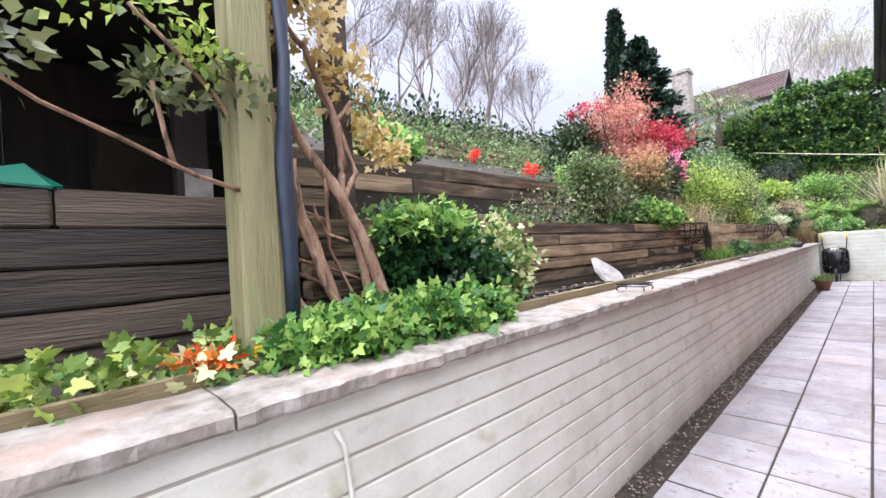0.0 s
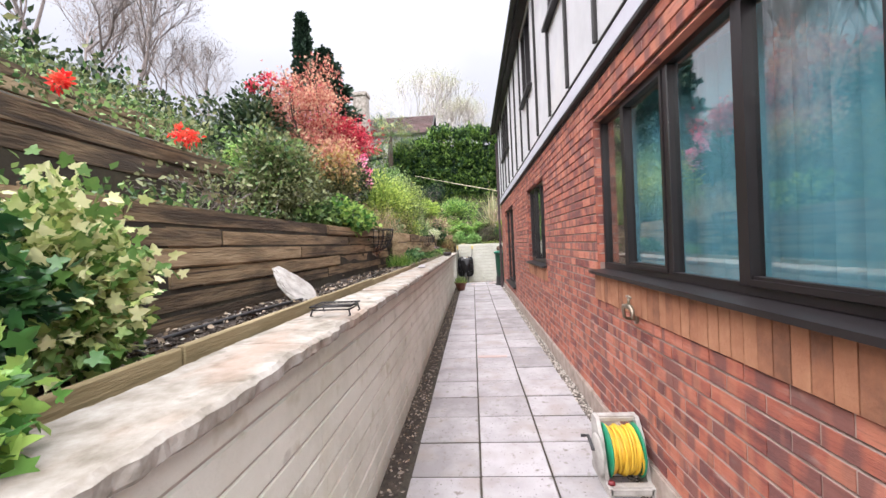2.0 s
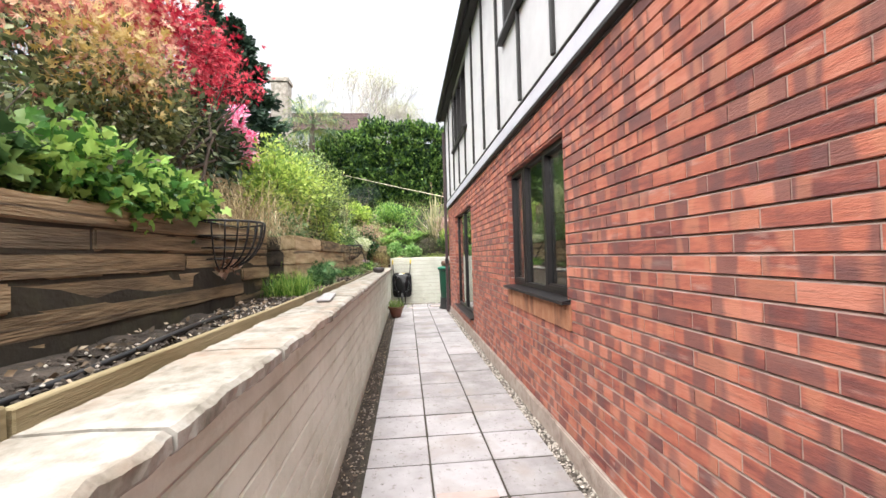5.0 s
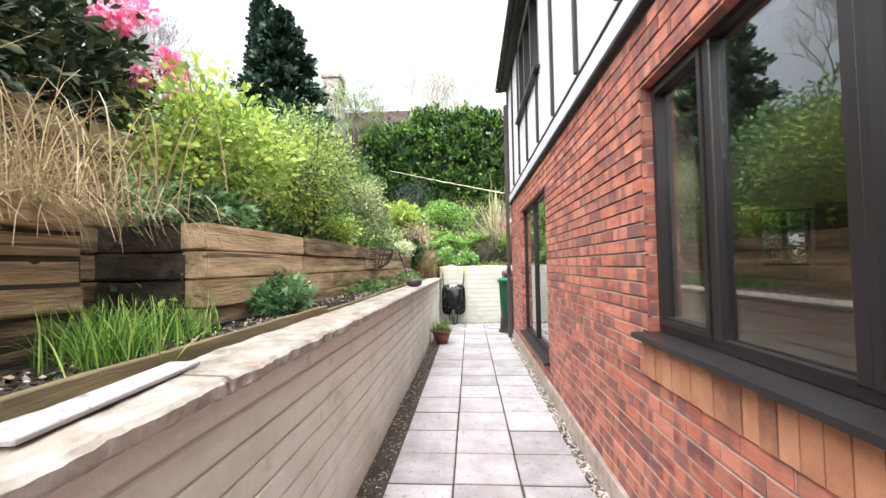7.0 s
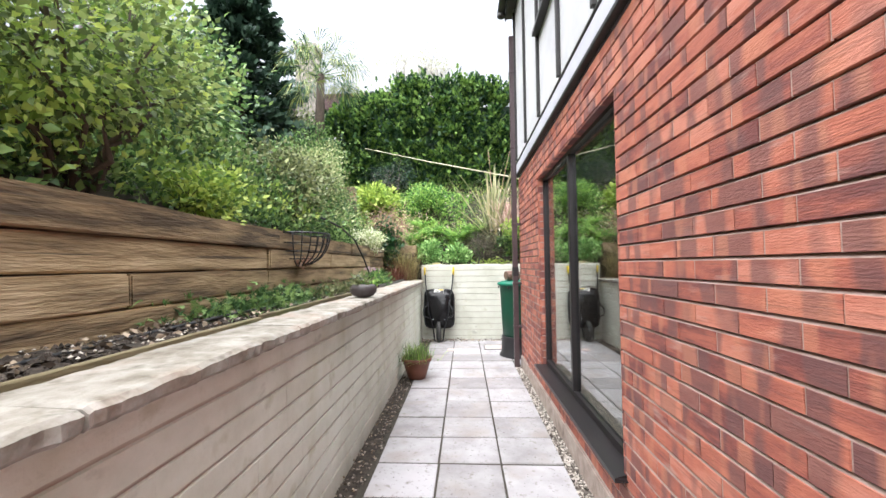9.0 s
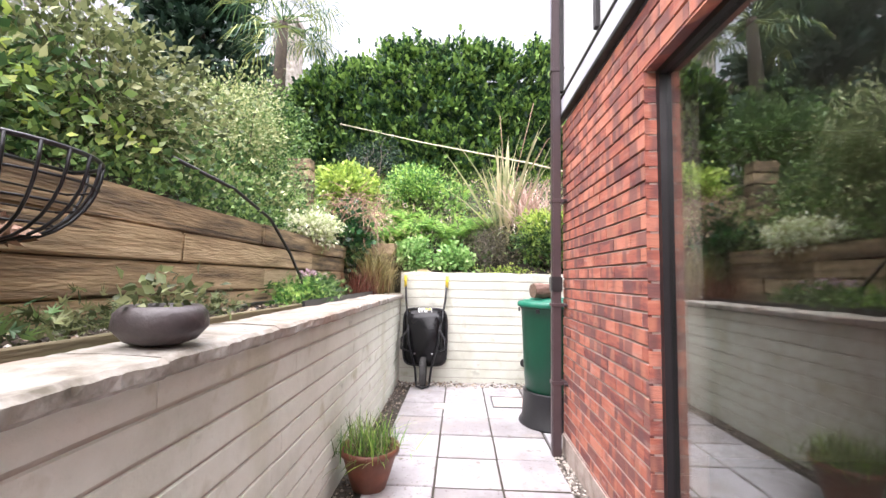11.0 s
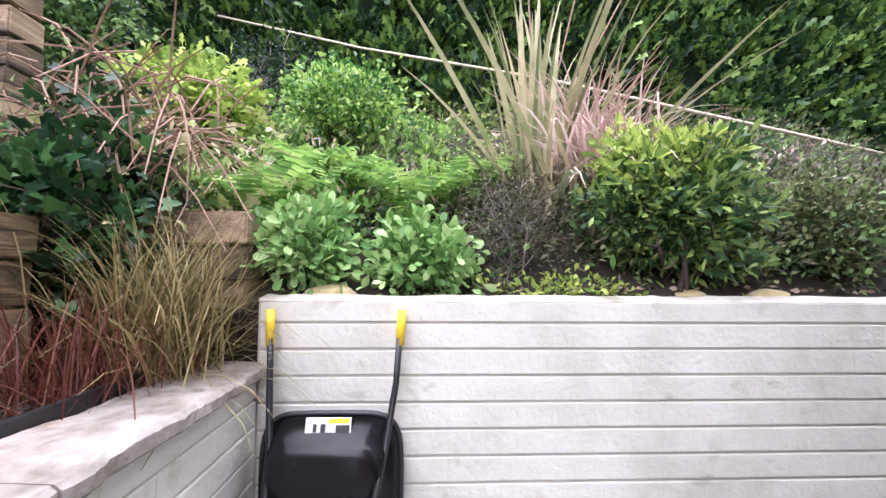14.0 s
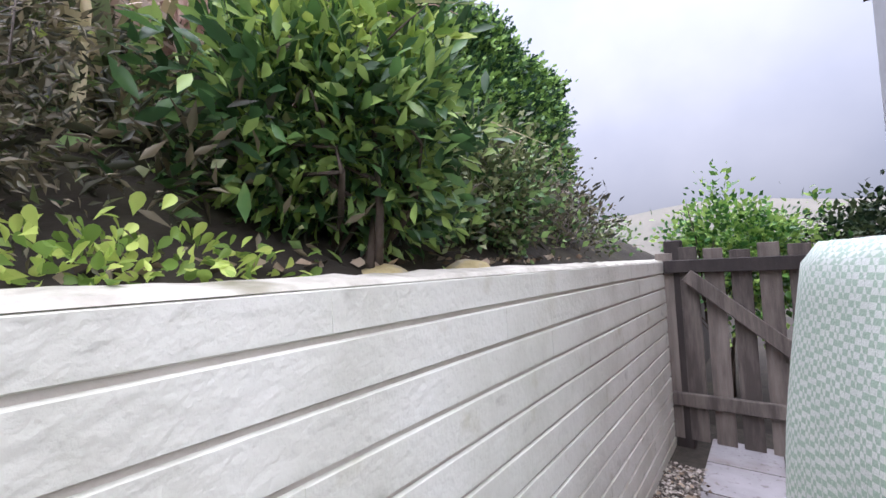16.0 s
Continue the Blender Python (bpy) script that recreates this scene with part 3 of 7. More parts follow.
gw = empty("window_7", pose(HX1 - 0.13, -5.775, 1.35), "dark-framed window in the gable wall", "window", kind="structure")
ob_of("window_frame", mesh_of("window_frame", *joined([box_vf(-0.03, 0.03, -0.473, -0.41, 0.002, 1.098), box_vf(-0.03, 0.03, 0.41, 0.473, 0.002, 1.098), box_vf(-0.03, 0.03, -0.41, 0.41, 0.002, 0.06), box_vf(-0.03, 0.03, -0.41, 0.41, 1.04, 1.098)]), M_FRAME), gw)
ob_of("mullion", mesh_of("mullion", *box_vf(-0.026, 0.026, -0.05, 0.05, 0.061, 1.039), M_FRAME), gw)
ob_of("transom", mesh_of("transom", *joined([box_vf(-0.024, 0.024, -0.409, -0.051, 0.36, 0.4), box_vf(-0.024, 0.024, 0.051, 0.409, 0.36, 0.4)]), M_FRAME), gw)
ob_of("plinth", bev_box("plinth", HX0, HX1, -0.60, -0.535, -0.05, 0.16, M_PLINTH, 0.01, 2, cuts=60, wobble=0.012), label="rough rendered plinth along the base of the brick wall", category="plinth", kind="structure")


def cut_spans(a, b, z, holes, ztol=0.0):
    spans = [(a, b)]
    for h in holes:
        if h[2] - 0.03 < z < h[3] + 0.01:
            nxt = []
            for s, e in spans:
                if e <= h[0] or s >= h[1]:
                    nxt.append((s, e))
                else:
                    if s < h[0]:
                        nxt.append((s, h[0]))
                    if e > h[1]:
                        nxt.append((h[1], e))
            spans = nxt
    return [(s, e) for s, e in spans if e - s > 0.02]


# ---------- windows ----------
def window(name, rect, mullions, transoms, label, sill_low=True, fw=0.034):
    """A framed window in the brick wall: outer frame, mullions, a sash in some lights, panes and a sloping sill."""
    x0, x1, z0, z1 = rect
    yb, yf = -0.66, -0.605
    top = empty(name, pose((x0 + x1) / 2, -0.65, z0), label, "window", kind="structure")
    inv = Matrix.Translation((-(x0 + x1) / 2, 0.65, -z0))

    def add(n, me, lab=""):
        me.transform(inv)
        ob = ob_of(n, me, top, lab)
        return ob
    zs = z0 + 0.03
    fr = [box_vf(x0, x0 + fw, yb, yf, zs, z1), box_vf(x1 - fw, x1, yb, yf, zs, z1), box_vf(x0 + fw, x1 - fw, yb, yf, z1 - fw, z1), box_vf(x0 + fw, x1 - fw, yb, yf, zs, zs + fw)]
    add("window_frame", mesh_of("window_frame", *joined(fr), M_FRAME))
    edges = [x0 + fw] + list(mullions) + [x1 - fw]
    for mx in mullions:
        add("mullion", bev_box("mullion", mx - 0.025, mx + 0.025, yb, yf + 0.006, zs + fw, z1 - fw, M_FRAME, 0.005, 1))
    for k, (a, b) in enumerate(zip(edges, edges[1:])):
        a2 = a + (0.025 if k else 0)
        b2 = b - (0.025 if k < len(edges) - 2 else 0)
        if k in transoms:
            s = 0.028
            za, zb = zs + fw, z1 - fw
            sash = [box_vf(a2 + 0.004, a2 + s, yb + 0.01, yf + 0.012, za + 0.004, zb - 0.004), box_vf(b2 - s, b2 - 0.004, yb + 0.01, yf + 0.012, za + 0.004, zb - 0.004),
                    box_vf(a2 + s, b2 - s, yb + 0.01, yf + 0.012, za + 0.004, za + s), box_vf(a2 + s, b2 - s, yb + 0.01, yf + 0.012, zb - s, zb - 0.004)]
            add("sash", mesh_of("sash", *joined(sash), M_FRAME))
            a2, b2 = a2 + s, b2 - s
            za, zb = za + s, zb - s
        else:
            za, zb = zs + fw, z1 - fw
        pane = add("pane", mesh_of("pane", *box_vf(a2, b2, yb + 0.022, yb + 0.028, za, zb), M_GLASS), "reflective glass pane")
        pane.visible_shadow = False
        bead = [box_vf(a2, b2, yb + 0.029, yf + 0.002, za, za + 0.012)]
        add("glazing_bead", mesh_of("glazing_bead", *joined(bead), M_FRAME))
    # sloping sill with a drip nose
    sy = -0.485
    prof = [(-0.64, zs + 0.0), (sy, z0 + 0.016), (sy, z0 - 0.008), (-0.57, z0 - 0.006), (-0.64, z0 - 0.006)]
    V = [(x, y, z) for x in (x0 - 0.05, x1 + 0.05) for y, z in prof]
    n = len(prof)
    V = [((x0 + 0.002 if (abs(y + 0.64) < 1e-6 and x < x0) else x1 - 0.002 if (abs(y + 0.64) < 1e-6 and x > x1) else x), y, z) for x, y, z in V]
    F = [tuple(range(n)), tuple(range(2 * n - 1, n - 1, -1))] + [(k, k + n, (k + 1) % n + n, (k + 1) % n) for k in range(n)]
    add("window_sill", mesh_of("window_sill", V, F, M_FRAME), "dark plastic sill")
    return top


window("window_1", W1, (2.94, 3.52, 4.15), (0, 2), "wide dark-framed window with teal blinds behind the glass")
window("window_2", W2, (7.55, 8.13), (0, 2), "dark-framed three-light window reflecting the garden")
window("window_3", W3, (12.42,), (), "tall dark-framed glazed opening near the ground")

# vertical blinds behind the first window
blind = empty("vertical_blind", pose(3.45, -0.79, 1.25), "teal vertical fabric blind hanging behind the wide window", "blind")
k = 0
bx = 2.32
while bx < 4.6:
    w = 0.105
    V, F = [], []
    ang = 0.5 + 0.35 * math.sin(k * 1.7)
    for i in range(5):
        u = (i / 4 - 0.5) * w
        bow = 0.026 * math.cos((i / 4 - 0.5) * math.pi)
        for z in (1.27, 2.5):
            V.append((bx + u * math.cos(ang) - 3.45, u * math.sin(ang) + bow, z - 1.25))
    F = [(2 * i, 2 * i + 2, 2 * i + 3, 2 * i + 1) for i in range(4)]
    ob_of("slat", mesh_of("slat", V, F, M_BLIND, True), blind)
    bx += 0.088
    k += 1
ob_of("head_rail", mesh_of("head_rail", *box_vf(-1.15, 1.17, -0.03, 0.03, 1.25, 1.29), M_LABEL), blind)

# net curtain gathered at the near side of the second window
curtain = empty("net_curtain", pose(7.18, -0.8, 1.13), "gathered white net curtain behind the three-light window", "curtain")
V, F = [], []
for i in range(61):
    u = -0.17 + 0.34 * i / 60
    for z, f in ((0.03, 1.0), (0.6, 0.8), (1.33, 0.7)):
        V.append((u * (1.1 - 0.15 * z), 0.022 * math.sin(i * 0.72) * f + 0.008 * math.sin(i * 0.31), z))
F = [(3 * i + j, 3 * i + 3 + j, 3 * i + 4 + j, 3 * i + 1 + j) for i in range(60) for j in range(2)]
ob_of("fabric", mesh_of("fabric", V, F, M_NET, True), curtain)
ob_of("curtain_rail", mesh_of("curtain_rail", *tube([(-0.15, 0, 1.345), (1.45, 0, 1.345)], 0.01, 8), M_LABEL, True), curtain)

# ---------- upper storey ----------
UZ = 5.08
UWIN = [(3.9, 6.1, 3.95, 4.98), (7.45, 8.5, 3.82, 4.98), (11.25, 13.1, 3.78, 4.98)]
ob_of("wall_upper", mesh_of("wall_upper", *joined(wall_cells(HX0, HX1, 2.896, UZ, UWIN, -0.78, -0.53)), M_WHITE), label="white rendered upper wall between dark timber battens", category="wall", kind="structure")
ob_of("wall_upper_end", mesh_of("wall_upper_end", *box_vf(HX1 - 0.25, HX1, house_back, -0.781, 2.71, UZ), M_WHITE), label="white rendered gable end of the upper storey", category="wall", kind="structure")
ob_of("fascia_band", bev_box("fascia_band", HX0, HX1 + 0.03, -0.78, -0.515, 2.737, 2.872, M_BAND, 0.006, 2), label="pale grey-white horizontal board over the brickwork", category="trim", kind="structure")
ob_of("band_lip", bev_box("band_lip", HX0, HX1 + 0.035, -0.56, -0.508, 2.704, 2.735, M_BLACK, 0.005, 1), label="dark moulding under the white board", category="trim", kind="structure")
ob_of("band_flashing", bev_box("band_flashing", HX0, HX1 + 0.035, -0.6, -0.506, 2.874, 2.894, M_BLACK, 0.005, 1), label="dark flashing strip above the white board", category="trim", kind="structure")
tudor = empty("timber_battens", pose(0, -0.52, 2.92), "slim black vertical battens on white render", "trim", kind="structure")
bxs = [4.36 + 0.88 * k for k in range(-3, 13)]
for x in bxs:
    zt = UZ - 0.004
    zb = 2.92
    for w in UWIN:
        if w[0] - 0.03 < x < w[1] + 0.03:
            zt = w[2] - 0.06
    ob_of("batten", bev_box("batten", x - 0.022, x + 0.022, -0.008, 0.022, 0, zt - zb, M_BLACK, 0.004, 1), tudor)
for i, (a, b, c, d) in enumerate(UWIN):
    win = empty("window_%d" % (i + 4), pose((a + b) / 2, -0.56, c), "dark-framed first-floor casement window", "window", kind="structure")
    cx = (a + b) / 2
    f = 0.07
    fr = [box_vf(a - cx, a - cx + f, -0.08, 0.03, 0, d - c), box_vf(b - cx - f, b - cx, -0.08, 0.03, 0, d - c), box_vf(a - cx + f, b - cx - f, -0.08, 0.03, 0, f), box_vf(a - cx + f, b - cx - f, -0.08, 0.03, d - c - f, d - c)]
    nm = 2 if b - a > 1.3 else 1
    ob_of("window_frame", mesh_of("window_frame", *joined(fr), M_FRAME), win)
    for q in range(nm):
        mx = (a - cx) + (b - a) * (q + 1) / (nm + 1)
        ob_of("mullion", mesh_of("mullion", *box_vf(mx - 0.035, mx + 0.035, -0.07, 0.036, f, d - c - f), M_FRAME), win)
    p = ob_of("pane", mesh_of("pane", *box_vf(a - cx + f, b - cx - f, -0.05, -0.044, f, d - c - f), M_GLASS), win)
    p.visible_shadow = False
    ob_of("window_sill", bev_box("window_sill", a - cx - 0.05, b - cx + 0.05, -0.02, 0.1, -0.05, -0.004, M_FRAME, 0.006, 1), win)
ob_of("floor_upper", mesh_of("floor_upper", *box_vf(HX0 + 0.21, HX1 - 0.26, house_back + 0.21, -0.79, 2.67, 2.8), M_CARPET), label="upper floor slab inside the house", category="floor", kind="structure")

# roof with tiles in rows, boxed eaves and gutter
roof = empty("roof", pose(0, 0, UZ), "brown tiled roof with black boxed eaves", "roof", kind="structure")
rv = []
for k in range(26):
    y = -0.36 - k * 0.17
    z = 0.16 + k * 0.105
    rv.append(box_vf(HX0 - 0.2, HX1 + 0.04, y - 0.19, y, z - 0.03, z + 0.012))
ob_of("tile_course", mesh_of("tile_course", *joined(rv), M_TILE), roof)
for k in range(1):
    ob_of("soffit", bev_box("soffit", HX0 - 0.2, HX1 + 0.04, -0.78, -0.42, 0.0, 0.03, M_BLACK, 0.004, 1), roof)
    ob_of("fascia_board", bev_box("fascia_board", HX0 - 0.2, HX1 + 0.04, -0.422, -0.398, -0.03, 0.15, M_BLACK, 0.004, 1), roof)
ob_of("roof_rear", mesh_of("roof_rear", [(HX0, -4.5, 2.85), (HX1 + 0.04, -4.5, 2.85), (HX1 + 0.04, -8.8, 0.1), (HX0, -8.8, 0.1), (HX0, -4.5, 2.8), (HX1 + 0.04, -4.5, 2.8), (HX1 + 0.04, -8.8, 0.05), (HX0, -8.8, 0.05)],
                           [(0, 1, 2, 3), (7, 6, 5, 4), (0, 4, 5, 1), (1, 5, 6, 2), (2, 6, 7, 3), (3, 7, 4, 0)], M_TILE), roof)
ob_of("gable", mesh_of("gable", [(HX1 - 0.2, -0.5, 0), (HX1 - 0.2, -8.5, 0), (HX1 - 0.2, -4.5, 2.75), (HX1, -0.5, 0), (HX1, -8.5, 0), (HX1, -4.5, 2.75)], [(0, 1, 2), (5, 4, 3), (0, 3, 4, 1), (1, 4, 5, 2), (2, 5, 3, 0)], M_WHITE), roof)
gut = empty("gutter", pose(0, -0.34, UZ + 0.06), "black half-round plastic gutter along the eaves", "gutter", kind="structure")
prof = [(0.055 * math.cos(a), 0.055 * math.sin(a)) for a in [math.pi + math.pi * k / 8 for k in range(9)]]
V = [(x, y, z) for x in (HX0, HX1 + 0.042) for y, z in prof + [(p[0] * 0.9, p[1] * 0.9 + 0.001) for p in prof[::-1]]]
n = len(V) // 2
ob_of("channel", mesh_of("channel", V, [(k, (k + 1) % n, (k + 1) % n + n, k + n) for k in range(n)] + [tuple(range(n)), tuple(range(2 * n - 1, n - 1, -1))], M_BLACK), gut)
V, F = lathe([(0.05, 0), (0.058, 0.005), (0.058, 0.05), (0.04, 0.06)], 16)
ob_of("end_outlet", mesh_of("end_outlet", V, F, M_BLACK, True, ), gut).location = (14.93, 0, -0.11)

# downpipe at the corner: square section, with brackets and joints
pipe = empty("downpipe", pose(14.95, -0.472, 0), "purple-brown square plastic downpipe with brackets", "downpipe")
ob_of("pipe", bev_box("pipe", -0.036, 0.036, -0.036, 0.036, 0.0, 4.75, M_PIPE, 0.008, 2), pipe)
for z in (0.55, 1.16, 2.0, 3.1, 4.2):
    ob_of("bracket", bev_box("bracket", -0.043, 0.043, -0.077, 0.043, z, z + 0.03, M_PIPE, 0.004, 1), pipe)
    for sx in (-1, 1):
        V, F = tube([(sx * 0.06, -0.077, z + 0.015), (sx * 0.06, -0.052, z + 0.015)], 0.011, 8)
        ob_of("screw", mesh_of("screw", V, F, M_PIPE), pipe)
ob_of("joint_sleeve", bev_box("joint_sleeve", -0.044, 0.044, -0.044, 0.044, 1.28, 1.4, M_BLKPL, 0.006, 2), pipe, "black joint sleeve")

# wall tap
tap = empty("garden_tap", pose(3.88, HY, 0.985), "tarnished brass garden tap on a short pipe", "tap")
V, F = tube([(0, 0, 0), (0, 0.06, 0), (0, 0.075, 0.012), (0, 0.08, 0.05), (-0.02, 0.085, 0.085), (-0.07, 0.085, 0.09)], 0.011, 10)
ob_of("pipe", mesh_of("pipe", V, F, M_BRASS, True), tap)
V, F = lathe([(0.035, 0), (0.035, 0.012), (0.02, 0.016)], 16)
ob_of("wall_plate", mesh_of("wall_plate", V, F, M_BRASS), tap).rotation_euler = (radians(-90), 0, 0)
V, F = tube([(-0.07, 0.085, 0.09), (-0.13, 0.085, 0.09), (-0.16, 0.085, 0.075), (-0.17, 0.085, 0.03)], [0.016, 0.017, 0.013, 0.012], 10)
ob_of("spout", mesh_of("spout", V, F, M_BRASS, True), tap)
V, F = tube([(-0.11, 0.085, 0.1), (-0.115, 0.088, 0.145)], 0.009, 8)
ob_of("stem", mesh_of("stem", V, F, M_BRASS, True), tap)
V, F = tube([(-0.155, 0.09, 0.15), (-0.115, 0.088, 0.155), (-0.075, 0.085, 0.15)], [0.007, 0.008, 0.007], 8)
ob_of("handle", mesh_of("handle", V, F, M_BRASS, True), tap)

# ---------- terrace walls ----------
WY, WZ = 1.1, 1.10
WX0, WX1 = -3.0, 17.13
GATE_Y = -3.85
low_wall = ob_of("wall_low", mesh_of("wall_low", *box_vf(WX0, WX1 + 0.2, WY + 0.007, WY + 0.22, -0.05, WZ), M_PAINTJ), label="cream-painted block retaining wall along the path", category="wall", kind="structure")
end_block = ob_of("wall_end", mesh_of("wall_end", *box_vf(WX1 + 0.007, WX1 + 0.22, GATE_Y - 0.2, WY - 0.0, -0.05, 1.43), M_PAINTJ), label="cream-painted block retaining wall closing the path", category="wall", kind="structure")

# irregular weathered coping on the low wall
rc = random.Random(5)
coping = empty("wall_coping", pose(0, 0, WZ), "worn pale stone coping with broken edges", "coping", kind="structure")
x = WX0
while x < WX1:
    L = rc.uniform(0.55, 1.15)
    x1 = min(x + L, WX1 + 0.02)
    nx = max(6, int((x1 - x) / 0.02))
    V, F = [], []
    ph = rc.uniform(0, 50)
    for i in range(nx + 1):
        u = x + 0.004 + (x1 - x - 0.008) * i / nx
        e = 0.016 * noise.noise(Vector((u * 4, ph, 0))) + 0.013 * noise.noise(Vector((u * 13, ph, 3))) + 0.008 * noise.noise(Vector((u * 41, ph, 7)))
        e2 = 0.02 * noise.noise(Vector((u * 5, ph, 9)))
        t = 0.008 * noise.noise(Vector((u * 4, ph, 5))) + 0.004 * noise.noise(Vector((u * 21, ph, 8)))
        c = 0.006 * noise.noise(Vector((u * 17, ph, 13))) + 0.003 * noise.noise(Vector((u * 47, ph, 17)))
        yo, yi = WY - 0.05 + e, WY + 0.27 + e2
        V += [(u, yo + 0.012, 0.002), (u, yo + c, 0.014), (u, yo - c * 0.6, 0.046 + t), (u, yo + 0.016 + abs(c), 0.058 + t), (u, (yo + yi) / 2, 0.064 + t + c * 0.3), (u, yi - 0.02, 0.06 + t), (u, yi, 0.04 + t), (u, yi, 0.002)]
    for i in range(nx):
        for j in range(8):
            q = (j + 1) % 8
            F.append((i * 8 + j, i * 8 + q, (i + 1) * 8 + q, (i + 1) * 8 + j))
    F += [tuple(range(8)), tuple(nx * 8 + j for j in range(7, -1, -1))]
    ob_of("coping_stone", mesh_of("coping_stone", V, F, M_COPING), coping)
    x = x1
# thin skim on the end wall top
V, F = [], []
nx = 90
for i in range(nx + 1):
    y = GATE_Y - 0.2 + (WY + 0.2 - GATE_Y) * i / nx
    e = 0.012 * noise.noise(Vector((y * 6, 0, 0)))
    t = 0.012 * noise.noise(Vector((y * 3, 4, 0))) + 0.008 * noise.noise(Vector((y * 17, 4, 0)))
    V += [(WX1 + 0.001 + e * 0.3, y, 1.431), (WX1 + 0.012 + e, y, 1.442 + t), (WX1 + 0.11, y, 1.455 + t), (WX1 + 0.225, y, 1.432)]
for i in range(nx):
    for j in range(4):
        q = (j + 1) % 4
        F.append((i * 4 + j, i * 4 + q, (i + 1) * 4 + q, (i + 1) * 4 + j))
F += [(0, 1, 2, 3), tuple(nx * 4 + j for j in (3, 2, 1, 0))]
ob_of("wall_cap", mesh_of("wall_cap", V, F, M_CAP), label="rough cream-painted mortar cap on the end wall", category="wall cap", kind="structure")

# soil of the raised bed, lumpy
V, F = [], []
nx, nyy = 330, 12
for i in range(nx + 1):
    for j in range(nyy + 1):
        x = WX0 + (WX1 - WX0) * i / nx
        y = 1.335 + 0.53 * j / nyy
        V.append((x, y, 1.125 + 0.03 * noise.noise(Vector((x * 3, y * 3, 0))) + 0.022 * noise.noise(Vector((x * 11, y * 11, 2))) + 0.03 * j / nyy))
F = [(i * (nyy + 1) + j, (i + 1) * (nyy + 1) + j, (i + 1) * (nyy + 1) + j + 1, i * (nyy + 1) + j + 1) for i in range(nx) for j in range(nyy)]
ob_of("bed_soil", mesh_of("bed_soil", V, F, M_SOIL, True), label="dark crumbly soil filling the raised bed", category="soil", kind="structure")


def timber_wall(name, x0, x1, yf, z0, rows, hgt, depth, material, label, seed, ends=None, lean=0.0):
    """A retaining wall of stacked sleepers, butted at random lengths; along x, with its face at yf."""
    r = random.Random(seed)
    top = empty(name, pose(x0, yf, z0), label, "retaining wall", kind="structure")
    for k in range(rows):
        x = x0 - (r.uniform(0.2, 1.2) if k % 2 else 0) * 0
        first = True
        while x < x1 - 0.02:
            L = r.uniform(1.3, 2.6) if not first else r.uniform(0.8, 2.4)
            first = False
            xe = x1 if x + L > x1 - 0.5 else x + L
            off = r.uniform(-0.012, 0.012)
            me = bev_box("sleeper", x + 0.004 - x0, xe - 0.004 - x0, off, off + depth, k * hgt + 0.004, (k + 1) * hgt - 0.003, material, 0.009, 2, cuts=int((xe - x) / 0.22) + 1, wobble=0.007, seed=r.random() * 40)
            ob_of("sleeper", me, top)
            x = xe
    return top


timber_wall("sleeper_wall_shelter", -2.6, 1.12, 1.98, 1.1, 5, 0.152, 0.16, M_SLEEPER_SHADE, "sleeper wall below the shelter, darkened to stand for its shade", 2)
timber_wall("sleeper_wall_long", 1.14, 8.08, 1.87, 1.118, 6, 0.105, 0.16, M_SLEEPER, "weathered brown sleeper wall behind the soil bed", 3)
timber_wall("sleeper_wall_far", 8.74, 16.85, 1.79, 1.1, 4, 0.165, 0.16, M_SLEEPER_PALE, "weathered sleeper wall with split brown timbers", 8)
# return face takes the darker copy, as it faces away from the light
ret = timber_wall("sleeper_return", 0, 0.95, 0, 1.1, 4, 0.162, 0.16, M_SLEEPER_SHADE, "sleeper return at the end of the timber wall, shade in its colour", 9)
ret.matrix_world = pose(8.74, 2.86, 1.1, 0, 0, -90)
timber_wall("sleeper_wall_recess", 8.05, 9.35, 2.46, 1.12, 8, 0.155, 0.15, M_SLEEPER, "sleeper wall set back in the recess", 12)
timber_wall("sleeper_wall_upper", 1.2, 6.0, 3.0, 1.65, 5, 0.16, 0.16, M_SLEEPER, "upper terrace wall of brown sleepers", 21)
timber_wall("sleeper_wall_top", 3.5, 8.2, 5.0, 2.9, 4, 0.16, 0.16, M_SLEEPER, "highest terrace wall of brown sleepers", 22)
stub = timber_wall("sleeper_stub", 0, 0.56, 0, 1.35, 3, 0.167, 0.2, M_SLEEPER, "short stack of sleepers at the corner", 23)
stub.matrix_world = pose(17.26, 1.77, 1.35, 0, 0, -90)
stack = timber_wall("sleeper_stack", 0, 0.36, 0, 2.1, 6, 0.165, 0.2, M_SLEEPER, "old stack of sleepers half buried in growth", 26)
stack.matrix_world = pose(17.4, 2.86, 2.1, 0, 0, -90)
timber_wall("sleeper_wall_mid", 9.0, 13.5, 2.9, 1.9, 3, 0.16, 0.16, M_SLEEPER, "sleeper terrace half hidden in shrubs", 24)

# edging board between coping and soil
r = random.Random(4)
edging = empty("edging_board", pose(0, 1.375, 1.1), "pale softwood edging boards along the soil bed", "edging", kind="structure")
x = WX0
while x < 14.38:
    L = r.uniform(1.6, 2.6)
    xe = min(14.38, x + L)
    ob_of("board", bev_box("board", x + 0.005, xe - 0.005, 0, 0.028, 0, 0.108 + r.uniform(-0.008, 0.008) - (0.03 if x > 8.4 else 0), M_BOARD_DARK if x > 8.4 else M_BOARD, 0.004, 1, cuts=8, wobble=0.005, seed=x), edging)
    x = xe
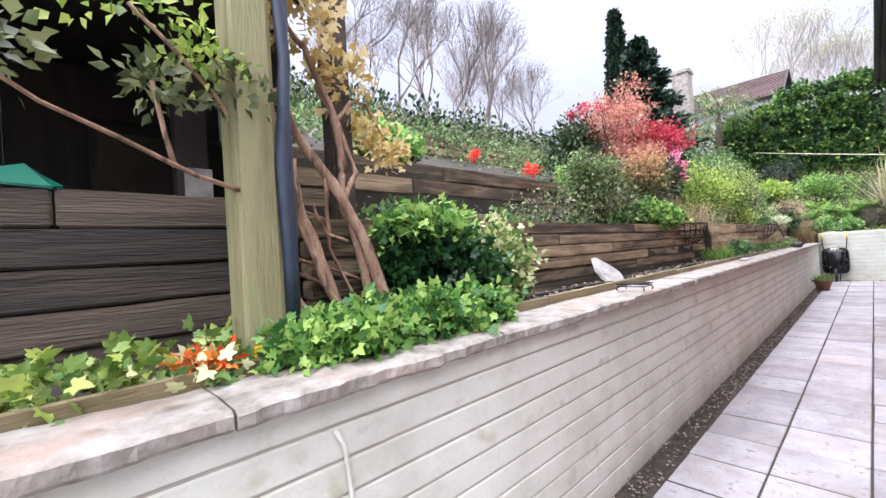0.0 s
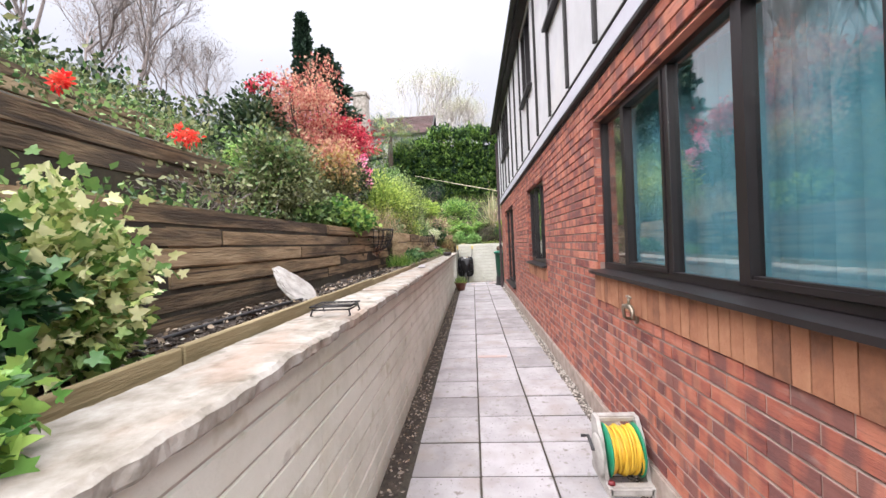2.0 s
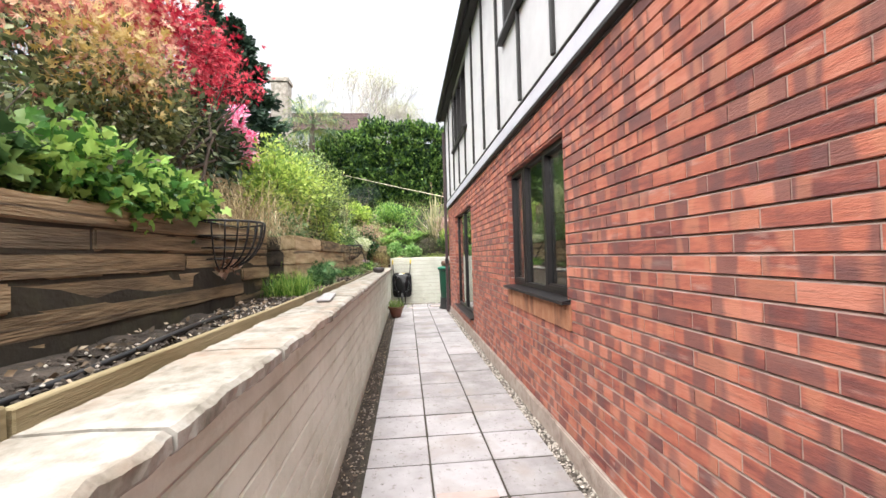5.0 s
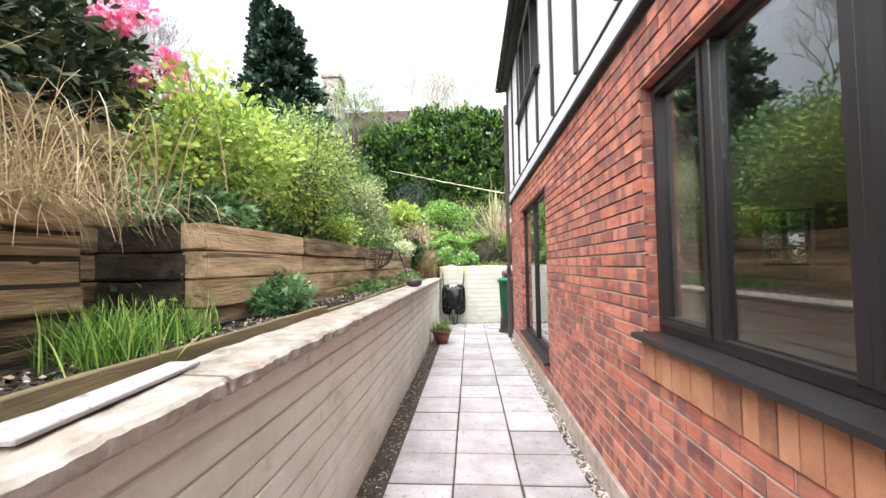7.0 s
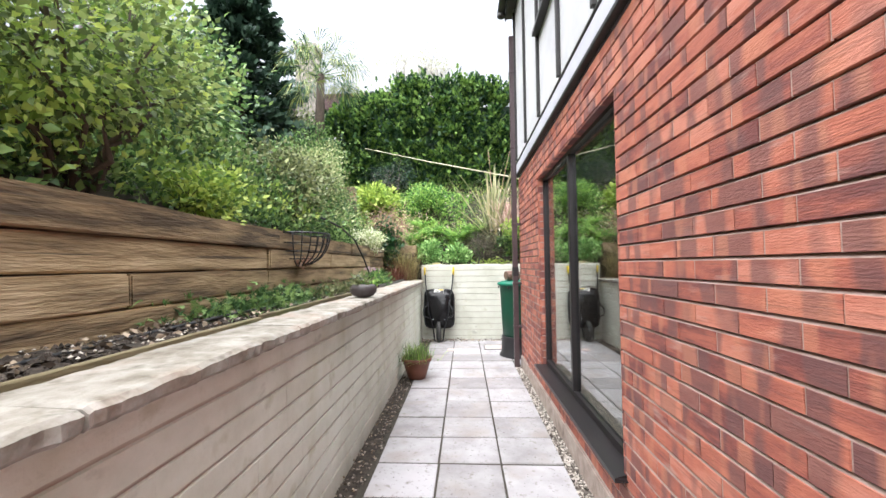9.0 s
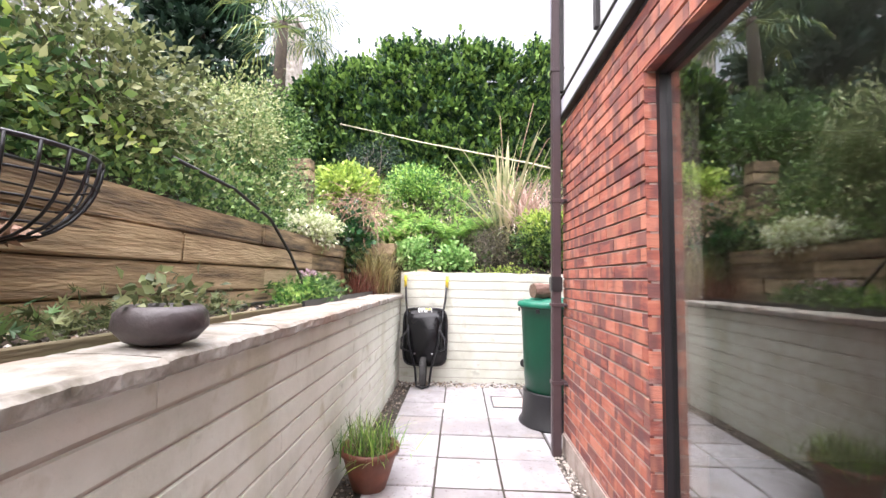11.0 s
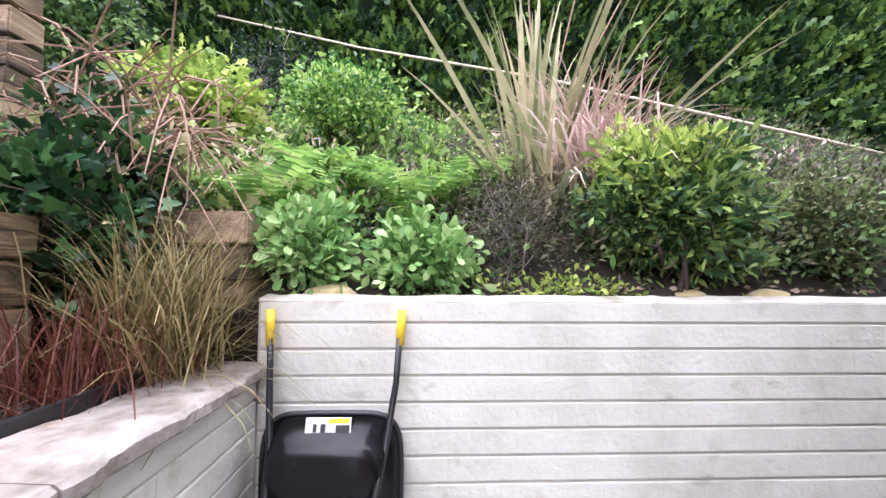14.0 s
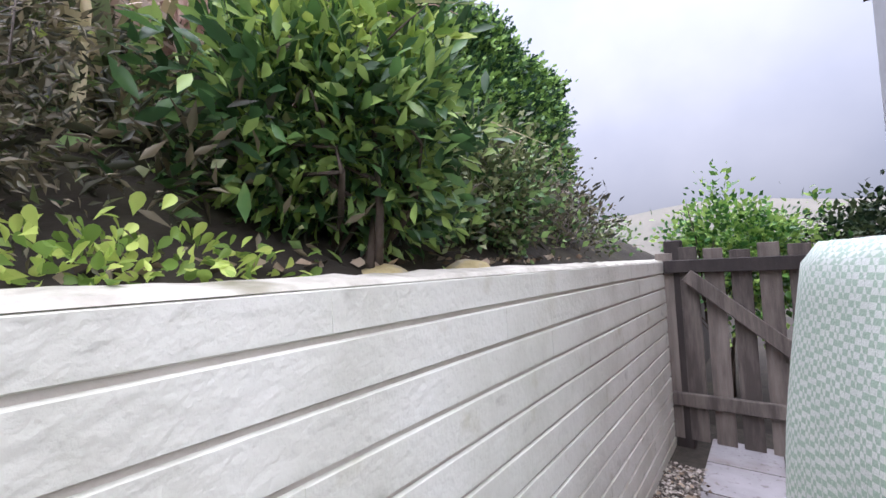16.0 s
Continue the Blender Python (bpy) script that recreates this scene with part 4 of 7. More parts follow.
ob_of("edging_strip", bev_box("edging_strip", 14.4, 16.88, 1.37, 1.39, 1.1, 1.2, M_BLKPL, 0.004, 1), label="black plastic lawn edging strip beside the coping", category="edging", kind="structure")


# ---------- plants ----------
def raw_mesh(name, V, F, material, smooth=False):
    """A mesh from arrays: V (n,3), F (m,k)."""
    me = bpy.data.meshes.new(name)
    n, (m, k) = len(V), F.shape
    me.vertices.add(n)
    me.vertices.foreach_set("co", np.ascontiguousarray(V, dtype=np.float32).ravel())
    me.loops.add(m * k)
    me.loops.foreach_set("vertex_index", np.ascontiguousarray(F, dtype=np.int32).ravel())
    me.polygons.add(m)
    me.polygons.foreach_set("loop_start", np.arange(0, m * k, k, dtype=np.int32))
    me.materials.append(material)
    me.update(calc_edges=True)
    if smooth:
        me.shade_smooth()
    return me


LEAF = {
    "oval": (np.array([(0, 0, 0), (0.3, 0.4, 0.1), (0, 1, -0.05), (-0.3, 0.4, 0.1), (0, 0.45, 0.0)]), np.array([(0, 1, 4), (1, 2, 4), (2, 3, 4), (3, 0, 4)])),
    "fleshy": (np.array([(0, 0, 0), (0.1, 0.22, 0.05), (0.25, 0.5, 0.09), (0.27, 0.75, 0.08), (0.15, 0.94, 0.02), (0, 1, -0.02), (-0.15, 0.94, 0.02), (-0.27, 0.75, 0.08), (-0.25, 0.5, 0.09), (-0.1, 0.22, 0.05), (0, 0.55, 0.0)]), np.array([(k, (k + 1) % 10, 10) for k in range(10)])),
    "long": (np.array([(0, 0, 0), (0.14, 0.4, 0.06), (0, 1, -0.14), (-0.14, 0.4, 0.06)]), np.array([(0, 1, 2), (0, 2, 3)])),
    "lance": (np.array([(0, 0, 0), (0.13, 0.3, 0.04), (0.17, 0.6, 0.05), (0, 1, -0.08), (-0.17, 0.6, 0.05), (-0.13, 0.3, 0.04), (0, 0.5, 0.0)]), np.array([(k, (k + 1) % 6, 6) for k in range(6)])),
    "ivy": (np.array([(0, 0.08, -0.03), (0.22, -0.1, 0.03), (0.44, -0.04, 0.06), (0.36, 0.16, 0.06), (0.56, 0.4, 0.02), (0.26, 0.48, 0.07), (0.2, 0.72, 0.05), (0, 1, -0.1),
                      (-0.2, 0.72, 0.05), (-0.26, 0.48, 0.07), (-0.56, 0.4, 0.02), (-0.36, 0.16, 0.06), (-0.44, -0.04, 0.06), (-0.22, -0.1, 0.03), (0, 0.4, -0.02)]),
            np.array([(k, (k + 1) % 14, 14) for k in range(14)])),
    "palmate": (np.array([(0, 0, 0), (0.45, 0.2, 0.02), (0.12, 0.25, 0.03), (0.35, 0.75, 0), (0.05, 0.35, 0.03), (0, 1, -0.1), (-0.05, 0.35, 0.03), (-0.35, 0.75, 0), (-0.12, 0.25, 0.03), (-0.45, 0.2, 0.02)]),
                np.array([(0, 1, 2), (0, 2, 3), (0, 3, 4), (0, 4, 5), (0, 5, 6), (0, 6, 7), (0, 7, 8), (0, 8, 9)])),
    "spray": (np.array([(0, 0, 0), (0.1, 0.35, 0.02), (0.34, 0.5, 0), (0.13, 0.6, 0.03), (0.22, 0.86, 0), (0, 1.05, -0.06), (-0.22, 0.86, 0), (-0.13, 0.6, 0.03), (-0.34, 0.5, 0), (-0.1, 0.35, 0.02)]),
              np.array([(0, 1, 9), (1, 2, 3), (1, 3, 9), (3, 7, 9), (3, 4, 5), (3, 5, 7), (5, 6, 7), (7, 8, 9)])),
}


def leaves(points, normals, kind, size, seed, spread=0.7, vary=0.35):
    """Leaf arrays at points: each leaf grows away along its normal, tilted at random."""
    r = np.random.RandomState(seed)
    tv, tf = LEAF[kind]
    n = len(points)
    d = normals + r.normal(0, spread, (n, 3))
    d /= np.linalg.norm(d, axis=1, keepdims=True) + 1e-9
    a = r.normal(0, 1, (n, 3))
    side = np.cross(d, a)
    side /= np.linalg.norm(side, axis=1, keepdims=True) + 1e-9
    nor = np.cross(side, d)
    flip = np.where(nor[:, 2:3] < 0, -1.0, 1.0)
    nor, side = nor * flip, side * flip
    s = size * (1 + r.uniform(-vary, vary, (n, 1, 1)))
    V = (tv[None, :, 0:1] * side[:, None] + tv[None, :, 1:2] * d[:, None] + tv[None, :, 2:3] * nor[:, None]) * s + points[:, None]
    F = (tf[None] + (np.arange(n) * len(tv))[:, None, None]).reshape(-1, 3)
    return V.reshape(-1, 3), F


def crown_points(center, radii, clumps, per, clump_r, seed, fill=0.55, flat=0.0):
    """Points of an uneven crown: clumps near the skin of a lumpy ellipsoid, leaves round each clump."""
    r = np.random.RandomState(seed)
    u = r.normal(0, 1, (clumps, 3))
    u /= np.linalg.norm(u, axis=1, keepdims=True)
    lump = 0.82 + 0.3 * np.sin(u[:, 0] * 3.1 + seed) * np.sin(u[:, 1] * 4.3 + seed * 2) + 0.16 * np.sin(u[:, 2] * 6 + seed * 3 + u[:, 0] * 5)
    rad = r.uniform(fill, 1.0, (clumps, 1)) * lump[:, None]
    c = u * rad * np.array(radii)
    c[:, 2] = np.maximum(c[:, 2], -radii[2] * (1 - flat))
    p = np.repeat(c, per, 0) + r.normal(0, clump_r, (clumps * per, 3)) * np.array([1, 1, 0.8])
    out = np.repeat(u, per, 0) + 0.9 * (p - np.repeat(c, per, 0)) / (clump_r + 1e-6) * 0.6 + np.array([0, 0, 0.35])
    return p + np.array(center), out / (np.linalg.norm(out, axis=1, keepdims=True) + 1e-9)


def crown(name, parent, center, radii, clumps, per, clump_r, kind, size, material, seed, label="", fill=0.55, spread=0.6):
    p, nrm = crown_points(center, radii, clumps, per, clump_r, seed, fill)
    if parent is not None:
        p = p - np.array(parent.location)
    V, F = leaves(p, nrm, kind, size, seed + 1, spread)
    return ob_of(name, raw_mesh(name, V, F, material), parent, label)


def stems(name, parent, base, center, radii, n, r0, material, seed, bend=0.12):
    """Branching stems from the base into the crown."""
    r = random.Random(seed)
    parts = []
    o = Vector(parent.location) if parent is not None else Vector((0, 0, 0))
    for k in range(n):
        a = r.uniform(0, 6.28)
        f = r.uniform(0.3, 0.85)
        tip = Vector((center[0] + radii[0] * f * math.cos(a), center[1] + radii[1] * f * math.sin(a), center[2] + radii[2] * r.uniform(-0.1, 0.8)))
        b = Vector(base) + Vector((r.uniform(-0.06, 0.06), r.uniform(-0.06, 0.06), -0.05))
        pts, rad = [], []
        for i in range(7):
            t = i / 6
            w = Vector((r.uniform(-bend, bend), r.uniform(-bend, bend), r.uniform(-bend, bend) * 0.5)) * math.sin(math.pi * t)
            pts.append(b.lerp(tip, t) + w - o)
            rad.append(r0 * (1 - 0.8 * t))
        parts.append(tube(pts, rad, 6))
        for q in (3, 4, 5):
            tip2 = pts[q] + Vector((r.uniform(-1, 1) * radii[0], r.uniform(-1, 1) * radii[1], r.uniform(0.1, 1) * radii[2])) * 0.45
            mid = pts[q].lerp(tip2, 0.5) + Vector((r.uniform(-0.05, 0.05), r.uniform(-0.05, 0.05), 0.03))
            parts.append(tube([pts[q], mid, tip2], [rad[q] * 0.7, rad[q] * 0.5, rad[q] * 0.2], 5))
    return ob_of(name, mesh_of(name, *joined(parts), material, True), parent)


def shrub(name, label, base, crowns, seed, category="shrub", n_stems=5, r0=0.014, bark=None, group=""):
    """crowns: (part name, centre, radii, clumps, per, clump_r, leaf kind, size, material, part label)."""
    top = empty(name, pose(*base), label, category, group)
    bpy.context.view_layer.update()
    c0 = crowns[0]
    if n_stems:
        stems("stem_growth", top, base, c0[1], c0[2], n_stems, r0, bark or M_BARKD, seed)
    for i, (pn, c, rr, cl, per, cr, kind, size, material, lab) in enumerate(crowns):
        if pn == "flowers":
            q = random.Random(seed + i)
            for k in range(cl):
                d = Vector((q.gauss(0, 1), q.gauss(0, 1), q.gauss(0, 1))).normalized() * q.uniform(0.5, 1)
                cc = (c[0] + d.x * rr[0], c[1] + d.y * rr[1], c[2] + d.z * rr[2])
                crown("flower_truss", top, cc, (cr, cr, cr * 0.8), 5, max(3, per // 3), cr * 0.4, kind, size, material, seed * 13 + k, lab)
        else:
            crown(pn, top, c, rr, cl, per, cr, kind, size, material, seed * 31 + i * 7 + 1, lab)
    return top


def blades(center, n, length, width, seed, up=1.0, spread=0.5, droop=0.6, seg=5, base_r=0.05, fan=None):
    """Arching strap leaves from one point."""
    r = np.random.RandomState(seed)
    V, F = [], []
    for k in range(n):
        a = r.uniform(0, 6.283) if fan is None else r.uniform(*fan)
        tilt = abs(r.normal(0, spread))
        L = length * r.uniform(0.6, 1.1)
        h = np.array([math.cos(a), math.sin(a), 0])
        pos = np.array(center) + np.append(r.normal(0, base_r, 2), 0)
        ang = max(0.02, min(1.5, tilt))
        side = np.array([-math.sin(a), math.cos(a), 0])
        o = len(V)
        dr = droop * r.uniform(0.5, 1.3)
        for i in range(seg + 1):
            t = i / seg
            w = width * (0.75 + 0.5 * t - 1.22 * t ** 3) * 0.5
            V += [pos - side * max(w, 0.0008), pos + side * max(w, 0.0008)]
            th = ang + dr * t * t
            pos = pos + (h * math.sin(th) + np.array([0, 0, 1]) * math.cos(th) * up) * L / seg
        for i in range(seg):
            q = o + 2 * i
            F.append((q, q + 1, q + 3, q + 2))
    return np.array(V), np.array(F)


def grass(name, label, center, n, length, width, material, seed, spread=0.5, droop=0.8, base_r=0.06, category="grass clump", group=""):
    V, F = blades((0, 0, 0), n, length, width, seed, spread=spread, droop=droop, base_r=base_r)
    return ob_of(name, raw_mesh(name, V, F, material), None, label, category, group, m=pose(*center))


# the near ivy, the vine and its post
shrub("ivy_bush", "dense ivy bush with dark and cream-edged leaves", (2.2, 1.72, 1.12), [
    ("dark_leaves", (1.9, 1.74, 1.43), (0.48, 0.24, 0.32), 260, 34, 0.06, "ivy", 0.046, F_IVY, "glossy dark green ivy leaves"),
    ("bright_leaves", (1.8, 1.72, 1.67), (0.4, 0.22, 0.12), 60, 26, 0.05, "ivy", 0.042, F_IVYB, "fresh green ivy leaves"),
    ("variegated_leaves", (2.38, 1.68, 1.4), (0.28, 0.22, 0.32), 150, 32, 0.05, "ivy", 0.04, F_IVYV, "cream-edged ivy leaves")], 3, "ivy", 6)
ivy = empty("ivy_edging", pose(1.5, 1.4, 1.14), "bright green ivy spilling over the wall edge", "ivy")
bpy.context.view_layer.update()
for k in range(9):
    crown("ivy_tuft", ivy, (0.84 + k * 0.122, 1.35 + 0.06 * math.sin(k * 2), 1.2 + 0.02 * (k % 3)), (0.14, 0.15, 0.09), 50, 22, 0.04, "ivy", 0.04, F_IVYB, 300 + k)
low = empty("pale_ivy", pose(0.55, 1.5, 1.13), "yellow-green ivy with sparse stems on the bed edge", "ivy")
bpy.context.view_layer.update()
for k in range(6):
    crown("ivy_tuft", low, (0.0 + k * 0.13, 1.47 + 0.08 * math.sin(k * 3), 1.2 + 0.03 * (k % 2)), (0.11, 0.1, 0.07), 9, 9, 0.04, "ivy", 0.046, F_LIME if k % 2 else F_IVYV, 330 + k)
for k, (x, y) in enumerate(((0.46, 1.47), (0.53, 1.42), (0.57, 1.37))):
    o = empty("orange_primula", pose(x, y, 1.15), "small orange-red bedding flower by the post", "flower", "bedding flowers")
    bpy.context.view_layer.update()
    crown("petals", o, (x, y, 1.225), (0.04, 0.04, 0.03), 10, 6, 0.012, "oval", 0.03, F_ORANGE, 350 + k)
    crown("leaves", o, (x, y, 1.165), (0.05, 0.05, 0.02), 8, 5, 0.015, "oval", 0.035, F_GREEN, 360 + k)

post = empty("pergola_post", pose(0.74, 1.5, 1.1), "thick pale timber post stained green with algae", "post")
ob_of("post", bev_box("post", -0.08, 0.08, -0.07, 0.07, 0, 2.6, M_POST, 0.02, 3, wobble=0.0), post)
for k, z in enumerate((0.1, 0.115)):
    ob_of("tag", bev_box("tag", -0.05 + 0.06 * k, 0.0 + 0.06 * k, -0.078, -0.072, z, z + 0.04, M_YELLOW, 0.002, 1), post, "small yellow tag")
V, F = tube([(0.1, -0.03, 0.1), (0.105, -0.05, 0.4), (0.09, -0.07, 0.8), (0.125, -0.06, 1.2), (0.1, -0.07, 1.6), (0.05, -0.08, 2.0), (0.06, -0.08, 2.5)], 0.024, 10)
ob_of("hose", mesh_of("hose", V, F, M_BLUEHOSE, True), None, "dark blue hose hanging down the post", "hose", m=pose(0.74, 1.5, 1.1))
V, F = tube([(0.13, -0.03, 0.02), (0.13, -0.04, 0.5), (0.12, -0.06, 1.0), (0.14, -0.05, 1.5), (0.08, -0.06, 2.1)], 0.016, 8)
ob_of("hose", mesh_of("hose", V, F, M_BLUEHOSE, True), None, "thin dark hose beside the post", "hose", m=pose(0.74, 1.5, 1.1))

vine = empty("climbing_vine", pose(1.35, 1.72, 1.1), "old climber with peeling tan stems and young gold leaves", "climber")
bpy.context.view_layer.update()
VS = [([(1.5, 1.62, 1.1), (1.38, 1.7, 1.5), (1.28, 1.78, 1.85), (1.1, 1.85, 2.15), (0.98, 1.8, 2.35)], 0.034),
      ([(1.38, 1.66, 1.1), (1.36, 1.74, 1.45), (1.3, 1.8, 1.8), (1.38, 1.9, 2.05), (1.34, 1.95, 2.4), (1.2, 1.95, 2.7)], 0.028),
      ([(1.22, 1.6, 1.1), (1.12, 1.68, 1.4), (1.02, 1.72, 1.7), (1.0, 1.7, 2.0)], 0.02),
      ([(1.3, 1.78, 1.84), (1.42, 1.85, 2.0), (1.4, 1.95, 2.25), (1.3, 2.0, 2.5), (1.35, 2.05, 2.8)], 0.018),
      ([(1.2, 1.8, 1.95), (1.22, 1.84, 1.6), (1.3, 1.76, 1.35), (1.42, 1.7, 1.22)], 0.011),
      ([(1.28, 1.78, 1.62), (1.18, 1.78, 1.66), (1.1, 1.74, 1.8)], 0.01),
      ([(1.16, 1.66, 1.1), (1.2, 1.74, 1.3), (1.14, 1.8, 1.6), (1.05, 1.84, 1.9), (0.95, 1.8, 2.2), (0.9, 1.72, 2.5)], 0.026),
      ([(1.08, 1.7, 1.12), (1.0, 1.8, 1.4), (1.06, 1.86, 1.7), (0.98, 1.88, 2.0), (1.05, 1.85, 2.4)], 0.018),
      ([(1.3, 1.8, 1.25), (1.2, 1.86, 1.4), (1.02, 1.88, 1.5), (0.95, 1.86, 1.75), (1.06, 1.86, 2.0)], 0.013),
      ([(1.02, 1.84, 1.55), (1.2, 1.86, 1.5), (1.38, 1.82, 1.42), (1.5, 1.78, 1.48)], 0.011),
      ([(0.98, 1.84, 1.85), (1.12, 1.86, 1.78), (1.25, 1.84, 1.72)], 0.009),
      ([(1.36, 1.94, 2.3), (1.5, 2.0, 2.45), (1.66, 2.08, 2.5), (1.85, 2.2, 2.38)], 0.012),
      ([(1.2, 1.95, 2.68), (1.0, 1.8, 2.75), (0.8, 1.62, 2.7)], 0.014)]
for pts, r0 in VS:
    pp = []
    for a, b in zip(pts, pts[1:]):
        for i in range(4):
            t = i / 4
            q = Vector(a).lerp(Vector(b), t)
            pp.append(q + Vector((noise.noise(q * 5), noise.noise(q * 5 + Vector((9, 0, 0))), 0)) * 0.025 - Vector((1.35, 1.72, 1.1)))
    pp.append(Vector(pts[-1]) - Vector((1.35, 1.72, 1.1)))
    V, F = tube(pp, [r0 * (1 - 0.45 * i / len(pp)) * (1 + 0.1 * math.sin(i * 2.3) + 0.3 * noise.noise(Vector((i * 0.9, r0 * 90, 0)))) for i in range(len(pp))], 11)
    ob_of("stem", mesh_of("stem", V, F, M_BARK, True), vine)
for k, (c, rr) in enumerate((((1.15, 1.95, 2.75), (0.3, 0.2, 0.18)), ((1.5, 2.0, 2.55), (0.2, 0.2, 0.14)), ((1.75, 2.2, 2.3), (0.3, 0.2, 0.12)), ((2.1, 2.4, 2.25), (0.25, 0.2, 0.1)), ((0.95, 1.6, 2.7), (0.3, 0.25, 0.15)))):
    crown("young_leaves", vine, (c[0] - 0.05, c[1], c[2] + 0.06), rr, 24, 6, 0.045, "ivy", 0.05, F_GOLD, 380 + k)
dkp = ob_of("pergola_upright", bev_box("pergola_upright", -0.07, 0.07, -0.07, 0.07, 0, 1.9, M_BARKD, 0.015, 2), None, "dark old timber upright wrapped by the climber", "post", m=pose(1.52, 2.2, 1.66))

branch = empty("overhanging_branch", pose(0.9, 1.5, 1.95), "thin arching branch with olive-yellow leaves", "branch")
bpy.context.view_layer.update()
BR = [[(0.74, 1.46, 1.78), (0.54, 1.42, 1.83), (0.33, 1.35, 1.91), (0.18, 1.3, 1.96), (0.02, 1.22, 2.05), (-0.12, 1.15, 2.18)], [(0.48, 1.41, 1.85), (0.46, 1.42, 1.95), (0.43, 1.42, 2.13)], [(0.74, 1.48, 1.93), (0.63, 1.46, 2.11), (0.50, 1.42, 2.23), (0.38, 1.4, 2.33)]]
for k, pts in enumerate(BR):
    V, F = tube([Vector(p) - Vector((0.9, 1.5, 1.95)) for p in pts], [0.009 - 0.001 * i for i in range(len(pts))], 7)
    ob_of("twig", mesh_of("twig", V, F, M_BARK, True), branch)
for k, (c, rr) in enumerate((((0.08, 1.2, 2.05), (0.1, 0.1, 0.06)), ((-0.07, 1.15, 2.16), (0.1, 0.1, 0.06)), ((0.44, 1.42, 2.11), (0.08, 0.08, 0.08)), ((0.56, 1.44, 2.25), (0.2, 0.1, 0.08)), ((0.68, 1.45, 2.13), (0.12, 0.08, 0.1)), ((0.38, 1.4, 2.35), (0.2, 0.1, 0.08)))):
    crown("leaves", branch, c, rr, 14, 8, 0.035, "oval", 0.045, F_LIME if k % 2 else F_OLIVE, 400 + k)

# dark open shelter behind the post
shed = empty("garden_shelter", pose(-0.9, 3.0, 1.2), "open dark-stained timber garden shelter in deep shade", "shelter")


def spart(n, b, parent=shed, material=M_DKWOOD, lab=""):
    me = bev_box(n, *b, material, 0.008, 1)
    me.transform(Matrix.Translation((0.9, -3.0, -1.2)))
    return ob_of(n, me, parent, lab)


for k in range(14):
    spart("back_board", (-4.2 + k * 0.38, -3.815 + k * 0.38, 3.7 + 0.031 * (k % 2), 3.73 + 0.031 * (k % 2), 1.2, 3.3))
for k in range(8):
    spart("side_board", (1.12 + 0.031 * (k % 2), 1.15 + 0.031 * (k % 2), 2.06 + k * 0.205, 2.275 + k * 0.205, 1.2, 3.2))
spart("roof", (-4.4, 1.25, 1.75, 3.9, 3.02, 3.14))
spart("beam", (-4.3, 1.2, 1.78, 1.9, 2.86, 3.01))
spart("post", (-1.6, -1.48, 1.95, 2.07, 1.2, 2.86))
spart("post", (0.7, 0.86, 2.5, 2.62, 1.2, 3.02))
spart("floor", (-4.3, 1.15, 2.05, 3.7, 1.2, 1.26))
ob_of("notice_sheet", bev_box("notice_sheet", -0.07, 0.07, -0.004, 0.004, 0, 0.19, M_STONE, 0.002, 1), None, "faded pale sheet fixed to the shelter post", "notice", m=pose(0.8, 2.49, 1.9))
V = [(-0.9, 0, 0), (-0.3, 0.02, 0.02), (0.05, 0.0, 0.0), (0.12, 0.1, 0.02), (0.0, 0.25, 0.1), (-0.12, 0.16, 0.16), (-0.5, 0.2, 0.06), (-0.9, 0.2, 0.06), (-0.4, 0.1, 0.09)]
ob_of("tarpaulin", mesh_of("tarpaulin", [(a, b, c) for a, b, c in V] + [(a, b, c - 0.012) for a, b, c in V], [(0, 1, 8, 7), (1, 2, 5, 8), (2, 3, 4, 5), (8, 5, 4, 6), (8, 6, 7), (9, 16, 17, 10), (10, 17, 14, 11), (11, 14, 13, 12), (17, 15, 13, 14), (17, 16, 15)], M_LID, False),
      None, "crumpled green plastic sheet on the sleepers", "tarpaulin", m=pose(0.18, 2.0, 1.866) @ Matrix.Diagonal((0.45, 0.5, 0.6, 1)))

# terraces: shrubs from the near slope to the far end
shrub("azalea", "straggly azalea with scarlet flowers and olive leaves", (4.6, 2.5, 1.7), [
    ("leaves", (4.5, 2.4, 1.95), (1.1, 0.38, 0.26), 46, 12, 0.08, "oval", 0.042, F_OLIVE, ""),
    ("flowers", (4.6, 2.85, 2.52), (0.16, 0.1, 0.08), 8, 14, 0.035, "oval", 0.045, F_RED, "scarlet flower trusses"),
    ("flowers", (3.5, 2.88, 2.6), (0.14, 0.08, 0.06), 5, 12, 0.03, "oval", 0.04, F_RED, "scarlet flower trusses")], 41, n_stems=16, r0=0.007, bark=M_TWIG)
shrub("azalea", "low straggly shrub with small brownish leaves", (5.6, 2.2, 1.7), [
    ("leaves", (5.6, 2.2, 2.0), (0.8, 0.28, 0.26), 120, 14, 0.07, "oval", 0.035, F_OLIVE, ""),
    ("young_leaves", (6.2, 2.1, 1.95), (0.5, 0.2, 0.2), 50, 12, 0.06, "oval", 0.035, F_DARKB, "")], 42, n_stems=10, r0=0.008, bark=M_TWIG)
shrub("pieris", "dull green bushy evergreen behind the timber wall", (5.4, 2.4, 1.72), [
    ("leaves", (5.4, 2.42, 2.3), (0.55, 0.36, 0.48), 210, 18, 0.075, "oval", 0.05, F_OLIVE, ""),
    ("green_leaves", (5.2, 2.4, 2.35), (0.5, 0.3, 0.4), 80, 16, 0.07, "oval", 0.05, F_GREEN, "")], 143, n_stems=8, r0=0.01)
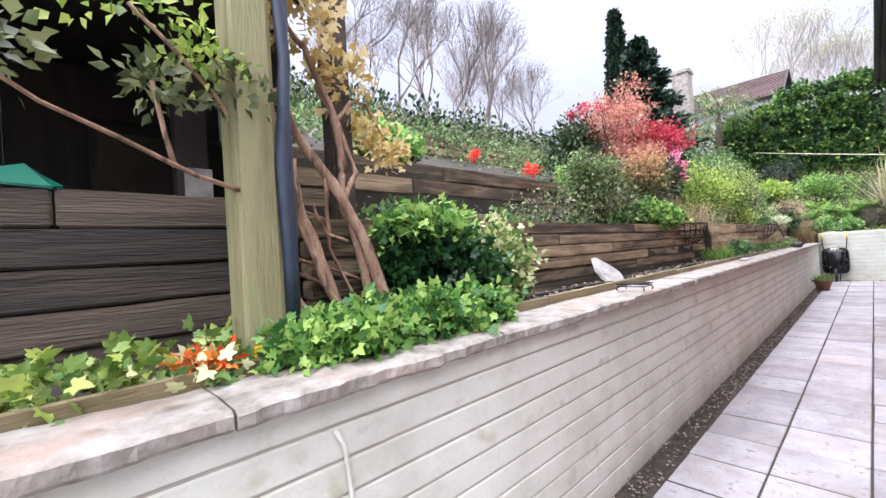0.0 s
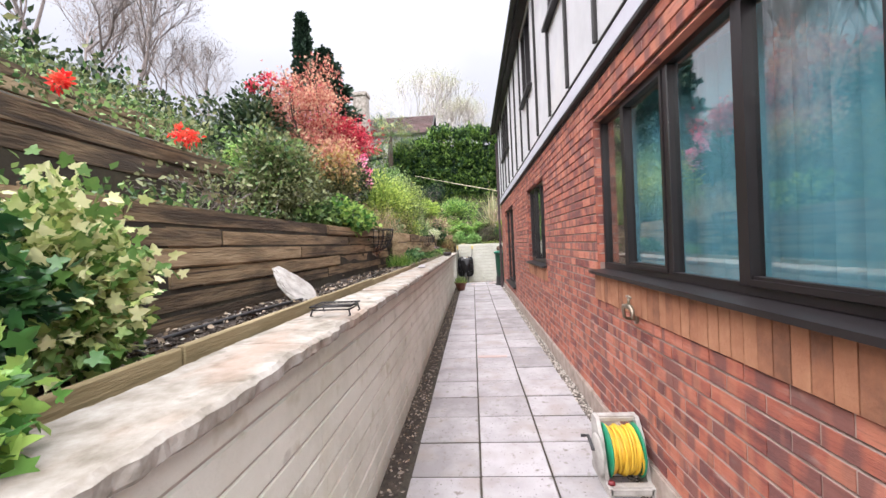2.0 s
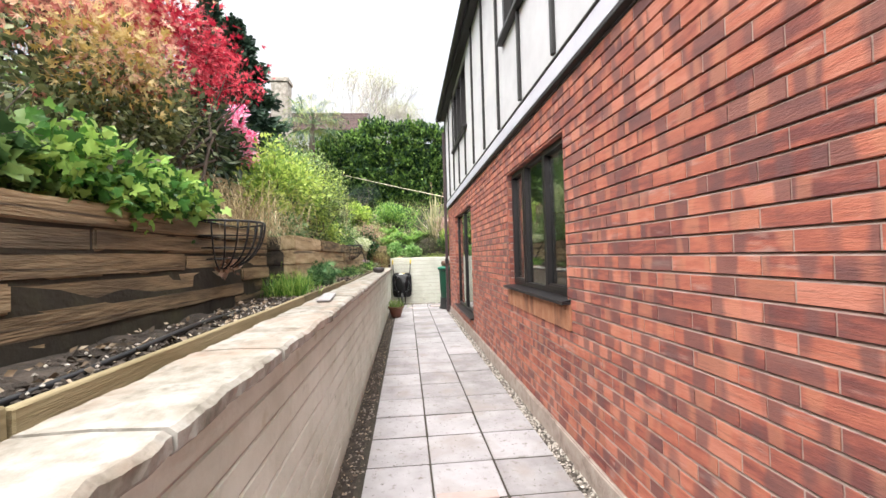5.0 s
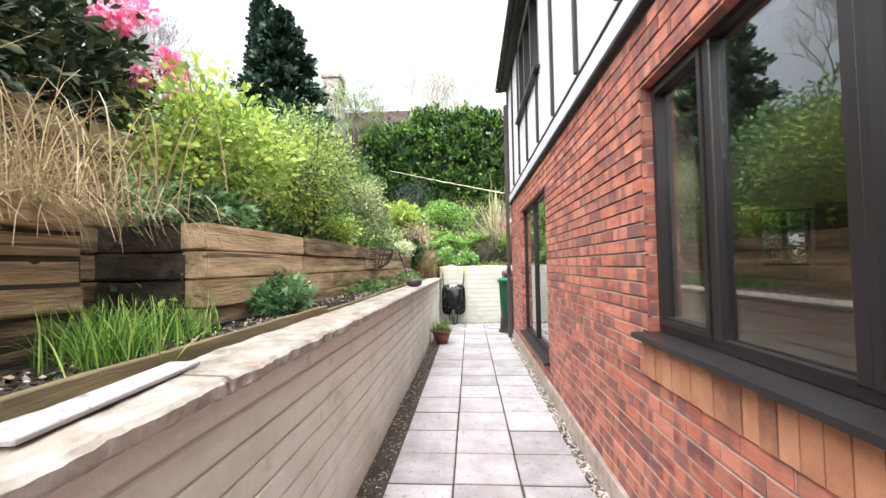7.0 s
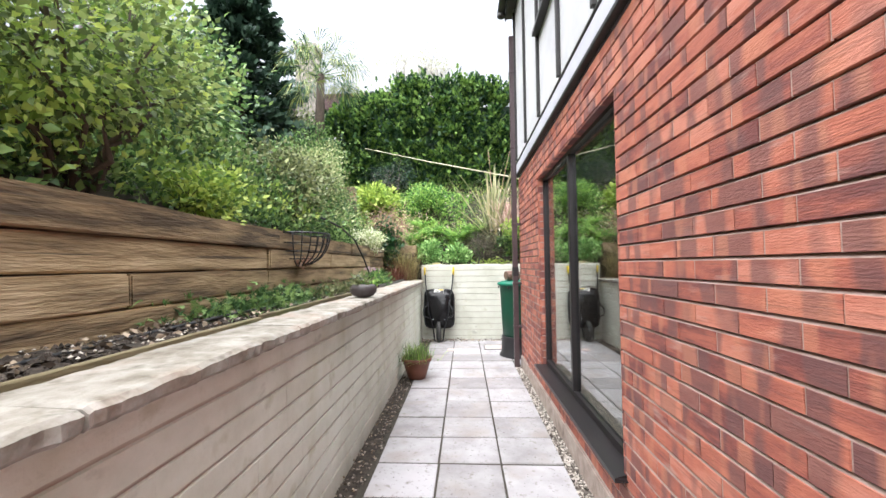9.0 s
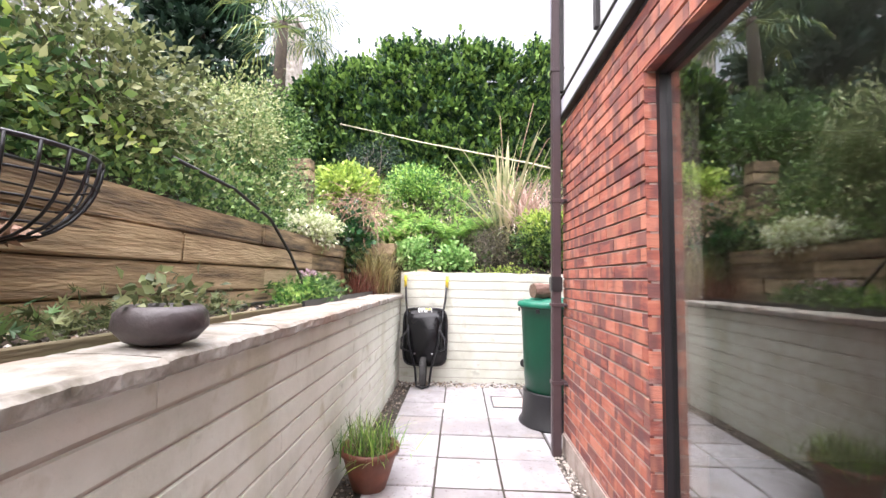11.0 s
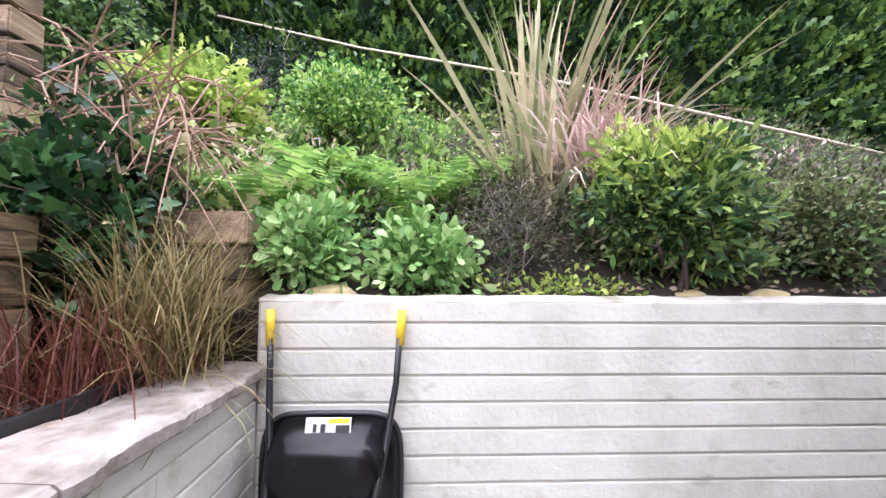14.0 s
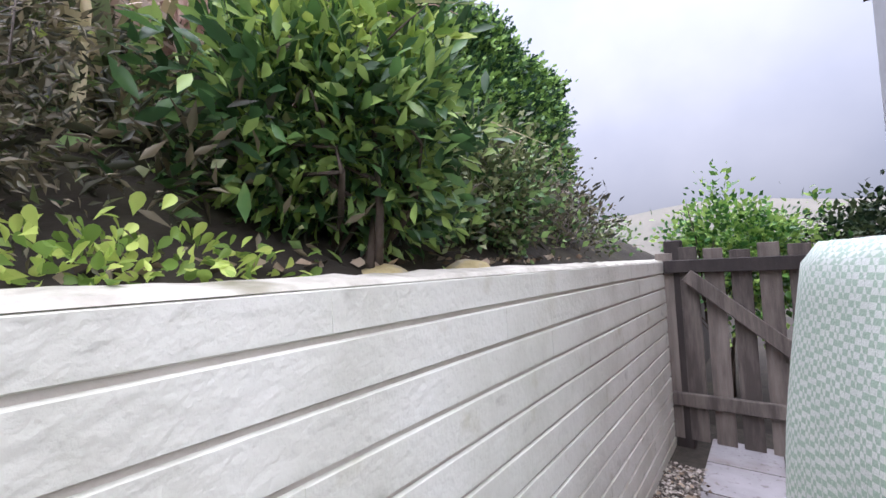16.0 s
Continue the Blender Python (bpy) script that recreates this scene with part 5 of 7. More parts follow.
shrub("hellebore", "mound of lush bright green leaves on the upper terrace", (2.75, 3.45, 2.45), [
    ("leaves", (2.75, 3.45, 2.72), (0.5, 0.26, 0.17), 110, 14, 0.06, "ivy", 0.08, F_FERN, "")], 144, "perennial", n_stems=0)
shrub("hellebore", "clump of broad bright green leaves", (5.0, 2.75, 2.0), [
    ("leaves", (5.9, 3.0, 2.6), (0.3, 0.2, 0.1), 26, 12, 0.05, "palmate", 0.09, F_FERN, "")], 43, n_stems=0)
tree = shrub("acer_tree", "small acer with coral-pink young foliage", (7.1, 2.65, 1.75), [
    ("coral_crown", (7.0, 2.65, 3.35), (0.85, 0.6, 0.82), 300, 24, 0.075, "palmate", 0.05, F_CORAL, "coral-pink young leaves"),
    ("pink_crown", (7.4, 2.75, 3.45), (0.6, 0.4, 0.5), 40, 12, 0.05, "oval", 0.045, F_PINK, "bright pink blossom"),
    ("lower_leaves", (6.9, 2.4, 2.5), (0.75, 0.4, 0.45), 200, 22, 0.08, "oval", 0.045, F_OLIVE, "dull green leaves")], 44, "tree", 8, 0.03)
shrub("acer_tree", "spreading acer with deep red leaves", (7.3, 2.4, 1.75), [
    ("red_crown", (7.75, 2.4, 3.24), (1.2, 0.5, 0.2), 170, 15, 0.085, "palmate", 0.06, F_MAPLE, "crimson maple leaves"),
    ("gold_crown", (6.5, 2.15, 2.58), (0.45, 0.3, 0.28), 48, 12, 0.075, "palmate", 0.055, F_GOLD, "gold-orange maple leaves"),
    ("coral_crown", (6.6, 2.25, 2.72), (0.6, 0.35, 0.3), 90, 12, 0.07, "palmate", 0.05, F_CORAL, "coral maple leaves")], 45, "tree", 7, 0.022)
shrub("rhododendron", "dark evergreen rhododendron with crimson buds", (6.6, 3.2, 2.4), [
    ("leaves", (6.5, 3.2, 3.05), (0.6, 0.5, 0.7), 190, 24, 0.08, "oval", 0.07, F_RHODO, "leathery dark leaves"),
    ("flowers", (6.5, 3.0, 3.68), (0.35, 0.3, 0.1), 16, 12, 0.04, "oval", 0.05, F_MAPLE, "crimson flowers")], 46, n_stems=5)
shrub("rhododendron", "large rhododendron with round pink flower heads", (8.5, 2.8, 1.78), [
    ("leaves", (8.6, 2.75, 2.68), (0.95, 0.42, 0.6), 300, 16, 0.08, "lance", 0.095, F_RHODO, "leathery dark leaves")], 47, n_stems=8, r0=0.015)
for k, (x, y, z) in enumerate(((9.3, 2.45, 3.0), (8.95, 2.42, 2.7), (9.45, 2.5, 2.84), (8.85, 2.45, 3.1), (9.38, 2.46, 2.72), (9.1, 2.5, 3.22), (8.75, 2.4, 2.95), (9.5, 2.55, 3.02))):
    o = empty("flower_head", pose(x, y, z), "round pink rhododendron flower truss", "flower", "rhododendron flower heads")
    bpy.context.view_layer.update()
    crown("petals", o, (x, y, z), (0.075, 0.075, 0.065), 34, 6, 0.02, "oval", 0.045, F_PINK, 500 + k, fill=0.8)
shrub("geranium_clump", "lush bright green leaves hanging over the sleepers", (6.4, 2.05, 1.72), [
    ("leaves", (6.35, 2.0, 1.86), (0.75, 0.2, 0.17), 210, 20, 0.055, "ivy", 0.052, F_IVYB, ""),
    ("dark_leaves", (5.7, 2.1, 1.84), (0.5, 0.16, 0.12), 70, 14, 0.05, "ivy", 0.07, F_GREEN, "")], 48, "perennial", n_stems=0)
grass("tussock_grass", "pale arching grass tumbling over the timber wall", (7.8, 2.1, 1.74), 1300, 0.52, 0.005, F_TAN, 49, 1.3, 1.7, 0.26)
shrub("spiraea", "airy lime-green shrub with fresh spring leaves", (9.5, 2.25, 1.75), [
    ("leaves", (9.45, 2.15, 2.38), (0.78, 0.42, 0.5), 270, 15, 0.085, "oval", 0.056, F_LIME, "lime-green leaves"),
    ("lower_leaves", (9.1, 2.2, 2.1), (0.5, 0.3, 0.3), 90, 14, 0.08, "oval", 0.05, F_LIME, "lime-green leaves")], 51, n_stems=12, r0=0.01, bark=M_BARKD)
shrub("deutzia", "open shrub with dark forked stems and soft green leaves", (10.9, 2.12, 1.75), [
    ("leaves", (10.8, 2.0, 2.55), (0.85, 0.45, 0.6), 340, 18, 0.08, "oval", 0.042, F_SOFT, "small soft green leaves"),
    ("bright_leaves", (10.5, 1.95, 2.4), (0.8, 0.35, 0.55), 150, 14, 0.08, "oval", 0.042, F_LIME, "young lime leaves")], 52, n_stems=12, r0=0.02)
shrub("astilbe", "grey-green mound of divided leaves behind the timber", (8.95, 2.15, 1.75), [
    ("leaves", (9.2, 2.1, 1.86), (0.6, 0.22, 0.16), 150, 14, 0.06, "palmate", 0.07, F_BLUE, "")], 53, "perennial", n_stems=0)
shrub("euonymus", "golden-green low shrub behind the sleepers", (11.75, 2.1, 1.75), [
    ("leaves", (11.75, 2.05, 1.95), (0.32, 0.22, 0.25), 90, 16, 0.05, "oval", 0.045, F_LIME, "")], 54, n_stems=4)
shrub("camellia", "tall mixed green shrub on the terrace", (12.3, 2.8, 1.9), [
    ("leaves", (12.2, 2.7, 2.9), (0.9, 0.6, 0.9), 300, 20, 0.1, "oval", 0.06, F_GREEN, "mid-green leaves")], 55, n_stems=6, r0=0.02)
shrub("elaeagnus", "loose shrub with dull olive leaves", (13.9, 2.5, 1.8), [
    ("leaves", (13.8, 2.35, 2.4), (0.85, 0.4, 0.55), 260, 18, 0.085, "oval", 0.05, F_OLIVE, "dull olive leaves"),
    ("green_leaves", (13.2, 2.5, 2.2), (0.6, 0.4, 0.45), 120, 16, 0.085, "oval", 0.05, F_GREEN, "green leaves")], 56, n_stems=6)
shrub("elaeagnus", "big variegated shrub on the upper bank", (15.88, 2.9, 2.0), [
    ("leaves", (15.78, 2.75, 2.85), (0.95, 0.55, 0.75), 420, 24, 0.085, "oval", 0.038, F_VARIEG, "pale-edged leaves"),
    ("green_leaves", (16.18, 2.6, 2.5), (0.9, 0.4, 0.5), 220, 22, 0.085, "oval", 0.038, F_GREEN, "green leaves")], 57, n_stems=6)
shrub("euonymus", "frothy cream-white variegated shrub over the sleeper top", (15.78, 1.92, 1.74), [
    ("leaves", (15.83, 1.86, 1.88), (0.46, 0.24, 0.14), 190, 18, 0.05, "oval", 0.038, F_PALE, "cream-white leaves")], 58, n_stems=4)

# windmill palm
palm = empty("palm", pose(19.2, 3.85, 2.65), "windmill palm with drooping fan fronds", "palm")
V, F = tube([(0, 0, -0.2), (0.05, 0, 1.2), (0.0, 0.03, 2.5), (0.02, 0, 3.7)], [0.14, 0.12, 0.12, 0.09], 10)
ob_of("trunk", mesh_of("trunk", V, F, M_BARKD, True), palm)
rpalm = random.Random(6)
for k in range(26):
    a = k * 2.4
    el = rpalm.uniform(-0.75, 1.1)
    L = rpalm.uniform(0.6, 0.9)
    d = Vector((math.cos(a) * math.cos(el), math.sin(a) * math.cos(el), math.sin(el)))
    hub = Vector((0.02, 0, 3.7)) + d * L
    side = d.cross(Vector((0, 0, 1))).normalized()
    VV, FF = [], []
    tv, tf = tube([Vector((0.02, 0, 3.68)), hub], [0.012, 0.008], 5)
    VV += tv
    FF += [tuple(q) for q in tf]
    for j in range(22):
        th = (j / 21 - 0.5) * 4.4
        dd = (d * math.cos(th) + side * math.sin(th)).normalized()
        bl = rpalm.uniform(0.5, 0.7)
        o = len(VV)
        wv = dd.cross(Vector((0, 0, 1))).normalized() * 0.013
        tip = hub + dd * bl + Vector((0, 0, -0.22 - 0.14 * rpalm.random()))
        mid = hub + dd * bl * 0.55
        VV += [hub, mid - wv, mid + wv, tip]
        FF += [(o, o + 1, o + 2), (o + 1, o + 3, o + 2)]
    ob_of("frond", mesh_of("frond", VV, FF, F_PALM), palm)

# corner tangle: ivy and dead stalks
tang = empty("dead_stalks", pose(17.23, 1.75, 1.9), "bundle of dry pinkish-brown stalks", "dead plant")
rr = random.Random(8)
for k in range(220):
    b = Vector((rr.uniform(-0.25, 0.3), rr.uniform(-0.3, 0.3), rr.uniform(0.1, 0.6)))
    d = Vector((rr.uniform(-0.5, 0.4), rr.uniform(-0.6, 0.6), rr.uniform(-0.9, 0.5))).normalized() * rr.uniform(0.2, 0.55)
    ob_of("stalk", mesh_of("stalk", *tube([b, b + d * 0.5 + Vector((0, 0, 0.04)), b + d], [0.005, 0.0045, 0.003], 4), M_DRY), tang)
shrub("ivy_tangle", "ragged ivy trailing over old timbers", (17.08, 1.8, 1.3), [
    ("leaves", (17.13, 1.85, 1.8), (0.5, 0.35, 0.5), 130, 14, 0.08, "ivy", 0.06, F_IVY, ""),
    ("yellow_leaves", (17.38, 1.7, 1.9), (0.5, 0.4, 0.4), 40, 8, 0.08, "ivy", 0.055, F_IVYV, "")], 60, "ivy", n_stems=5)

# bed plants
for k, (x, y, n, L) in enumerate(((7.93, 1.6, 260, 0.27), (8.02, 1.76, 240, 0.25), (8.42, 1.72, 200, 0.24))):
    grass("grass_clump", "tuft of fresh green grass in the soil bed", (x, y, 1.13), n, L, 0.006, F_GRASS, 70 + k, 0.5, 0.9, 0.08, group="bed grass tufts")
shrub("peony", "compact clump of divided green leaves in the bed", (9.4, 1.66, 1.13), [
    ("leaves", (9.4, 1.66, 1.26), (0.24, 0.15, 0.13), 70, 14, 0.05, "palmate", 0.085, F_BLUE, "")], 74, "perennial", n_stems=5, r0=0.005)
shrub("cranesbill", "low spreading leaves over the bed soil", (11.8, 1.65, 1.12), [
    ("leaves", (11.9, 1.66, 1.18), (1.1, 0.18, 0.06), 120, 10, 0.05, "palmate", 0.06, F_GREEN, "")], 75, "perennial", n_stems=0)
shrub("cranesbill", "leafy mound with lilac flowers beside the sleepers", (15.38, 1.62, 1.12), [
    ("leaves", (15.23, 1.6, 1.24), (0.75, 0.18, 0.09), 90, 14, 0.05, "palmate", 0.055, F_GREEN, ""),
    ("bright_leaves", (14.78, 1.52, 1.2), (0.6, 0.12, 0.08), 34, 12, 0.05, "palmate", 0.05, F_IVYB, ""),
    ("flowers", (15.38, 1.68, 1.38), (0.5, 0.12, 0.04), 12, 6, 0.016, "oval", 0.03, F_LAV, "lilac flowers")], 76, "perennial", n_stems=0)
shrub("strawberry", "small leafy weeds in the soil bed", (13.2, 1.6, 1.12), [
    ("leaves", (13.2, 1.62, 1.17), (0.9, 0.18, 0.05), 90, 10, 0.05, "palmate", 0.05, F_OLIVE, "")], 77, "weeds", n_stems=0)
grass("red_grass", "bronze-red grass tuft at the wall corner", (16.68, 1.52, 1.13), 420, 0.42, 0.005, F_REDG, 80, 0.75, 0.9, 0.12)
grass("bronze_grass", "olive-bronze sedge arching over the coping", (16.95, 1.4, 1.13), 640, 0.75, 0.007, F_BROWNG, 81, 0.62, 1.5, 0.1)

# the end bank
shrub("sedum", "fleshy bright green sedum mound on the bank edge", (17.44, 0.98, 1.42), [
    ("leaves", (17.44, 0.98, 1.68), (0.22, 0.27, 0.24), 95, 14, 0.055, "fleshy", 0.064, F_SEDUM, "")], 90, "perennial", n_stems=4, r0=0.006)
shrub("sedum", "fleshy green sedum mound beside the first", (17.42, 0.38, 1.42), [
    ("leaves", (17.42, 0.38, 1.62), (0.2, 0.28, 0.2), 90, 14, 0.055, "fleshy", 0.064, F_SEDUM, "")], 91, "perennial", n_stems=4, r0=0.006)
shrub("heather", "twiggy dark brown-green heather", (17.53, -0.12, 1.45), [
    ("leaves", (17.52, -0.1, 1.83), (0.32, 0.36, 0.36), 210, 20, 0.055, "long", 0.022, F_DARKB, "")], 92, n_stems=14, r0=0.006, bark=M_TWIG)
shrub("skimmia", "glossy evergreen shrub with lime new tips", (17.47, -0.98, 1.42), [
    ("leaves", (17.5, -0.97, 1.9), (0.38, 0.52, 0.42), 260, 24, 0.05, "lance", 0.068, F_SKIM, "glossy green leaves"),
    ("new_growth", (17.49, -0.95, 2.16), (0.38, 0.52, 0.22), 90, 14, 0.03, "lance", 0.07, F_LIME, "lime new shoots")], 93, n_stems=8, r0=0.016)
shrub("periwinkle", "low yellow-green leaves along the wall top", (17.33, -0.4, 1.42), [
    ("leaves", (17.34, -0.35, 1.48), (0.1, 0.45, 0.05), 46, 8, 0.04, "fleshy", 0.034, F_LIME, "")], 94, "perennial", n_stems=0)
shrub("lonicera", "fine-leaved green shrub on the bank", (17.62, -1.95, 1.45), [
    ("leaves", (17.62, -1.93, 1.88), (0.38, 0.55, 0.36), 260, 18, 0.07, "oval", 0.035, F_OLIVE, "small green leaves"),
    ("dark_leaves", (17.6, -1.9, 1.78), (0.36, 0.45, 0.3), 90, 16, 0.07, "oval", 0.04, F_GREEN, "")], 95, n_stems=8)
shrub("bramble", "bare twiggy bramble at the end of the bank", (17.7, -2.95, 1.4), [
    ("leaves", (17.66, -2.85, 1.82), (0.38, 0.65, 0.4), 170, 12, 0.07, "oval", 0.028, F_DARKB, "")], 96, n_stems=34, r0=0.007, bark=M_TWIG)
shrub("laurel", "bright green bush beyond the gate", (16.88, -5.6, 0.0), [
    ("leaves", (16.68, -5.6, 1.45), (0.8, 0.6, 0.75), 360, 16, 0.09, "oval", 0.07, F_IVYB, ""),
    ("dark_leaves", (15.58, -6.0, 1.35), (0.7, 0.6, 0.8), 260, 16, 0.09, "oval", 0.07, F_RHODO, "")], 97, n_stems=6, r0=0.02)


def fern(x, y, z, seed, count=12, length=0.62):
    """A fern: arching fronds, each a stalk with tapering leaflets on both sides."""
    r = random.Random(seed)
    top = empty("fern", pose(x, y, z), "feathery bright green fern on the bank", "fern", "bank ferns")
    for k in range(count):
        a = 2 * math.pi * k / count + r.uniform(-0.3, 0.3)
        L, tilt = length * r.uniform(0.7, 1.1), r.uniform(0.25, 0.75)
        h, side = Vector((math.cos(a), math.sin(a), 0)), Vector((-math.sin(a), math.cos(a), 0))
        p, V, F = Vector((0, 0, 0)), [], []
        n = 16
        for i in range(n):
            t = i / (n - 1)
            th = tilt + 1.1 * t * t
            step = (h * math.sin(th) + Vector((0, 0, 1)) * math.cos(th)) * L / n
            w = 0.17 * L / 0.62 * (math.sin(math.pi * min(1, 0.12 + 0.88 * t)) ** 0.7 + 0.04)
            for sgn in (-1, 1):
                o = len(V)
                tip = p + side * sgn * w + step * 0.9 - Vector((0, 0, 0.02))
                V += [p, p + side * sgn * w * 0.5 - step * 0.25, tip, p + step * 0.75]
                F += [(o, o + 1, o + 2), (o, o + 2, o + 3)]
            p = p + step
        ob_of("frond", mesh_of("frond", V, F, F_FERN), top)
    return top


for k, (x, y, z) in enumerate(((18.1, 0.95, 1.95), (17.95, 0.45, 1.85), (18.35, 1.35, 2.1), (18.2, 0.1, 2.0), (17.75, 1.35, 1.8))):
    fern(x, y, z, 980 + k)

shrub("weigela", "rounded fresh green shrub half-way up the bank", (18.95, 1.1, 2.4), [
    ("leaves", (18.9, 1.1, 3.05), (0.4, 0.58, 0.34), 200, 18, 0.075, "oval", 0.055, F_IVYB, "")], 87, n_stems=8)
shrub("fuchsia", "feathery yellow-green shrub on the bank", (18.9, 2.4, 2.4), [
    ("leaves", (18.85, 2.35, 3.0), (0.42, 0.5, 0.4), 170, 16, 0.08, "spray", 0.1, F_LIME, "")], 88, n_stems=8)

shrub("viburnum", "tall leafy evergreen shrub above the sleeper corner", (19.6, 4.1, 2.8), [
    ("leaves", (19.0, 4.0, 3.95), (0.8, 0.9, 1.05), 420, 20, 0.12, "oval", 0.075, F_GREEN, "")], 89, n_stems=7, r0=0.025)

# phormium
ph = empty("phormium", pose(18.08, -0.42, 1.9), "striped flax with stiff sword leaves and dry skirt", "phormium")
for k in range(30):
    V, F = blades((0, 0, 0), 1, 1.9, 0.062, 2100 + k, spread=0.48, droop=0.3, seg=7, base_r=0.08)
    ob_of("leaf", raw_mesh("leaf", V, F, F_PHOR), ph, "green and cream sword leaf")
V, F = blades((0, 0, 0.1), 60, 1.35, 0.035, 24, spread=0.95, droop=0.7, seg=6, base_r=0.1)
ob_of("leaves", raw_mesh("leaves", V, F, F_PHOR), ph, "bent outer leaves", kind="stuff")
V, F = blades((0.05, -0.3, 0.3), 240, 0.95, 0.02, 22, spread=0.9, droop=1.1, seg=6, base_r=0.14)
ob_of("dry_leaves", raw_mesh("dry_leaves", V, F, F_PHORD), ph, "dead pinkish leaves", kind="stuff")
V, F = blades((0.1, -0.55, 0.25), 220, 0.85, 0.016, 23, spread=0.85, droop=1.5, seg=6, base_r=0.16)
ob_of("dry_leaves", raw_mesh("dry_leaves", V, F, F_PHORD), ph, "dead pinkish leaves", kind="stuff")
for k, (y, z) in enumerate(((-0.35, 2.2), (0.1, 2.0), (-0.8, 1.9))):
    V, F = tube([(0, 0, 0.3), (0.02, y * 0.4, 1.1), (0.0, y * 0.8, 1.7), (-0.05, y * 1.2, z + 0.1)], [0.008, 0.007, 0.006, 0.004], 6)
    ob_of("flower_stalk", mesh_of("flower_stalk", V, F, M_DRY, True), ph, "thin dry flower stalk")

# fallen canes
V, F = tube([(20.38, 3.0, 4.75), (20.18, 1.2, 4.28), (19.68, -1.0, 3.7), (19.23, -3.3, 3.0), (18.98, -4.6, 2.6)], [0.012, 0.014, 0.016, 0.018, 0.018], 8)
ob_of("fallen_cane", mesh_of("fallen_cane", V, F, M_BAMBOO, True), None, "long pale cane lying across the bank", "cane")
shrub("cotoneaster", "grey-leaved arching shrub under the hedge", (20.08, 2.3, 3.1), [
    ("leaves", (20.08, 2.2, 3.9), (0.5, 0.7, 0.45), 160, 14, 0.09, "oval", 0.04, F_CYP, "")], 99, n_stems=12, bark=M_TWIG)

# conifer hedge
hedge = empty("conifer_hedge", pose(21.68, -1.5, 3.6), "tall dense clipped conifer hedge with bright tips", "hedge")
rh = np.random.RandomState(77)
nc, per_clump = 2500, 30
cy = rh.uniform(-12, 4.2, nc)
top_c = 6.66 + 0.12 * np.sin(cy * 1.3) + 0.1 * np.sin(cy * 3.7 + 1) - 0.6 * np.clip((cy - 1.8) / 2.2, 0, 1)
top_row = rh.uniform(0, 1, nc) < 0.22
cz = np.where(top_row, top_c + rh.uniform(-0.2, 0.12, nc), 2.6 + (top_c - 2.6) * rh.uniform(0, 1, nc))
cx = np.where(top_row, 21.0 + rh.uniform(0, 1.1, nc), 20.98 + 0.035 * (cz - 4.5) ** 2 + rh.uniform(-0.12, 0.2, nc))
clump = np.stack([cx - 21.68, cy + 1.5, cz - 3.6], 1)
axis_c = np.where(top_row[:, None], np.array([-0.25, 0, 1.0]), np.array([-0.8, 0, 0.5])) + rh.normal(0, 0.25, (nc, 3))
axis_c /= np.linalg.norm(axis_c, axis=1, keepdims=True)
reach = np.abs(rh.normal(0, 0.16, (nc * per_clump, 1)))
pts = np.repeat(clump, per_clump, 0) + np.repeat(axis_c, per_clump, 0) * reach + rh.normal(0, 0.075, (nc * per_clump, 3))
nrm = np.repeat(axis_c, per_clump, 0) + rh.normal(0, 0.2, (nc * per_clump, 3))
V, F = leaves(pts, nrm, "spray", 0.16, 78, 0.35)
ob_of("foliage", raw_mesh("foliage", V, F, F_HEDGE), hedge)
# solid box whose dark green stands in for shade inside the hedge
ob_of("core", bev_box("core", -0.35, 1.0, -10.4, 5.6, -1.2, 2.66, F_CYP, 0.2, 3), hedge, "solid box, its dark colour standing for the shaded inside")

# ground cover on bank and terraces
rg = np.random.RandomState(5)


def cover(name, label, xr, yr, n, per, cr, kind, size, material, seed, lift=0.05, keep=None):
    r = np.random.RandomState(seed)
    c = np.stack([r.uniform(*xr, n), r.uniform(*yr, n)], 1)
    pz = np.array([height(float(a), float(b)) for a, b in c])
    keepm = np.array([keep(a, b) for a, b in c]) if keep else np.ones(n, bool)
    c, pz = c[keepm], pz[keepm]
    hgt = lift * r.uniform(0.4, 2.2, len(c))
    base = np.column_stack([c, pz + hgt])
    p = np.repeat(base, per, 0) + r.normal(0, 1, (len(c) * per, 3)) * np.array([cr, cr, cr * 0.7])
    nrm = (p - np.repeat(base, per, 0)) / cr * 0.5 + np.array([-0.2, -0.2, 0.6])
    nrm /= np.linalg.norm(nrm, axis=1, keepdims=True)
    V, F = leaves(p, nrm, kind, size, seed + 3, 0.5)
    return ob_of(name, raw_mesh(name, V, F, material), None, label, "ground cover", kind="stuff")


cover("bank_growth", "dense mixed green growth on the end bank", (17.43, 21.08), (-4.5, 3.5), 520, 22, 0.1, "oval", 0.05, F_GREEN, 201, 0.1)
cover("bank_growth", "lime and yellow-green growth on the end bank", (17.68, 20.88), (-2.5, 3.8), 170, 20, 0.1, "oval", 0.05, F_LIME, 202, 0.13)
cover("bank_growth", "dull brown-green undergrowth on the bank", (17.43, 20.88), (-4.5, 3.5), 360, 20, 0.09, "oval", 0.045, F_OLIVE, 203, 0.12)
cover("bank_ferns", "ferny growth on the end bank", (17.58, 20.08), (0.2, 2.8), 120, 14, 0.1, "spray", 0.1, F_FERN, 204, 0.12)
cover("bank_growth", "dry brown stalks and dead leaves on the bank", (17.45, 20.6), (-4.5, 3.5), 260, 16, 0.1, "long", 0.07, F_DARKB, 211, 0.14)
cover("bank_growth", "bleached dry stems among the green", (17.6, 20.2), (-3.5, 2.5), 70, 14, 0.1, "long", 0.08, F_PHORD, 212, 0.16)
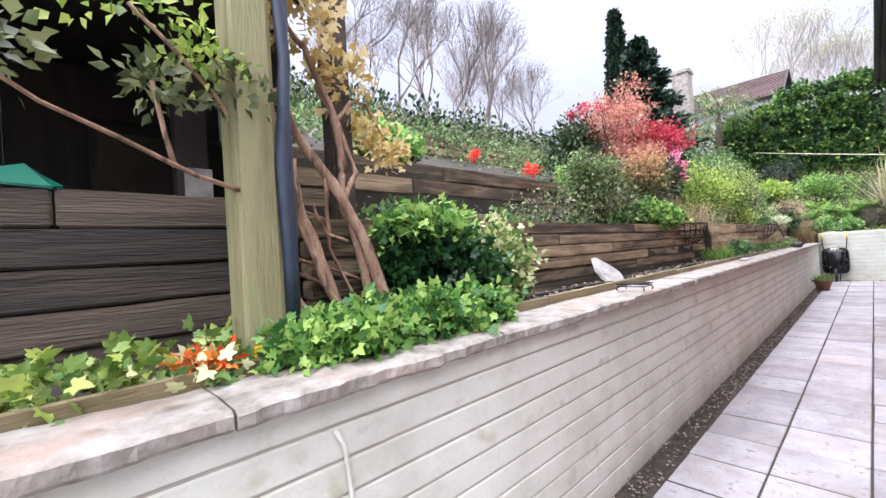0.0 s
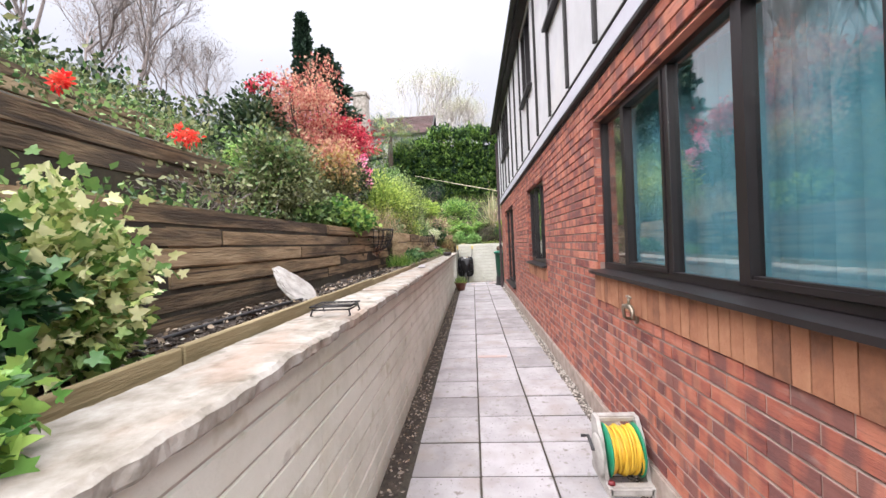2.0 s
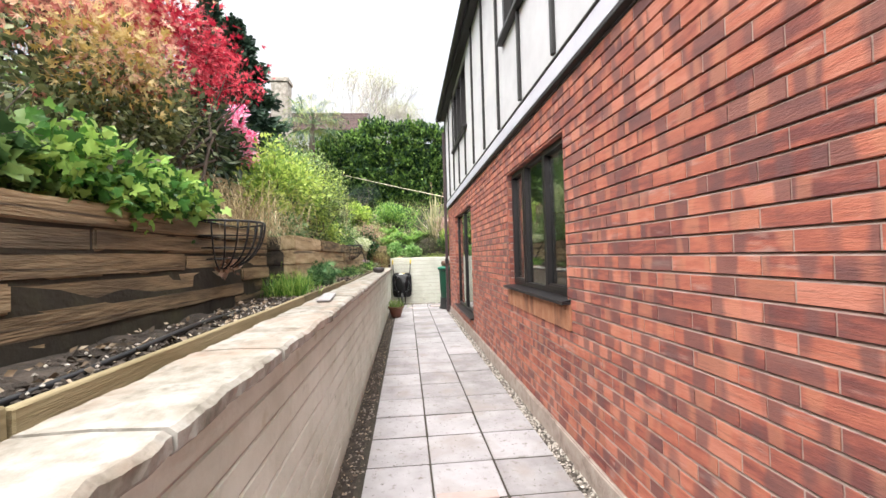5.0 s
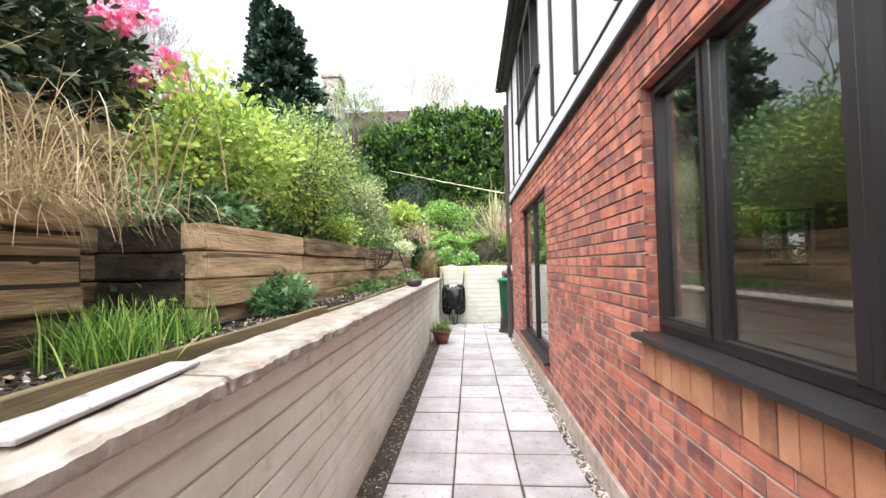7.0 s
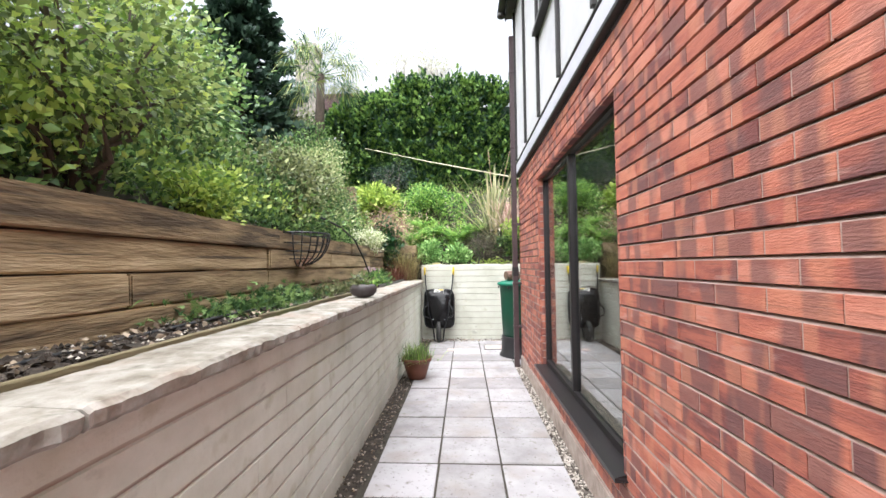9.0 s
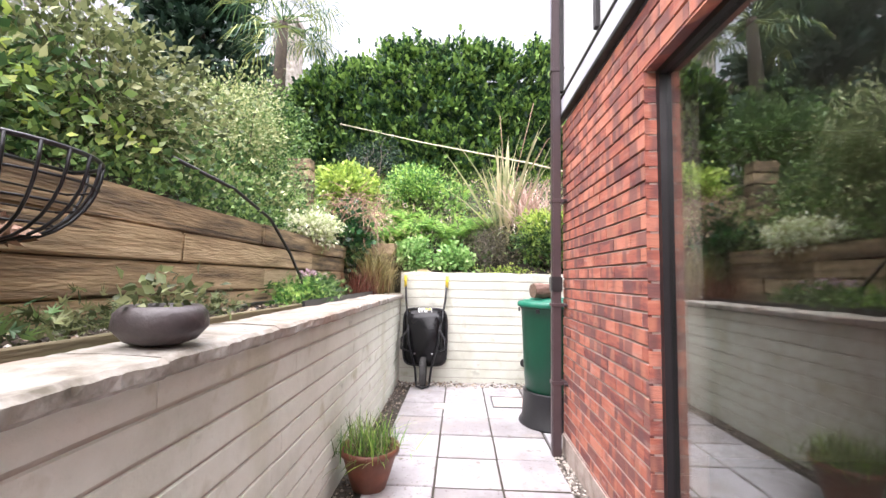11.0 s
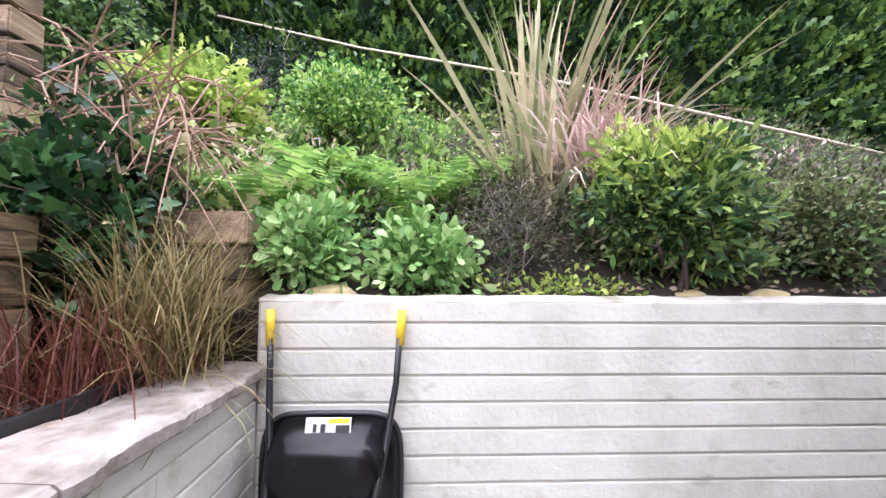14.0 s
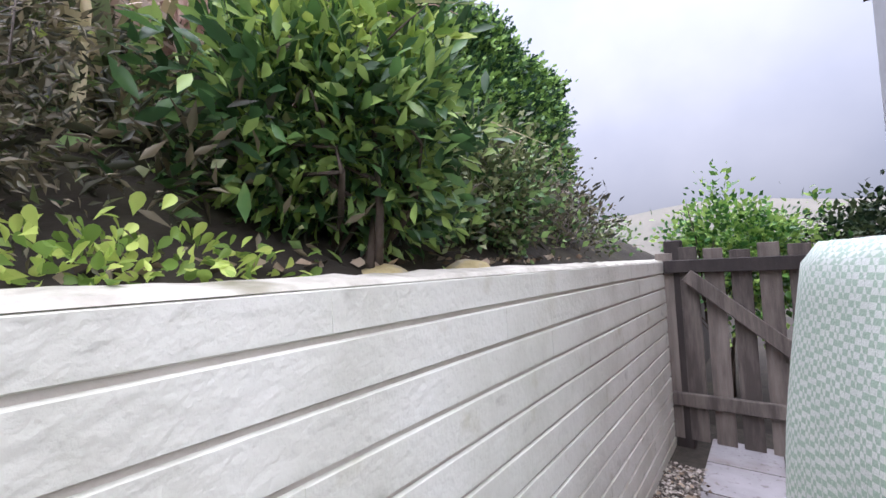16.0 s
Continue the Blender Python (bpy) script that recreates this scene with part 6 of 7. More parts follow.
cover("bank_growth", "twiggy brown-green growth along the wall top", (17.45, 18.3), (-3.6, 0.2), 260, 20, 0.09, "long", 0.06, F_DARKB, 213, 0.16)
cover("bank_growth", "small olive leaves along the wall top", (17.42, 18.2), (-3.4, 0.2), 110, 16, 0.08, "oval", 0.035, F_OLIVE, 214, 0.12)
cover("bank_ivy", "ivy and variegated growth on the bank", (17.38, 20), (1.0, 4.0), 200, 18, 0.1, "ivy", 0.06, F_IVYV, 205, 0.12)
cover("terrace_growth", "mixed evergreen growth on the terraces", (0.5, 17.28), (3.15, 9.0), 1500, 20, 0.14, "oval", 0.06, F_GREEN, 206, 0.16, lambda a, b: a > 1.3 and (b > 5.15 or a > 6.5 or (a * 7.3 + b * 3.1) % 1 < 0.3))
cover("terrace_growth", "olive growth on the terraces", (0.5, 17.28), (3.1, 9.0), 900, 18, 0.15, "oval", 0.065, F_OLIVE, 207, 0.18, lambda a, b: a > 1.3 and (b > 5.15 or a > 6.5 or (a * 5.1 + b * 3.7) % 1 < 0.45))
cover("terrace_growth", "low green leaves on the first terrace", (1.6, 17.08), (2.05, 2.95), 300, 14, 0.08, "oval", 0.05, F_GREEN, 208, 0.05)
cover("terrace_growth", "yellow-green young shrubs along the first terrace", (8.8, 13.6), (2.0, 2.85), 150, 16, 0.1, "oval", 0.055, F_LIME, 215, 0.16)
cover("terrace_growth", "mixed green growth behind the timber wall", (8.8, 16.9), (2.0, 3.1), 420, 18, 0.11, "oval", 0.055, F_GREEN, 216, 0.2)
cover("terrace_growth", "pale-edged growth behind the timber wall", (12.6, 17.0), (2.0, 3.4), 260, 18, 0.1, "oval", 0.05, F_VARIEG, 217, 0.26)
cover("terrace_growth", "dense low leaves behind the timber edge", (8.9, 17.0), (1.97, 2.6), 620, 18, 0.07, "oval", 0.042, F_GREEN, 218, 0.07)
cover("slope_growth", "pale spring undergrowth high on the slope", (-6, 24), (8.5, 17), 900, 16, 0.3, "oval", 0.16, F_OLIVE, 209, 0.35)
cover("slope_growth", "dark shrubs high on the slope", (-2, 24), (6.5, 14), 420, 24, 0.28, "oval", 0.14, F_RHODO, 210, 0.45)


# ---------- skyline ----------
def conifer(name, label, base, h, r, n, material, seed, col=True, size=0.3):
    top = empty(name, pose(*base), label, "conifer")
    V, F = tube([(0, 0, -0.5), (0, 0, h * 0.6), (0, 0, h * 0.95)], [0.18, 0.1, 0.03], 8)
    ob_of("trunk", mesh_of("trunk", V, F, M_BARKD, True), top)
    q = np.random.RandomState(seed)
    t = q.uniform(0.02, 1, n) ** 0.8
    a = q.uniform(0, 6.283, n)
    prof = (np.clip(1.3 * (1 - t), 0, 1) ** 0.6 * np.clip(t * 6 + 0.4, 0, 1)) if col else ((1 - t) ** 0.75 * (0.75 + 0.35 * np.sin(t * 38 + np.sin(a * 3) * 1.5)))
    rad = r * prof * (0.85 + 0.25 * np.sin(a * 5 + t * 21) * np.sin(t * 17)) * q.uniform(0.6, 1.0, n)
    p = np.stack([rad * np.cos(a), rad * np.sin(a), t * h], 1)
    nr = np.stack([np.cos(a), np.sin(a), np.full(n, 1.2 if col else 0.1)], 1)
    V, F = leaves(p, nr / np.linalg.norm(nr, axis=1, keepdims=True), "spray", size, seed + 1, 0.4)
    ob_of("crown", raw_mesh("crown", V, F, material), top)
    return top


conifer("cypress", "dark slender columnar cypress behind the garden", (25.0, 9.9, 6.0), 9.2, 0.75, 5200, F_CYP, 61, True, 0.34)
conifer("pine", "dark bushy conifer with layered branches", (22.8, 7.95, 5.0), 7.0, 2.9, 9000, F_CYP, 62, False, 0.36)


def bare_tree(name, label, base, h, seed, leafy=0.0, spread=0.55, material=M_TWIG):
    """A leafless tree: a trunk that forks again and again into fine twigs."""
    r = random.Random(seed)
    top = empty(name, pose(*base), label, "tree")
    parts, tips = [], []

    def grow(p, d, L, rad, depth):
        e = p + d * L
        mid = p.lerp(e, 0.5) + Vector((r.uniform(-1, 1), r.uniform(-1, 1), 0)) * L * 0.06
        parts.append(tube([p, mid, e], [rad, rad * 0.85, rad * 0.7], 5 if depth < 3 else 3, False))
        if depth == 7:
            tips.append(e)
            return
        for q in range(3 if depth in (1, 2, 4, 5) else 2):
            ax = Vector((r.uniform(-1, 1), r.uniform(-1, 1), r.uniform(-0.2, 0.5))).normalized()
            nd = (d + ax * spread * r.uniform(0.6, 1.3) + Vector((0, 0, 0.08))).normalized()
            grow(e, nd, L * r.uniform(0.66, 0.84), rad * 0.66, depth + 1)
    grow(Vector((0, 0, -0.5)), Vector((r.uniform(-0.06, 0.06), r.uniform(-0.06, 0.06), 1)).normalized(), h * 0.27, h * 0.011, 0)
    trunk = ob_of("trunk", mesh_of("trunk", *joined(parts[:8]), material), top)
    ob_of("twig_growth", mesh_of("twig_growth", *joined(parts[8:]), material), top, kind="stuff")
    if leafy:
        q = np.random.RandomState(seed)
        tp = np.array([tuple(t) for t in tips])
        tp = np.repeat(tp, int(leafy), 0) + q.normal(0, h * 0.02, (len(tips) * int(leafy), 3))
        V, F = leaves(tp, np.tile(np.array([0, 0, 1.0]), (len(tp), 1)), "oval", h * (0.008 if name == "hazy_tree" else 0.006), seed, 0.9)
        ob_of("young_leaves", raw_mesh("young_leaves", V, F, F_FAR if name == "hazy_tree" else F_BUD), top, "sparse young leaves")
    return top


BT = [(13, 16, 7.5, 9), (17, 18, 8, 11), (21, 17, 8, 9.5), (25, 20, 8.5, 11), (30, 19, 8.5, 10), (9, 15, 7.4, 8.5), (5, 15, 7.3, 9), (1, 16, 7.5, 10), (35, 22, 9, 11), (-4, 15, 7.5, 9), (16, 23, 8, 12), (28, 26, 9, 12), (11, 18, 8, 10), (19, 20, 8.3, 10.5), (23, 22, 8.4, 12), (33, 25, 9, 12), (7, 19, 8, 11), (3, 18, 8, 10)]
for k, (x, y, z, h) in enumerate(BT):
    bare_tree("bare_tree", "leafless deciduous tree on the skyline", (x, y, z), h, 600 + k, 5)
# far trees, with the haze in their twig and leaf colours
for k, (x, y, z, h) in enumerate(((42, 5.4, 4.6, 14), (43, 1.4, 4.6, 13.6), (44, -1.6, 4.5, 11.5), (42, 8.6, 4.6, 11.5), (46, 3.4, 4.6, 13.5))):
    bare_tree("hazy_tree", "budding tree far beyond the hedge, paled to stand for haze", (x, y, z), h, 640 + k, 3, 0.5, M_HAZE)

# far house with a tiled roof and chimney
fh = empty("far_house", pose(27.9, 5.5, 4.0), "distant house with brown tiled roof and pale gable", "house")
ob_of("wall", mesh_of("wall", *box_vf(0, 5.0, -2.5, 6.5, -0.3, 4.9), M_WHITE), fh)
ob_of("gable", mesh_of("gable", [(0, -2.5, 4.9), (5.0, -2.5, 4.9), (2.5, -2.5, 6.5), (0, -2.4, 4.9), (5.0, -2.4, 4.9), (2.5, -2.4, 6.5)], [(0, 1, 2), (5, 4, 3), (0, 3, 4, 1), (1, 4, 5, 2), (2, 5, 3, 0)], M_WHITE), fh)
for side, part_name in ((1, "roof"), (-1, "roof_rear")):
    rows = []
    for k in range(14):
        t0, t1 = k / 14, min(1, (k + 1.15) / 14)
        xa, za, xb, zb = -0.35 + 2.85 * t0, 4.72 + 1.95 * t0, -0.35 + 2.85 * t1, 4.72 + 1.95 * t1
        v = [(xa, -2.72, za + 0.06), (xa, 6.6, za + 0.06), (xb, 6.6, zb), (xb, -2.72, zb), (xa, -2.72, za), (xa, 6.6, za), (xb, 6.6, zb - 0.06), (xb, -2.72, zb - 0.06)]
        if side < 0:
            v = [(5.0 - a, b, c) for a, b, c in v]
        rows.append((v, [(0, 1, 2, 3), (7, 6, 5, 4), (0, 4, 5, 1), (1, 5, 6, 2), (2, 6, 7, 3), (3, 7, 4, 0)]))
    ob_of(part_name, mesh_of(part_name, *joined(rows), M_TILE), fh)
ob_of("verge_board", mesh_of("verge_board", *tube([(-0.35, -2.76, 4.7), (2.5, -2.76, 6.66), (5.35, -2.76, 4.7)], 0.06, 4), M_BLACK), fh)
ch = empty("far_chimney", pose(26.0, 6.95, 4.0), "distant square stone chimney stack", "chimney")
ob_of("chimney_body", mesh_of("chimney_body", *box_vf(0, 0.8, -0.42, 0.42, -0.2, 6.8), M_GRAVEL), ch)
ob_of("cap", mesh_of("cap", *box_vf(-0.07, 0.87, -0.49, 0.49, 6.8, 7.0), M_GRAVEL), ch)

shrub("far_shrubbery", "mixed dark and spring-green bushes before the far house", (24.5, 8, 4.0), [
    ("leaves", (24.5, 8.5, 6.4), (1.2, 3.2, 2.0), 260, 26, 0.25, "oval", 0.14, F_GREEN, ""),
    ("pale_leaves", (24.0, 6.0, 6.2), (1.0, 2.2, 1.6), 120, 22, 0.22, "oval", 0.13, F_OLIVE, "")], 120, n_stems=6, r0=0.08)

# far hillside beyond the gate
V, F = [], []
for i in range(41):
    x = -300 + 15 * i
    hz = 27 + 8 * noise.noise(Vector((x * 0.012, 0, 0))) + 2 * noise.noise(Vector((x * 0.05, 3, 0)))
    V += [(x, -230, -2), (x, -260, hz), (x, -330, hz * 0.6)]
for i in range(40):
    for j in range(2):
        F.append((i * 3 + j, (i + 1) * 3 + j, (i + 1) * 3 + j + 1, i * 3 + j + 1))
ob_of("backdrop", mesh_of("backdrop", V, F, M_HILL, True), label="low hazy wooded hills on the horizon", category="hills", kind="structure")


# ---------- things along the path ----------
def thing(name, m, label, category, group=""):
    ob = empty(name, m, label, category, group)
    bpy.context.view_layer.update()
    return ob


def put(name, vf, material, parent, label="", smooth=True, loc=None, rot=None):
    ob = ob_of(name, mesh_of(name, vf[0], vf[1], material, smooth), parent, label)
    if loc:
        ob.location = loc
    if rot:
        ob.rotation_euler = [radians(a) for a in rot]
    return ob


# hose reel beside the house wall
reel = thing("hose_reel", pose(3.86, -0.40, 0.0), "grey and green hose reel wound with yellow hose", "hose reel")
for sy, n in ((0.115, "side_frame"), (-0.125, "side_frame")):
    pts = [(-0.17, sy, 0.03), (-0.12, sy, 0.2), (-0.02, sy, 0.34), (0.1, sy, 0.355), (0.13, sy, 0.3), (0.02, sy, 0.18), (0.12, sy, 0.03)]
    V, F = [], []
    outl = [(-0.2, 0.0), (0.14, 0.0), (0.14, 0.05), (0.09, 0.06), (0.12, 0.3), (0.1, 0.37), (0.02, 0.37), (-0.06, 0.28), (-0.14, 0.06), (-0.2, 0.05)]
    V = [(x, sy - 0.012, z) for x, z in outl] + [(x, sy + 0.012, z) for x, z in outl]
    k = len(outl)
    F = [tuple(range(k))[::-1], tuple(range(k, 2 * k))] + [(i, (i + 1) % k, (i + 1) % k + k, i + k) for i in range(k)]
    put(n, (V, F), M_STONE, reel, "grey plastic side frame", False)
ob_of("foot_bar", bev_box("foot_bar", -0.2, -0.13, -0.135, 0.125, 0.0, 0.055, M_STONE, 0.012, 2), reel, "grey plastic foot")
ob_of("top_handle", bev_box("top_handle", 0.03, 0.1, -0.12, 0.11, 0.335, 0.372, M_STONE, 0.01, 2), reel, "grey carrying handle")
for y in (-0.1, 0.085):
    put("flange", lathe([(0.03, -0.006), (0.15, -0.006), (0.156, 0.0), (0.15, 0.006), (0.03, 0.006)], 28), M_REELG, reel, "green drum flange", True, (-0.02, y, 0.19), (90, 0, 0))
rw = random.Random(2)
for k in range(13):
    y = -0.088 + k * 0.0135
    t = rw.uniform(-0.018, 0.018)
    R = 0.128 + rw.uniform(-0.006, 0.012)
    pts = [(-0.02 + R * math.cos(a), y + t * math.sin(a + k), 0.19 + R * math.sin(a)) for a in [2 * math.pi * i / 24 for i in range(25)]]
    put("hose_coil", tube(pts, 0.0085, 7, False), M_HOSE, reel, "yellow hose coil")
put("drum", lathe([(0.115, -0.09), (0.115, 0.085)], 20), M_HOSE, reel, "wound yellow hose", True, (-0.02, 0, 0.19), (90, 0, 0))
put("crank", tube([(-0.02, 0.128, 0.19), (-0.02, 0.16, 0.19), (0.06, 0.165, 0.24), (0.06, 0.21, 0.24)], 0.011, 8), M_BLKPL, reel, "black crank handle")
put("hub_wheel", lathe([(0.02, 0), (0.11, 0.004), (0.125, 0.012), (0.11, 0.02), (0.02, 0.026)], 24), M_STONE, reel, "", True, (-0.04, 0.125, 0.17), (-90, 0, 0))
put("connector", tube([(0.0, -0.13, 0.2), (0.0, -0.145, 0.2)], 0.014, 8), M_REELG, reel, "green hose connector")
put("knob", lathe([(0.005, 0), (0.022, 0.003), (0.02, 0.018), (0.006, 0.022)], 12), M_MAROON, reel, "dark red knob", True, (-0.165, 0.1, 0.056))

# leaning stone
bm = bmesh.new()
bmesh.ops.create_icosphere(bm, subdivisions=4, radius=1)
for v in bm.verts:
    c = v.co
    n = noise.noise(c * 1.7) * 0.25 + noise.noise(c * 5) * 0.1
    v.co = Vector((c.x * 0.1 * (1 - 0.3 * c.z), c.y * 0.022, c.z * 0.17)) * (1 + n + 0.05 * noise.noise(c * 13))
me = bpy.data.meshes.new("stone_slab")
bm.to_mesh(me)
bm.free()
me.materials.append(M_STONE)
ob_of("stone_slab", me, None, "rough pale stone leaning against the sleepers", "stone", m=pose(4.02, 1.69, 1.265, -38, -28, -10))

# wire rack on the coping
rack = thing("wire_rack", pose(3.31, 1.155, 1.167), "small black wire rack on the wall coping", "rack")
X, Y, Z = 0.085, 0.1, 0.05
loop = [(-X, -Y, Z), (X, -Y, Z), (X, Y, Z), (-X, Y, Z), (-X, -Y, Z)]
put("rim", tube(loop, 0.005, 6), M_STEEL, rack)
put("lower_rim", tube([(a * 0.95, b * 0.95, Z - 0.016) for a, b, c in loop], 0.004, 6), M_STEEL, rack)
for k in range(11):
    y = -Y + 2 * Y * (k + 0.5) / 11
    put("wire", tube([(-X, y, Z), (X, y, Z)], 0.0022, 4), M_STEEL, rack)
for sx in (-1, 1):
    for sy in (-1, 1):
        put("foot", tube([(sx * X * 0.9, sy * Y * 0.9, Z - 0.01), (sx * X * 1.0, sy * Y * 1.0, 0.006), (sx * X * 0.9, sy * Y * 0.9, 0.004)], 0.0045, 6), M_STEEL, rack)

ob_of("loose_slab", bev_box("loose_slab", -0.31, 0.31, -0.05, 0.05, 0, 0.014, M_SLAB, 0.003, 1), None, "thin grey strip of slab lying loose on the coping", "slab", m=pose(7.53, 1.236, 1.171, 0, 0, 6))


# half-round wire baskets on the sleepers
def basket(x, y, z, R, drop):
    b = thing("wall_basket", pose(x, y, z), "empty black iron half-round wall basket", "hanging basket", "wall baskets")
    arc = [(R * math.cos(a), -R * math.sin(a) * 0.95, 0) for a in [math.pi * i / 18 for i in range(19)]]
    put("rim", tube(arc, 0.008, 6), M_STEEL, b)
    put("back_bar", tube([(-R, 0, 0), (R, 0, 0)], 0.007, 6), M_STEEL, b)
    for k in range(1, 12):
        a = math.pi * k / 12
        pts = []
        for i in range(9):
            t = i / 8
            f = math.cos(t * math.pi / 2) ** 0.85
            pts.append((R * f * math.cos(a), -R * 0.95 * f * math.sin(a) - 0.004, -drop * math.sin(t * math.pi / 2)))
        put("rib", tube(pts, 0.0055, 5), M_STEEL, b)
    for q in (0.3, 0.55, 0.78):
        f = math.sqrt(1 - q * q)
        put("hoop", tube([(R * f * math.cos(a), -R * 0.95 * f * math.sin(a), -drop * q) for a in [math.pi * i / 14 for i in range(15)]], 0.0045, 5), M_STEEL, b)
        put("back_bar", tube([(-R * f, 0, -drop * q), (R * f, 0, -drop * q)], 0.0045, 5), M_STEEL, b)
    p, nr = crown_points((0, -0.06, -drop + 0.02), (0.1, 0.06, 0.03), 10, 6, 0.02, int(x * 10))
    V, F = leaves(p, nr, "oval", 0.05, 5)
    ob_of("dead_leaves", raw_mesh("dead_leaves", V, F, M_DRY), b, "dry leaf scraps")
    return b


basket(7.07, 1.862, 1.745, 0.3, 0.31)
basket(12.76, 1.782, 1.745, 0.3, 0.29)

# pots
pot = thing("plant_pot", pose(14.36, 0.88, 0.0), "glazed brown pot with tufted green grass", "plant pot")
put("pot", lathe([(0.09, 0.0), (0.11, 0.005), (0.15, 0.13), (0.178, 0.225), (0.195, 0.23), (0.195, 0.265), (0.18, 0.265), (0.168, 0.24), (0.02, 0.225)], 28), M_TERRA, pot)
for k in range(2):
    V, F = blades((0, 0, 0.22), 190, 0.25, 0.008, 900 + k, spread=0.8, droop=0.9, base_r=0.09)
    ob_of("foliage", raw_mesh("foliage", V, F, F_GRASS if k else F_OLIVE), pot)
bowl = thing("bowl_pot", pose(12.76, 1.17, 1.167), "squat dark stoneware bowl pot on the coping", "plant pot")
put("bowl", lathe([(0.05, 0), (0.09, 0.012), (0.122, 0.05), (0.118, 0.09), (0.1, 0.112), (0.092, 0.108), (0.02, 0.09)], 24), M_DARKPOT, bowl)
crown("sprouts", bowl, (12.76, 1.19, 1.31), (0.09, 0.09, 0.05), 12, 8, 0.03, "oval", 0.04, F_OLIVE, 910)

# irrigation hose in the bed
pts = [(2.6, 1.6, 1.16)]
for k in range(70):
    x = 2.7 + k * 0.175
    pts.append((x, 1.66 + 0.07 * math.sin(x * 0.9) + 0.02 * math.sin(x * 3.1), 1.162 + 0.015 * math.sin(x * 2.3)))
put_h = ob_of("irrigation_hose", mesh_of("irrigation_hose", *tube(pts, 0.011, 7), M_BLKPL, True), None, "black irrigation hose lying along the soil bed", "hose")
pts = [(13.78, 1.92, 2.02), (14.28, 1.84, 1.95), (14.63, 1.75, 1.8), (14.88, 1.69, 1.55), (15.06, 1.64, 1.3), (15.1, 1.62, 1.18), (14.98, 1.6, 1.15), (14.58, 1.6, 1.15), (14.08, 1.62, 1.15)]
ob_of("hanging_hose", mesh_of("hanging_hose", *tube(pts, 0.012, 8), M_BLKPL, True), None, "black hose looping down over the sleepers", "hose")
V, F = tube([(9.7, 1.62, 1.13), (9.71, 1.62, 1.28), (9.74, 1.62, 1.36), (9.79, 1.62, 1.38), (9.84, 1.62, 1.33), (9.86, 1.62, 1.24)], [0.006, 0.006, 0.006, 0.005, 0.005, 0.004], 6)
ob_of("bent_stalk", mesh_of("bent_stalk", V, F, M_BAMBOO, True), None, "pale bent-over stalk in the soil bed", "stalk")
ob_of("wall_cable", mesh_of("wall_cable", *tube([(0.8, 1.088, 1.0), (0.83, 1.085, 0.95), (0.845, 1.086, 0.8), (0.84, 1.086, 0.5), (0.85, 1.086, 0.0)], 0.008, 6), M_PAINTI, True), None, "cream-painted cable clipped to the wall", "cable")

# wheelbarrow stood on end against the wall
wb = thing("wheelbarrow", pose(16.98, 0.75, 0.0), "black wheelbarrow stood upright with yellow grips", "wheelbarrow")
bm = bmesh.new()
prof = [(0.24, 0.0), (0.27, 0.03), (0.3, 0.1), (0.3, 0.105), (0.262, 0.03), (0.235, 0.012)]
rings = []
for s, dpt in ((1.0, 0.0), (0.98, 0.012), (0.78, -0.155), (0.7, -0.175)):
    ring = []
    for i in range(24):
        a = 2 * math.pi * i / 24
        ex = 0.35
        cy = abs(math.cos(a)) ** ex * math.copysign(1, math.cos(a)) * 0.285 * s
        cz = abs(math.sin(a)) ** ex * math.copysign(1, math.sin(a)) * 0.37 * (s if s > 0.9 else s * 1.05)
        ring.append(bm.verts.new((0.07 + dpt, cy, 0.6 + cz)))
    rings.append(ring)
for r0, r1 in zip(rings, rings[1:]):
    for i in range(24):
        bm.faces.new((r0[i], r0[(i + 1) % 24], r1[(i + 1) % 24], r1[i]))
bm.faces.new(rings[-1])
me = bpy.data.meshes.new("tray")
bm.to_mesh(me)
bm.free()
me.materials.append(M_TRAY)
me.shade_smooth()
ob_of("tray", me, wb)
put("tray_rim", tube([(0.075, 0.287 * abs(math.cos(a)) ** 0.35 * math.copysign(1, math.cos(a)), 0.6 + 0.372 * abs(math.sin(a)) ** 0.35 * math.copysign(1, math.sin(a))) for a in [2 * math.pi * i / 40 for i in range(41)]], 0.012, 8), M_BLKPL, wb)
for sy in (-1, 1):
    pts = [(0.09, sy * 0.272, 1.28), (0.07, sy * 0.262, 1.1), (-0.02, sy * 0.225, 0.85), (-0.13, sy * 0.2, 0.72), (-0.15, sy * 0.19, 0.55), (-0.14, sy * 0.14, 0.38), (-0.14, sy * 0.1, 0.22), (-0.17, sy * 0.085, 0.08)]
    put("frame_tube", tube(pts, 0.014, 8), M_STEEL, wb)
    put("grip", tube([(0.092, sy * 0.274, 1.25), (0.105, sy * 0.281, 1.4)], 0.019, 10), M_YELLOW, wb, "yellow rubber grip")
    put("leg", tube([(-0.13, sy * 0.2, 0.72), (-0.24, sy * 0.27, 0.62), (-0.24, sy * 0.27, 0.5), (-0.15, sy * 0.19, 0.45)], 0.012, 8), M_STEEL, wb)
    put("bolt", lathe([(0.001, 0), (0.012, 0.002), (0.01, 0.008)], 8), M_GALV, wb, "steel bolt", True, (-0.155, sy * 0.11, 0.42), (0, -90, 0))
put("nose_hoop", tube([(-0.17, 0.085, 0.08), (-0.2, 0.075, 0.03), (-0.235, 0.0, 0.014), (-0.2, -0.075, 0.03), (-0.17, -0.085, 0.08)], 0.013, 8), M_STEEL, wb)
put("cross_brace", tube([(-0.02, -0.225, 0.85), (-0.03, 0, 0.86), (-0.02, 0.225, 0.85)], 0.012, 8), M_STEEL, wb)
